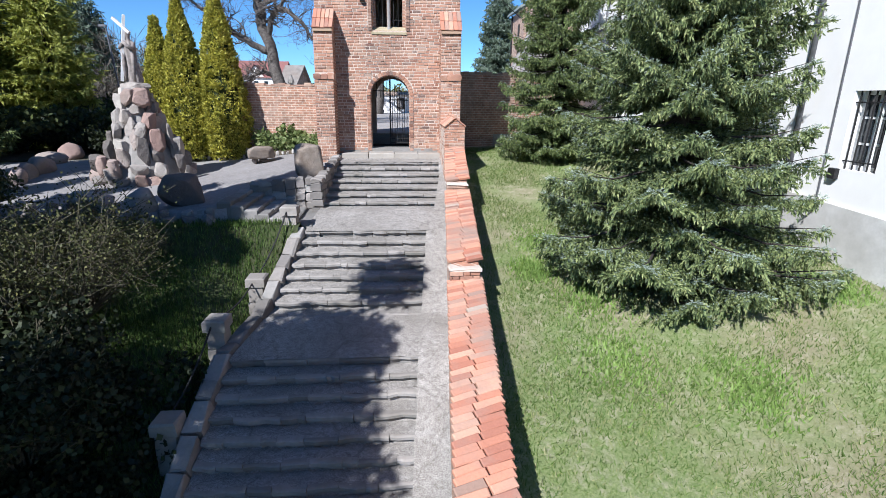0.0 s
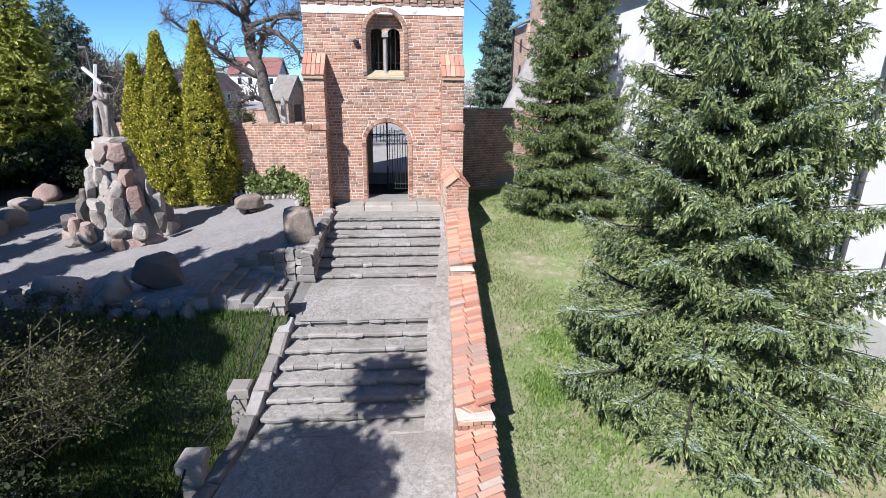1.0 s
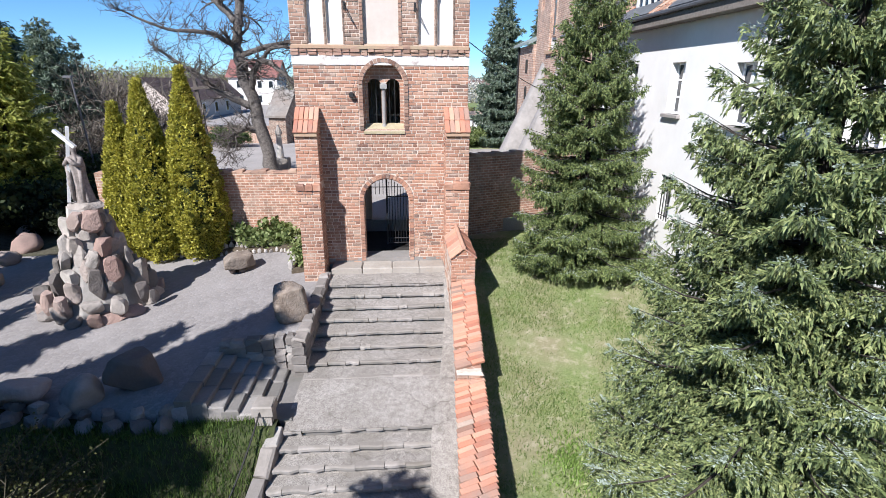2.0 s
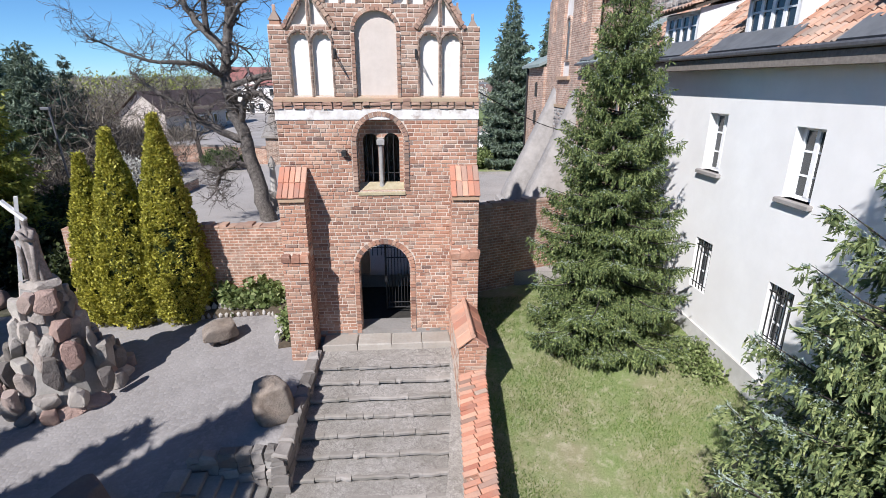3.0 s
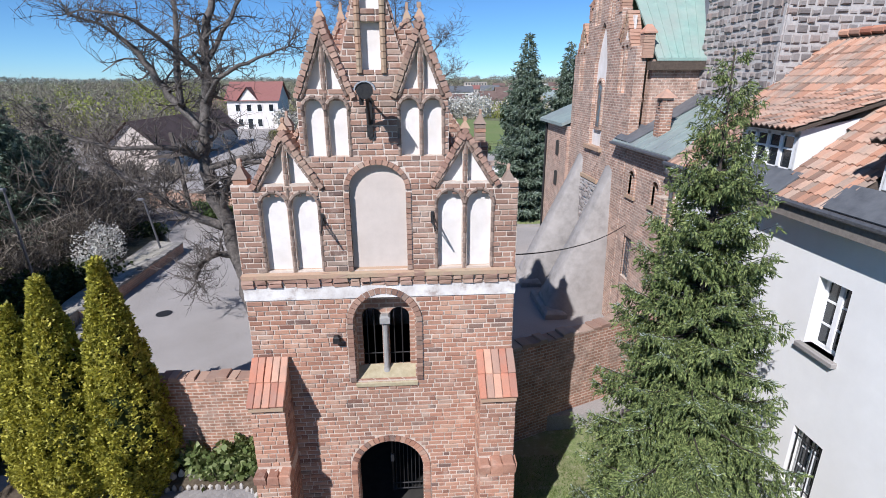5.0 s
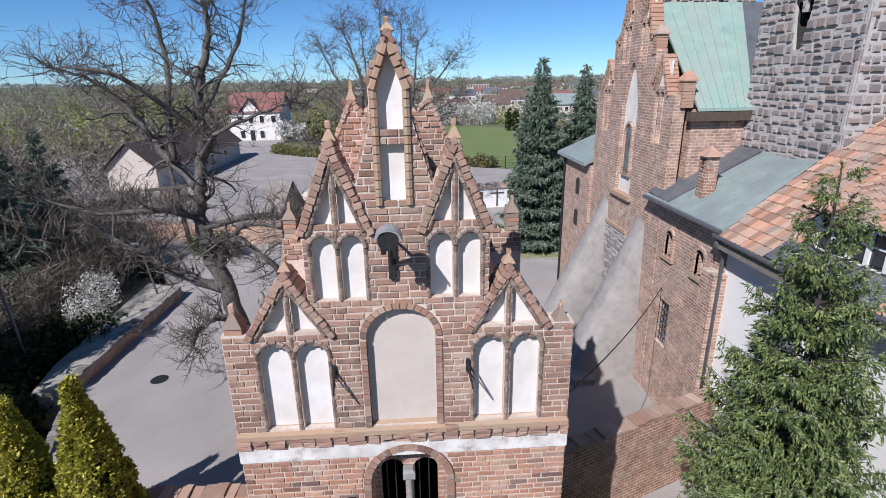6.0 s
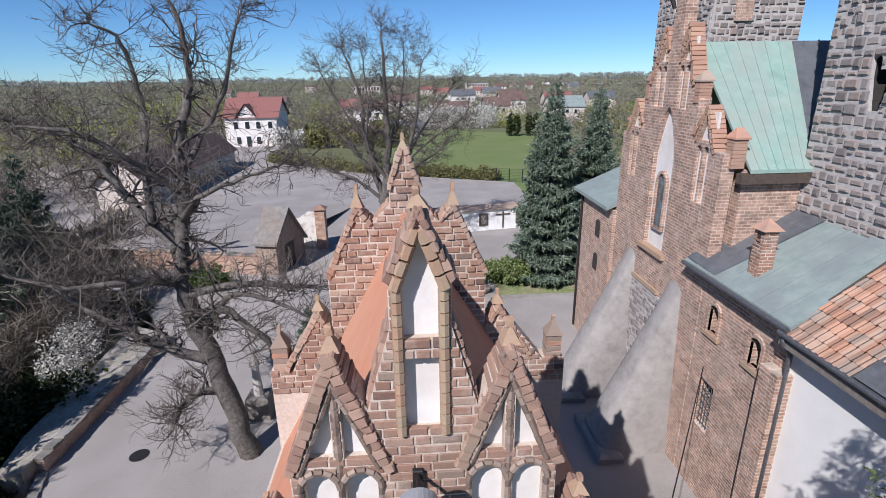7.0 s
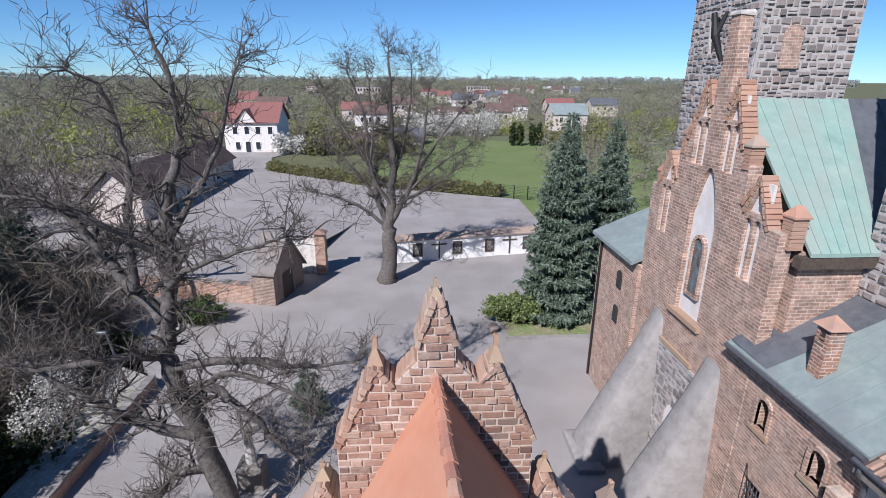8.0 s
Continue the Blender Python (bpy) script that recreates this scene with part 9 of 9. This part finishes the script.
block(58, 520, 22, 12, -8, 9, 4, 8, "distant pale block of flats")
block(-50, 480, 24, 12, -8, 8, 3, 9, "distant pale block of flats")
block(240, 900, 75, 30, -14, 6, 1, 10, "distant long white factory hall")
block(330, 940, 60, 30, -14, 3, 1, 8, "distant long white factory hall")


def meadow():
    g = Geo()
    g.add([(x, y, 0.16 if y < 100 else -0.2) for x, y in [(-6.5, 68.7), (13.2, 59.6), (13.2, 20.0), (95, 20.0), (95, 112), (34, 121), (9.6, 136.5), (-4.0, 128)]], [(0, 1, 6, 7), (1, 2, 3, 4, 5, 6)])
    single("meadow", g, plain("mown_meadow", [(0.3, (0.11, 0.155, 0.045)), (0.7, (0.165, 0.21, 0.07))], 6, 0.95, 0.3, big=(0.12, (0.19, 0.205, 0.085), 0.6)), "even green playing field behind a fence", "field", kind="structure")
    q = Geo()
    q.add([(-70, 104, 0.1), (-24, 104, 0.14), (-26.5, 96, 0.14), (-22.8, 81, 0.14), (-6.5, 68.7, 0.14), (-4.0, 128, -0.2), (9.6, 136.5, -0.2), (34, 121, -0.2), (95, 112, -0.2), (120, 175, -3.0), (-120, 175, -3.0)], [(2, 3, 4, 5, 1), (0, 1, 5, 10), (5, 6, 10), (6, 7, 8, 9), (6, 9, 10)])
    single("gardens", q, M_country, "brown and green garden plots beyond the road", "ground", kind="structure")


meadow()


def clumps(name, label, spots, mat, seed, leaf, per, group="", kind="stuff", cat="trees", wide=0.42):
    """Far woods: every spot (x, y, z, radius, height) becomes a loose crown of leaf sprays."""
    rng = np.random.default_rng(seed)
    t = thing(name, label, cat, (spots[0][0], spots[0][1], spots[0][2]), group=group, kind=kind)
    Ps = []
    for x, y, z, r, h in spots:
        u = rng.normal(size=(per, 3))
        u /= np.linalg.norm(u, axis=1)[:, None]
        k = rng.uniform(0.35, 1.0, per) ** 0.5
        P = u * k[:, None] * np.array([r, r, h * 0.5]) * (1 + 0.25 * np.sin(u[:, :1] * 6 + x) * np.cos(u[:, 1:2] * 5 + y))
        P += np.array([x, y, z + h * 0.52])
        Ps.append(P[P[:, 2] > z])
    P = np.concatenate(Ps)
    D = unit(rng.normal(size=P.shape) + np.array([0, 0, 0.6]))
    L = rng.uniform(0.7, 1.3, len(P)) * leaf
    leaves_mesh("foliage", P, D, L, L * wide, mat, t, rng, cross=False)
    return t


rw = random.Random(5)
# hedge between road and meadow, and bushes along the road
clumps("hedge", "ragged brown-green hedge along the road", [(table(-c, [(0, -22.8), (-20, -6.2), (-40, 11.0)]), table(-c, [(0, 81.6), (-20, 69.2), (-40, 61.6)]) + rw.uniform(-0.4, 0.4), 0.1, 0.95, rw.uniform(1.2, 1.9)) for c in [i * 0.8 for i in range(51)]], M_spring, 1, 0.26, 420, cat="hedge")
clumps("blossom_bushes", "white blossoming bushes at the meadow's edge", [(lerp(0, 24, i / 15), 151 + rw.uniform(-3, 3), -2.0, rw.uniform(2.6, 3.8), rw.uniform(6, 8.5)) for i in range(16)], M_blossom, 2, 0.55, 420, cat="bushes")
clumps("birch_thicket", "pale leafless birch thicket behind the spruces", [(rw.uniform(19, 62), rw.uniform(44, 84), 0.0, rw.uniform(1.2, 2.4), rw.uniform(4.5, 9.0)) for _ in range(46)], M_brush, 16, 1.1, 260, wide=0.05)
clumps("spring_bushes", "olive bushes in young leaf beyond the church", [(rw.uniform(30, 90), rw.uniform(84, 118), -0.2, rw.uniform(2.0, 3.6), rw.uniform(3.5, 7.5)) for _ in range(26)], M_spring, 17, 0.5, 300, cat="bushes")
clumps("blossom_bushes", "white blossoming bush beside the house", [(-25.5, 101, 0, 2.2, 4.2), (-22.8, 102, 0, 1.8, 3.6)], M_blossom, 3, 0.5, 500, cat="bushes")
clumps("blossom_bushes", "white blossoming bush by the courtyard wall", [(-15.7, 17.3, 0.2, 1.1, 2.6), (-15.4, 16.0, 0.2, 0.8, 2.0), (-16.2, 18.8, 0.2, 0.9, 2.3)], M_blossom, 4, 0.1, 1100, cat="bushes")
clumps("yew_bushes", "dark columnar bushes on the meadow", [(24 + i * 1.7 + (1.2 if i > 1 else 0), 118, -0.8, 0.85, 5.5) for i in range(4)], M_darkleaf, 5, 0.5, 420, cat="bushes")
clumps("garden_bushes", "olive bushes and willows in gardens", [(rw.uniform(-24, 0), rw.uniform(100, 128), -0.5, rw.uniform(1.5, 3), rw.uniform(2.5, 6)) for _ in range(26)], M_spring, 6, 0.6, 260, cat="bushes")
# spring trees and brushwood to the west
clumps("spring_wood", "fresh green spring trees beyond the courtyard", [(rw.uniform(-100, -42), rw.uniform(60, 150), -0.5, rw.uniform(3, 5.5), rw.uniform(7, 11.5)) for _ in range(34)], M_fresh, 7, 0.42, 520)
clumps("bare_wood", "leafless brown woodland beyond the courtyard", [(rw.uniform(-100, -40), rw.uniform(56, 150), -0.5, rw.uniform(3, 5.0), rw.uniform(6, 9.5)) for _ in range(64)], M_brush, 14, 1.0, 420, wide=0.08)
# near-black cover spread here so the bank reads as deep shade
clumps("bank_growth", "near-black evergreen ground cover deepening the bank's shade", [(x_, y_, garden_z(x_, y_) - 0.15, rw.uniform(0.4, 0.8), rw.uniform(0.4, 0.8)) for x_, y_ in [(rw.uniform(-7.5, -3.6), rw.uniform(-15.8, -10.6)) for _ in range(75)]], M_nearblack, 15, 0.11, 420, cat="plants")
clumps("brush_wood", "bare brown thicket west of the courtyard", [(rw.uniform(-64, -34), rw.uniform(22, 60), 0.0, rw.uniform(1.8, 3.4), rw.uniform(3.0, 6.5)) for _ in range(70)] + [(rw.uniform(-33, -19), rw.uniform(14, 44), 0.0, rw.uniform(1.0, 2.0), rw.uniform(1.0, 2.6)) for _ in range(40)], M_twigs, 8, 1.3, 300, wide=0.03)
clumps("brush_wood", "bare brown thicket along the courtyard's low wall", [s_ for s_ in [(rw.uniform(-27, -17.2), rw.uniform(5, 28), 0.0, rw.uniform(0.9, 1.7), rw.uniform(1.6, 3.4)) for _ in range(80)] if s_[0] > -8.2 - 0.68 * s_[1]], M_twigs, 9, 0.9, 520, wide=0.018)
clumps("tall_brush", "leafless young trees and scrub beside the courtyard", [s_ for s_ in [(rw.uniform(-27, -17.4), rw.uniform(4, 27), 0.0, rw.uniform(1.4, 2.2), rw.uniform(4.0, 6.5)) for _ in range(38)] if s_[0] > -7.2 - 0.68 * s_[1]], M_twigs, 12, 1.5, 450, wide=0.012)
clumps("undergrowth", "dark evergreen undergrowth beneath the scrub", [(rw.uniform(-27, -15.2), rw.uniform(3, 24), 0.0, rw.uniform(0.9, 1.6), rw.uniform(0.8, 1.7)) for _ in range(40)], M_darkleaf, 13, 0.22, 500)
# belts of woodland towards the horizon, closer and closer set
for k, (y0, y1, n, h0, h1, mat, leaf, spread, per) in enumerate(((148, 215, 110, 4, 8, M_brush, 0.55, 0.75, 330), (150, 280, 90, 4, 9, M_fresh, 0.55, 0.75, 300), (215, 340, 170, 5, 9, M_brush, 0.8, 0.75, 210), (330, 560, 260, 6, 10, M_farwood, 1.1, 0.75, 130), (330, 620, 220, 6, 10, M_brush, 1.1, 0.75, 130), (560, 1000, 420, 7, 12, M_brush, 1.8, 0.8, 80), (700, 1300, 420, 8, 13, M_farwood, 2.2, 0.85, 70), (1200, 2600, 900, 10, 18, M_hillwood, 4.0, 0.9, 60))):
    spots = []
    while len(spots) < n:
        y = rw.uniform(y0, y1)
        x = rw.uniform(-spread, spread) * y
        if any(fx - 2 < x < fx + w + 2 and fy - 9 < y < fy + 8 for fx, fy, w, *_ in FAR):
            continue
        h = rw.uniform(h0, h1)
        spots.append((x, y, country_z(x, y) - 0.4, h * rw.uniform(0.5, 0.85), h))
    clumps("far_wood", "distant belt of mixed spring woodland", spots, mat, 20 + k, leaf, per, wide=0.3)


def long_wall():
    brick_wall("low_yard_wall", "dark low wall along the courtyard's west side", (-13.05, 11.0), (-12.95, 20.2), -1.2, 0.9, 0.34, cap=M_riser)
    brick_wall("terrace_edge", "overgrown brick edge of the raised courtyard", (-12.95, 10.9), (-10.45, 3.75), -1.4, 0.42, 0.3, cap=M_riser)


long_wall()
lt = Geo()
_rim = [(-13.15, 10.8), (-14.3, 13.0), (-14.3, 19.6), (-17.2, 26.4), (-22.0, 29.5), (-60, 29.5), (-60, 19.6), (-60, 12.5), (-60, 3.5), (-10.5, 3.5), (-11.9, 8.0)]
soil_z = lambda y: lerp(-0.96, YARD_Z + 0.03, smooth(9.0, 19.0, y))
_tri = geometry.tessellate_polygon([[Vector((x, y, 0)) for x, y in _rim]])
lt.add([(x, y, soil_z(y)) for x, y in _rim], [tuple(q) for q in _tri])
_bank = [(-13.2, 10.4), (-13.15, 20.2), (-15.2, 21.6), (-14.9, 16.5), (-14.7, 12.6), (-14.2, 10.4)]
vg = Geo()
_tri = geometry.tessellate_polygon([[Vector((x, y, 0)) for x, y in _bank]])
vg.add([(x, y, 0.86 - 0.25 * (x < -14)) for x, y in _bank] + [(x, y, -1.2) for x, y in _bank], [tuple(q) for q in _tri] + [(i, (i + 1) % 6, 6 + (i + 1) % 6, 6 + i) for i in range(6)])
single("verge", vg, plain("pale_gravel_verge", [(0.3, (0.2, 0.18, 0.15)), (0.5, (0.34, 0.31, 0.27)), (0.72, (0.46, 0.43, 0.39))], 7, 0.95, 0.8, big=(0.8, (0.2, 0.19, 0.13), 0.5), bscale=20, dist=0.03), "pale stony verge behind the low wall", "ground", kind="structure")
single("thicket_soil", lt, plain("leaf_litter", [(0.3, (0.05, 0.042, 0.033)), (0.5, (0.095, 0.08, 0.062)), (0.72, (0.17, 0.15, 0.12))], 5, 0.95, 0.8, big=(0.5, (0.07, 0.075, 0.035), 0.6), bscale=16, dist=0.05), "brown leaf litter under the thicket", "ground", kind="structure")
g = Geo()
n = 20
g.add([(-10.1 + 0.33 * math.cos(2 * math.pi * k / n), 11.6 + 0.33 * math.sin(2 * math.pi * k / n), YARD_Z + 0.012) for k in range(n)], [tuple(range(n))])
single("manhole_cover", g, M_iron, "dark iron manhole cover in the asphalt", "manhole", at=(-10.1, 11.6, YARD_Z), kind="structure")


def street_lamp(x, y, h, lean):
    t = thing("street_lamp", "slim grey lamp post in the courtyard", "lamp", (x, y, 0.2), group="lamp posts")
    part("pole", Geo().tube([(x, y, 0.2), (x + lean, y, h)], [0.06, 0.045], 8), M_zinc, t)
    part("head", Geo().chamfer(x + lean - 0.35, x + lean + 0.05, y - 0.09, y + 0.09, h - 0.02, h + 0.1, 0.03), M_zinc, t)


wc = thing("wayside_cross", "tall leaning weathered wooden cross by the wall", "cross", (-15.8, 29.0, 0.3))
part("post", Geo().chamfer(-0.13, 0.13, -0.1, 0.1, -0.2, 6.1, 0.02, Matrix.Translation((-15.8, 29.0, 0.3)) @ Matrix.Rotation(-0.09, 4, "Y")), M_twig, wc)
part("crossbar", Geo().chamfer(-1.9, 1.9, -0.09, 0.09, 4.4, 4.62, 0.02, Matrix.Translation((-15.8, 28.85, 0.3)) @ Matrix.Rotation(-0.09, 4, "Y")), M_twig, wc)
shrub("shrub", "spreading dark green juniper before the retaining wall", -13.3, 26.8, 0.3, 1.7, 1.0, 1.5, 9000, M_juniper, 8, 0.12, 70)
street_lamp(-13.6, 19.4, 3.6, -0.5)
street_lamp(-16.0, 13.0, 5.5, -0.3)
street_lamp(-13.5, 84.0, 7.0, 0.0)
kb = Geo()
kb.box(5.0, 13.0, 23.7, 24.0, 0.2, 0.44)
single("kerb", kb, M_render, "pale concrete kerb round the planting by the church", "kerb", kind="structure")
sheet("verge", 5.2, 13.0, 24.0, 28.5, 20, 20, lambda x, y: 0.36 + 0.03 * noise.noise(Vector((x, y, 0))), M_grass, "grass verge under the blue spruces", "lawn")
boulder("small grey memorial stone at the bed's corner", 4.3, 24.6, 0.3, 0.42, 0.25, 0.42, 40, 0.2)
pl = thing("stone_pillar", "small stone wayside pillar behind the gate", "pillar", (-6.3, 13.6, 0.3))
part("base", Geo().chamfer(-6.75, -5.85, 13.2, 14.0, 0.25, 1.3, 0.06), M_stone, pl)
part("column", Geo().tube([(-6.3, 13.6, 1.3), (-6.3, 13.6, 2.6)], [0.2, 0.13], 10), M_pale, pl)
part("top", Geo().tube([(-6.3, 13.6, 2.6), (-6.3, 13.6, 2.75), (-6.3, 13.6, 3.1)], [0.2, 0.17, 0.05], 10), M_pale, pl)

single("wall_cable", Geo().tube([(8.72, -9.95, -0.9), (8.71, -9.95, 2.5), (8.72, -9.9, 7.0)], 0.018, 6), M_zinc, "thin grey lightning conductor down the white wall", "cable", at=(8.72, -9.95, -0.9))
single("junction_box", Geo().chamfer(8.66, 8.75, -10.3, -10.13, 0.4, 0.6, 0.01), M_iron, "small black junction box on the white wall", "box", at=(8.7, -10.2, 0.4))

# ---------------------------------------------------------------- grass blades
def blades(name, label, n, seed, pick, hz, mat, hmin=0.04, hmax=0.12, w=0.007):
    rng = np.random.default_rng(seed)
    t = thing(name, label, "grass", (0, 0, 0), kind="stuff")
    V = []
    pts = pick(rng, n)
    for x, y in pts:
        z = hz(x, y)
        h = rng.uniform(hmin, hmax)
        a = rng.uniform(0, 6.28)
        ca, sa = math.cos(a) * w, math.sin(a) * w
        lx, ly = rng.normal(0, 0.035, 2)
        V += [(x - ca, y - sa, z), (x + ca, y + sa, z), (x + lx, y + ly, z + h)]
    me = bpy.data.meshes.new(name)
    me.from_pydata(V, [], [(3 * i, 3 * i + 1, 3 * i + 2) for i in range(len(V) // 3)])
    me.materials.append(mat)
    ob = new("blades", me)
    ob.parent = t


def pick_lawn(rng, n):
    out = []
    while len(out) < n:
        y = rng.uniform(-17.5, 2.5)
        x = rng.uniform(table(y, WALL_C) + 0.3, 8.7)
        v = noise.noise(Vector((x * 0.55, y * 0.55, 5))) + 0.5 * noise.noise(Vector((x * 2.2, y * 2.2, 9)))
        if v > rng.uniform(-0.55, 0.5):
            out.append((x, y))
    return out


def pick_bank(rng, n):
    out = []
    while len(out) < n:
        y = rng.uniform(-14, -6.4)
        x = rng.uniform(-7.5, table(y, STAIR_L) - 0.25)
        if noise.noise(Vector((x * 0.8, y * 0.8, 1))) > rng.uniform(-0.8, 0.5):
            out.append((x, y))
    return out


def pick_weeds(rng, n):
    spots = [(3.9, -12.5, 0.4), (4.1, -10.6, 0.36), (3.8, -8.0, 0.3), (3.2, -9.4, 0.2), (7.9, -11.6, 0.25), (5.4, -13.4, 0.3)]
    out = []
    while len(out) < n:
        x, y, r = spots[rng.integers(0, len(spots))]
        out.append((x + rng.normal(0, r), y + rng.normal(0, r * 1.2)))
    return out


# bank blades: partly their own deep green, partly shade put into the colour
M_lush = leaf_material("dark_lush_grass", [(0.0, (0.035, 0.07, 0.014)), (0.6, (0.085, 0.14, 0.03)), (1.0, (0.17, 0.22, 0.06))], trans=0.25)
M_weed = leaf_material("clover_leaves", [(0.0, (0.13, 0.21, 0.045)), (0.6, (0.21, 0.31, 0.075)), (1.0, (0.3, 0.39, 0.13))], trans=0.35)
blades("weed_patch", "bright fresh green weeds in the lawn", 6500, 5, pick_weeds, lawn_z, M_weed, 0.05, 0.11, 0.02)
blades("lawn_grass", "short patchy spring grass", 90000, 1, pick_lawn, lawn_z, M_grassblade, 0.025, 0.085, 0.008)
blades("bank_grass", "longer fresh grass on the bank", 45000, 2, pick_bank, garden_z, M_lush, 0.06, 0.2, 0.009)

# ---------------------------------------------------------------- finishing
lay_pending()
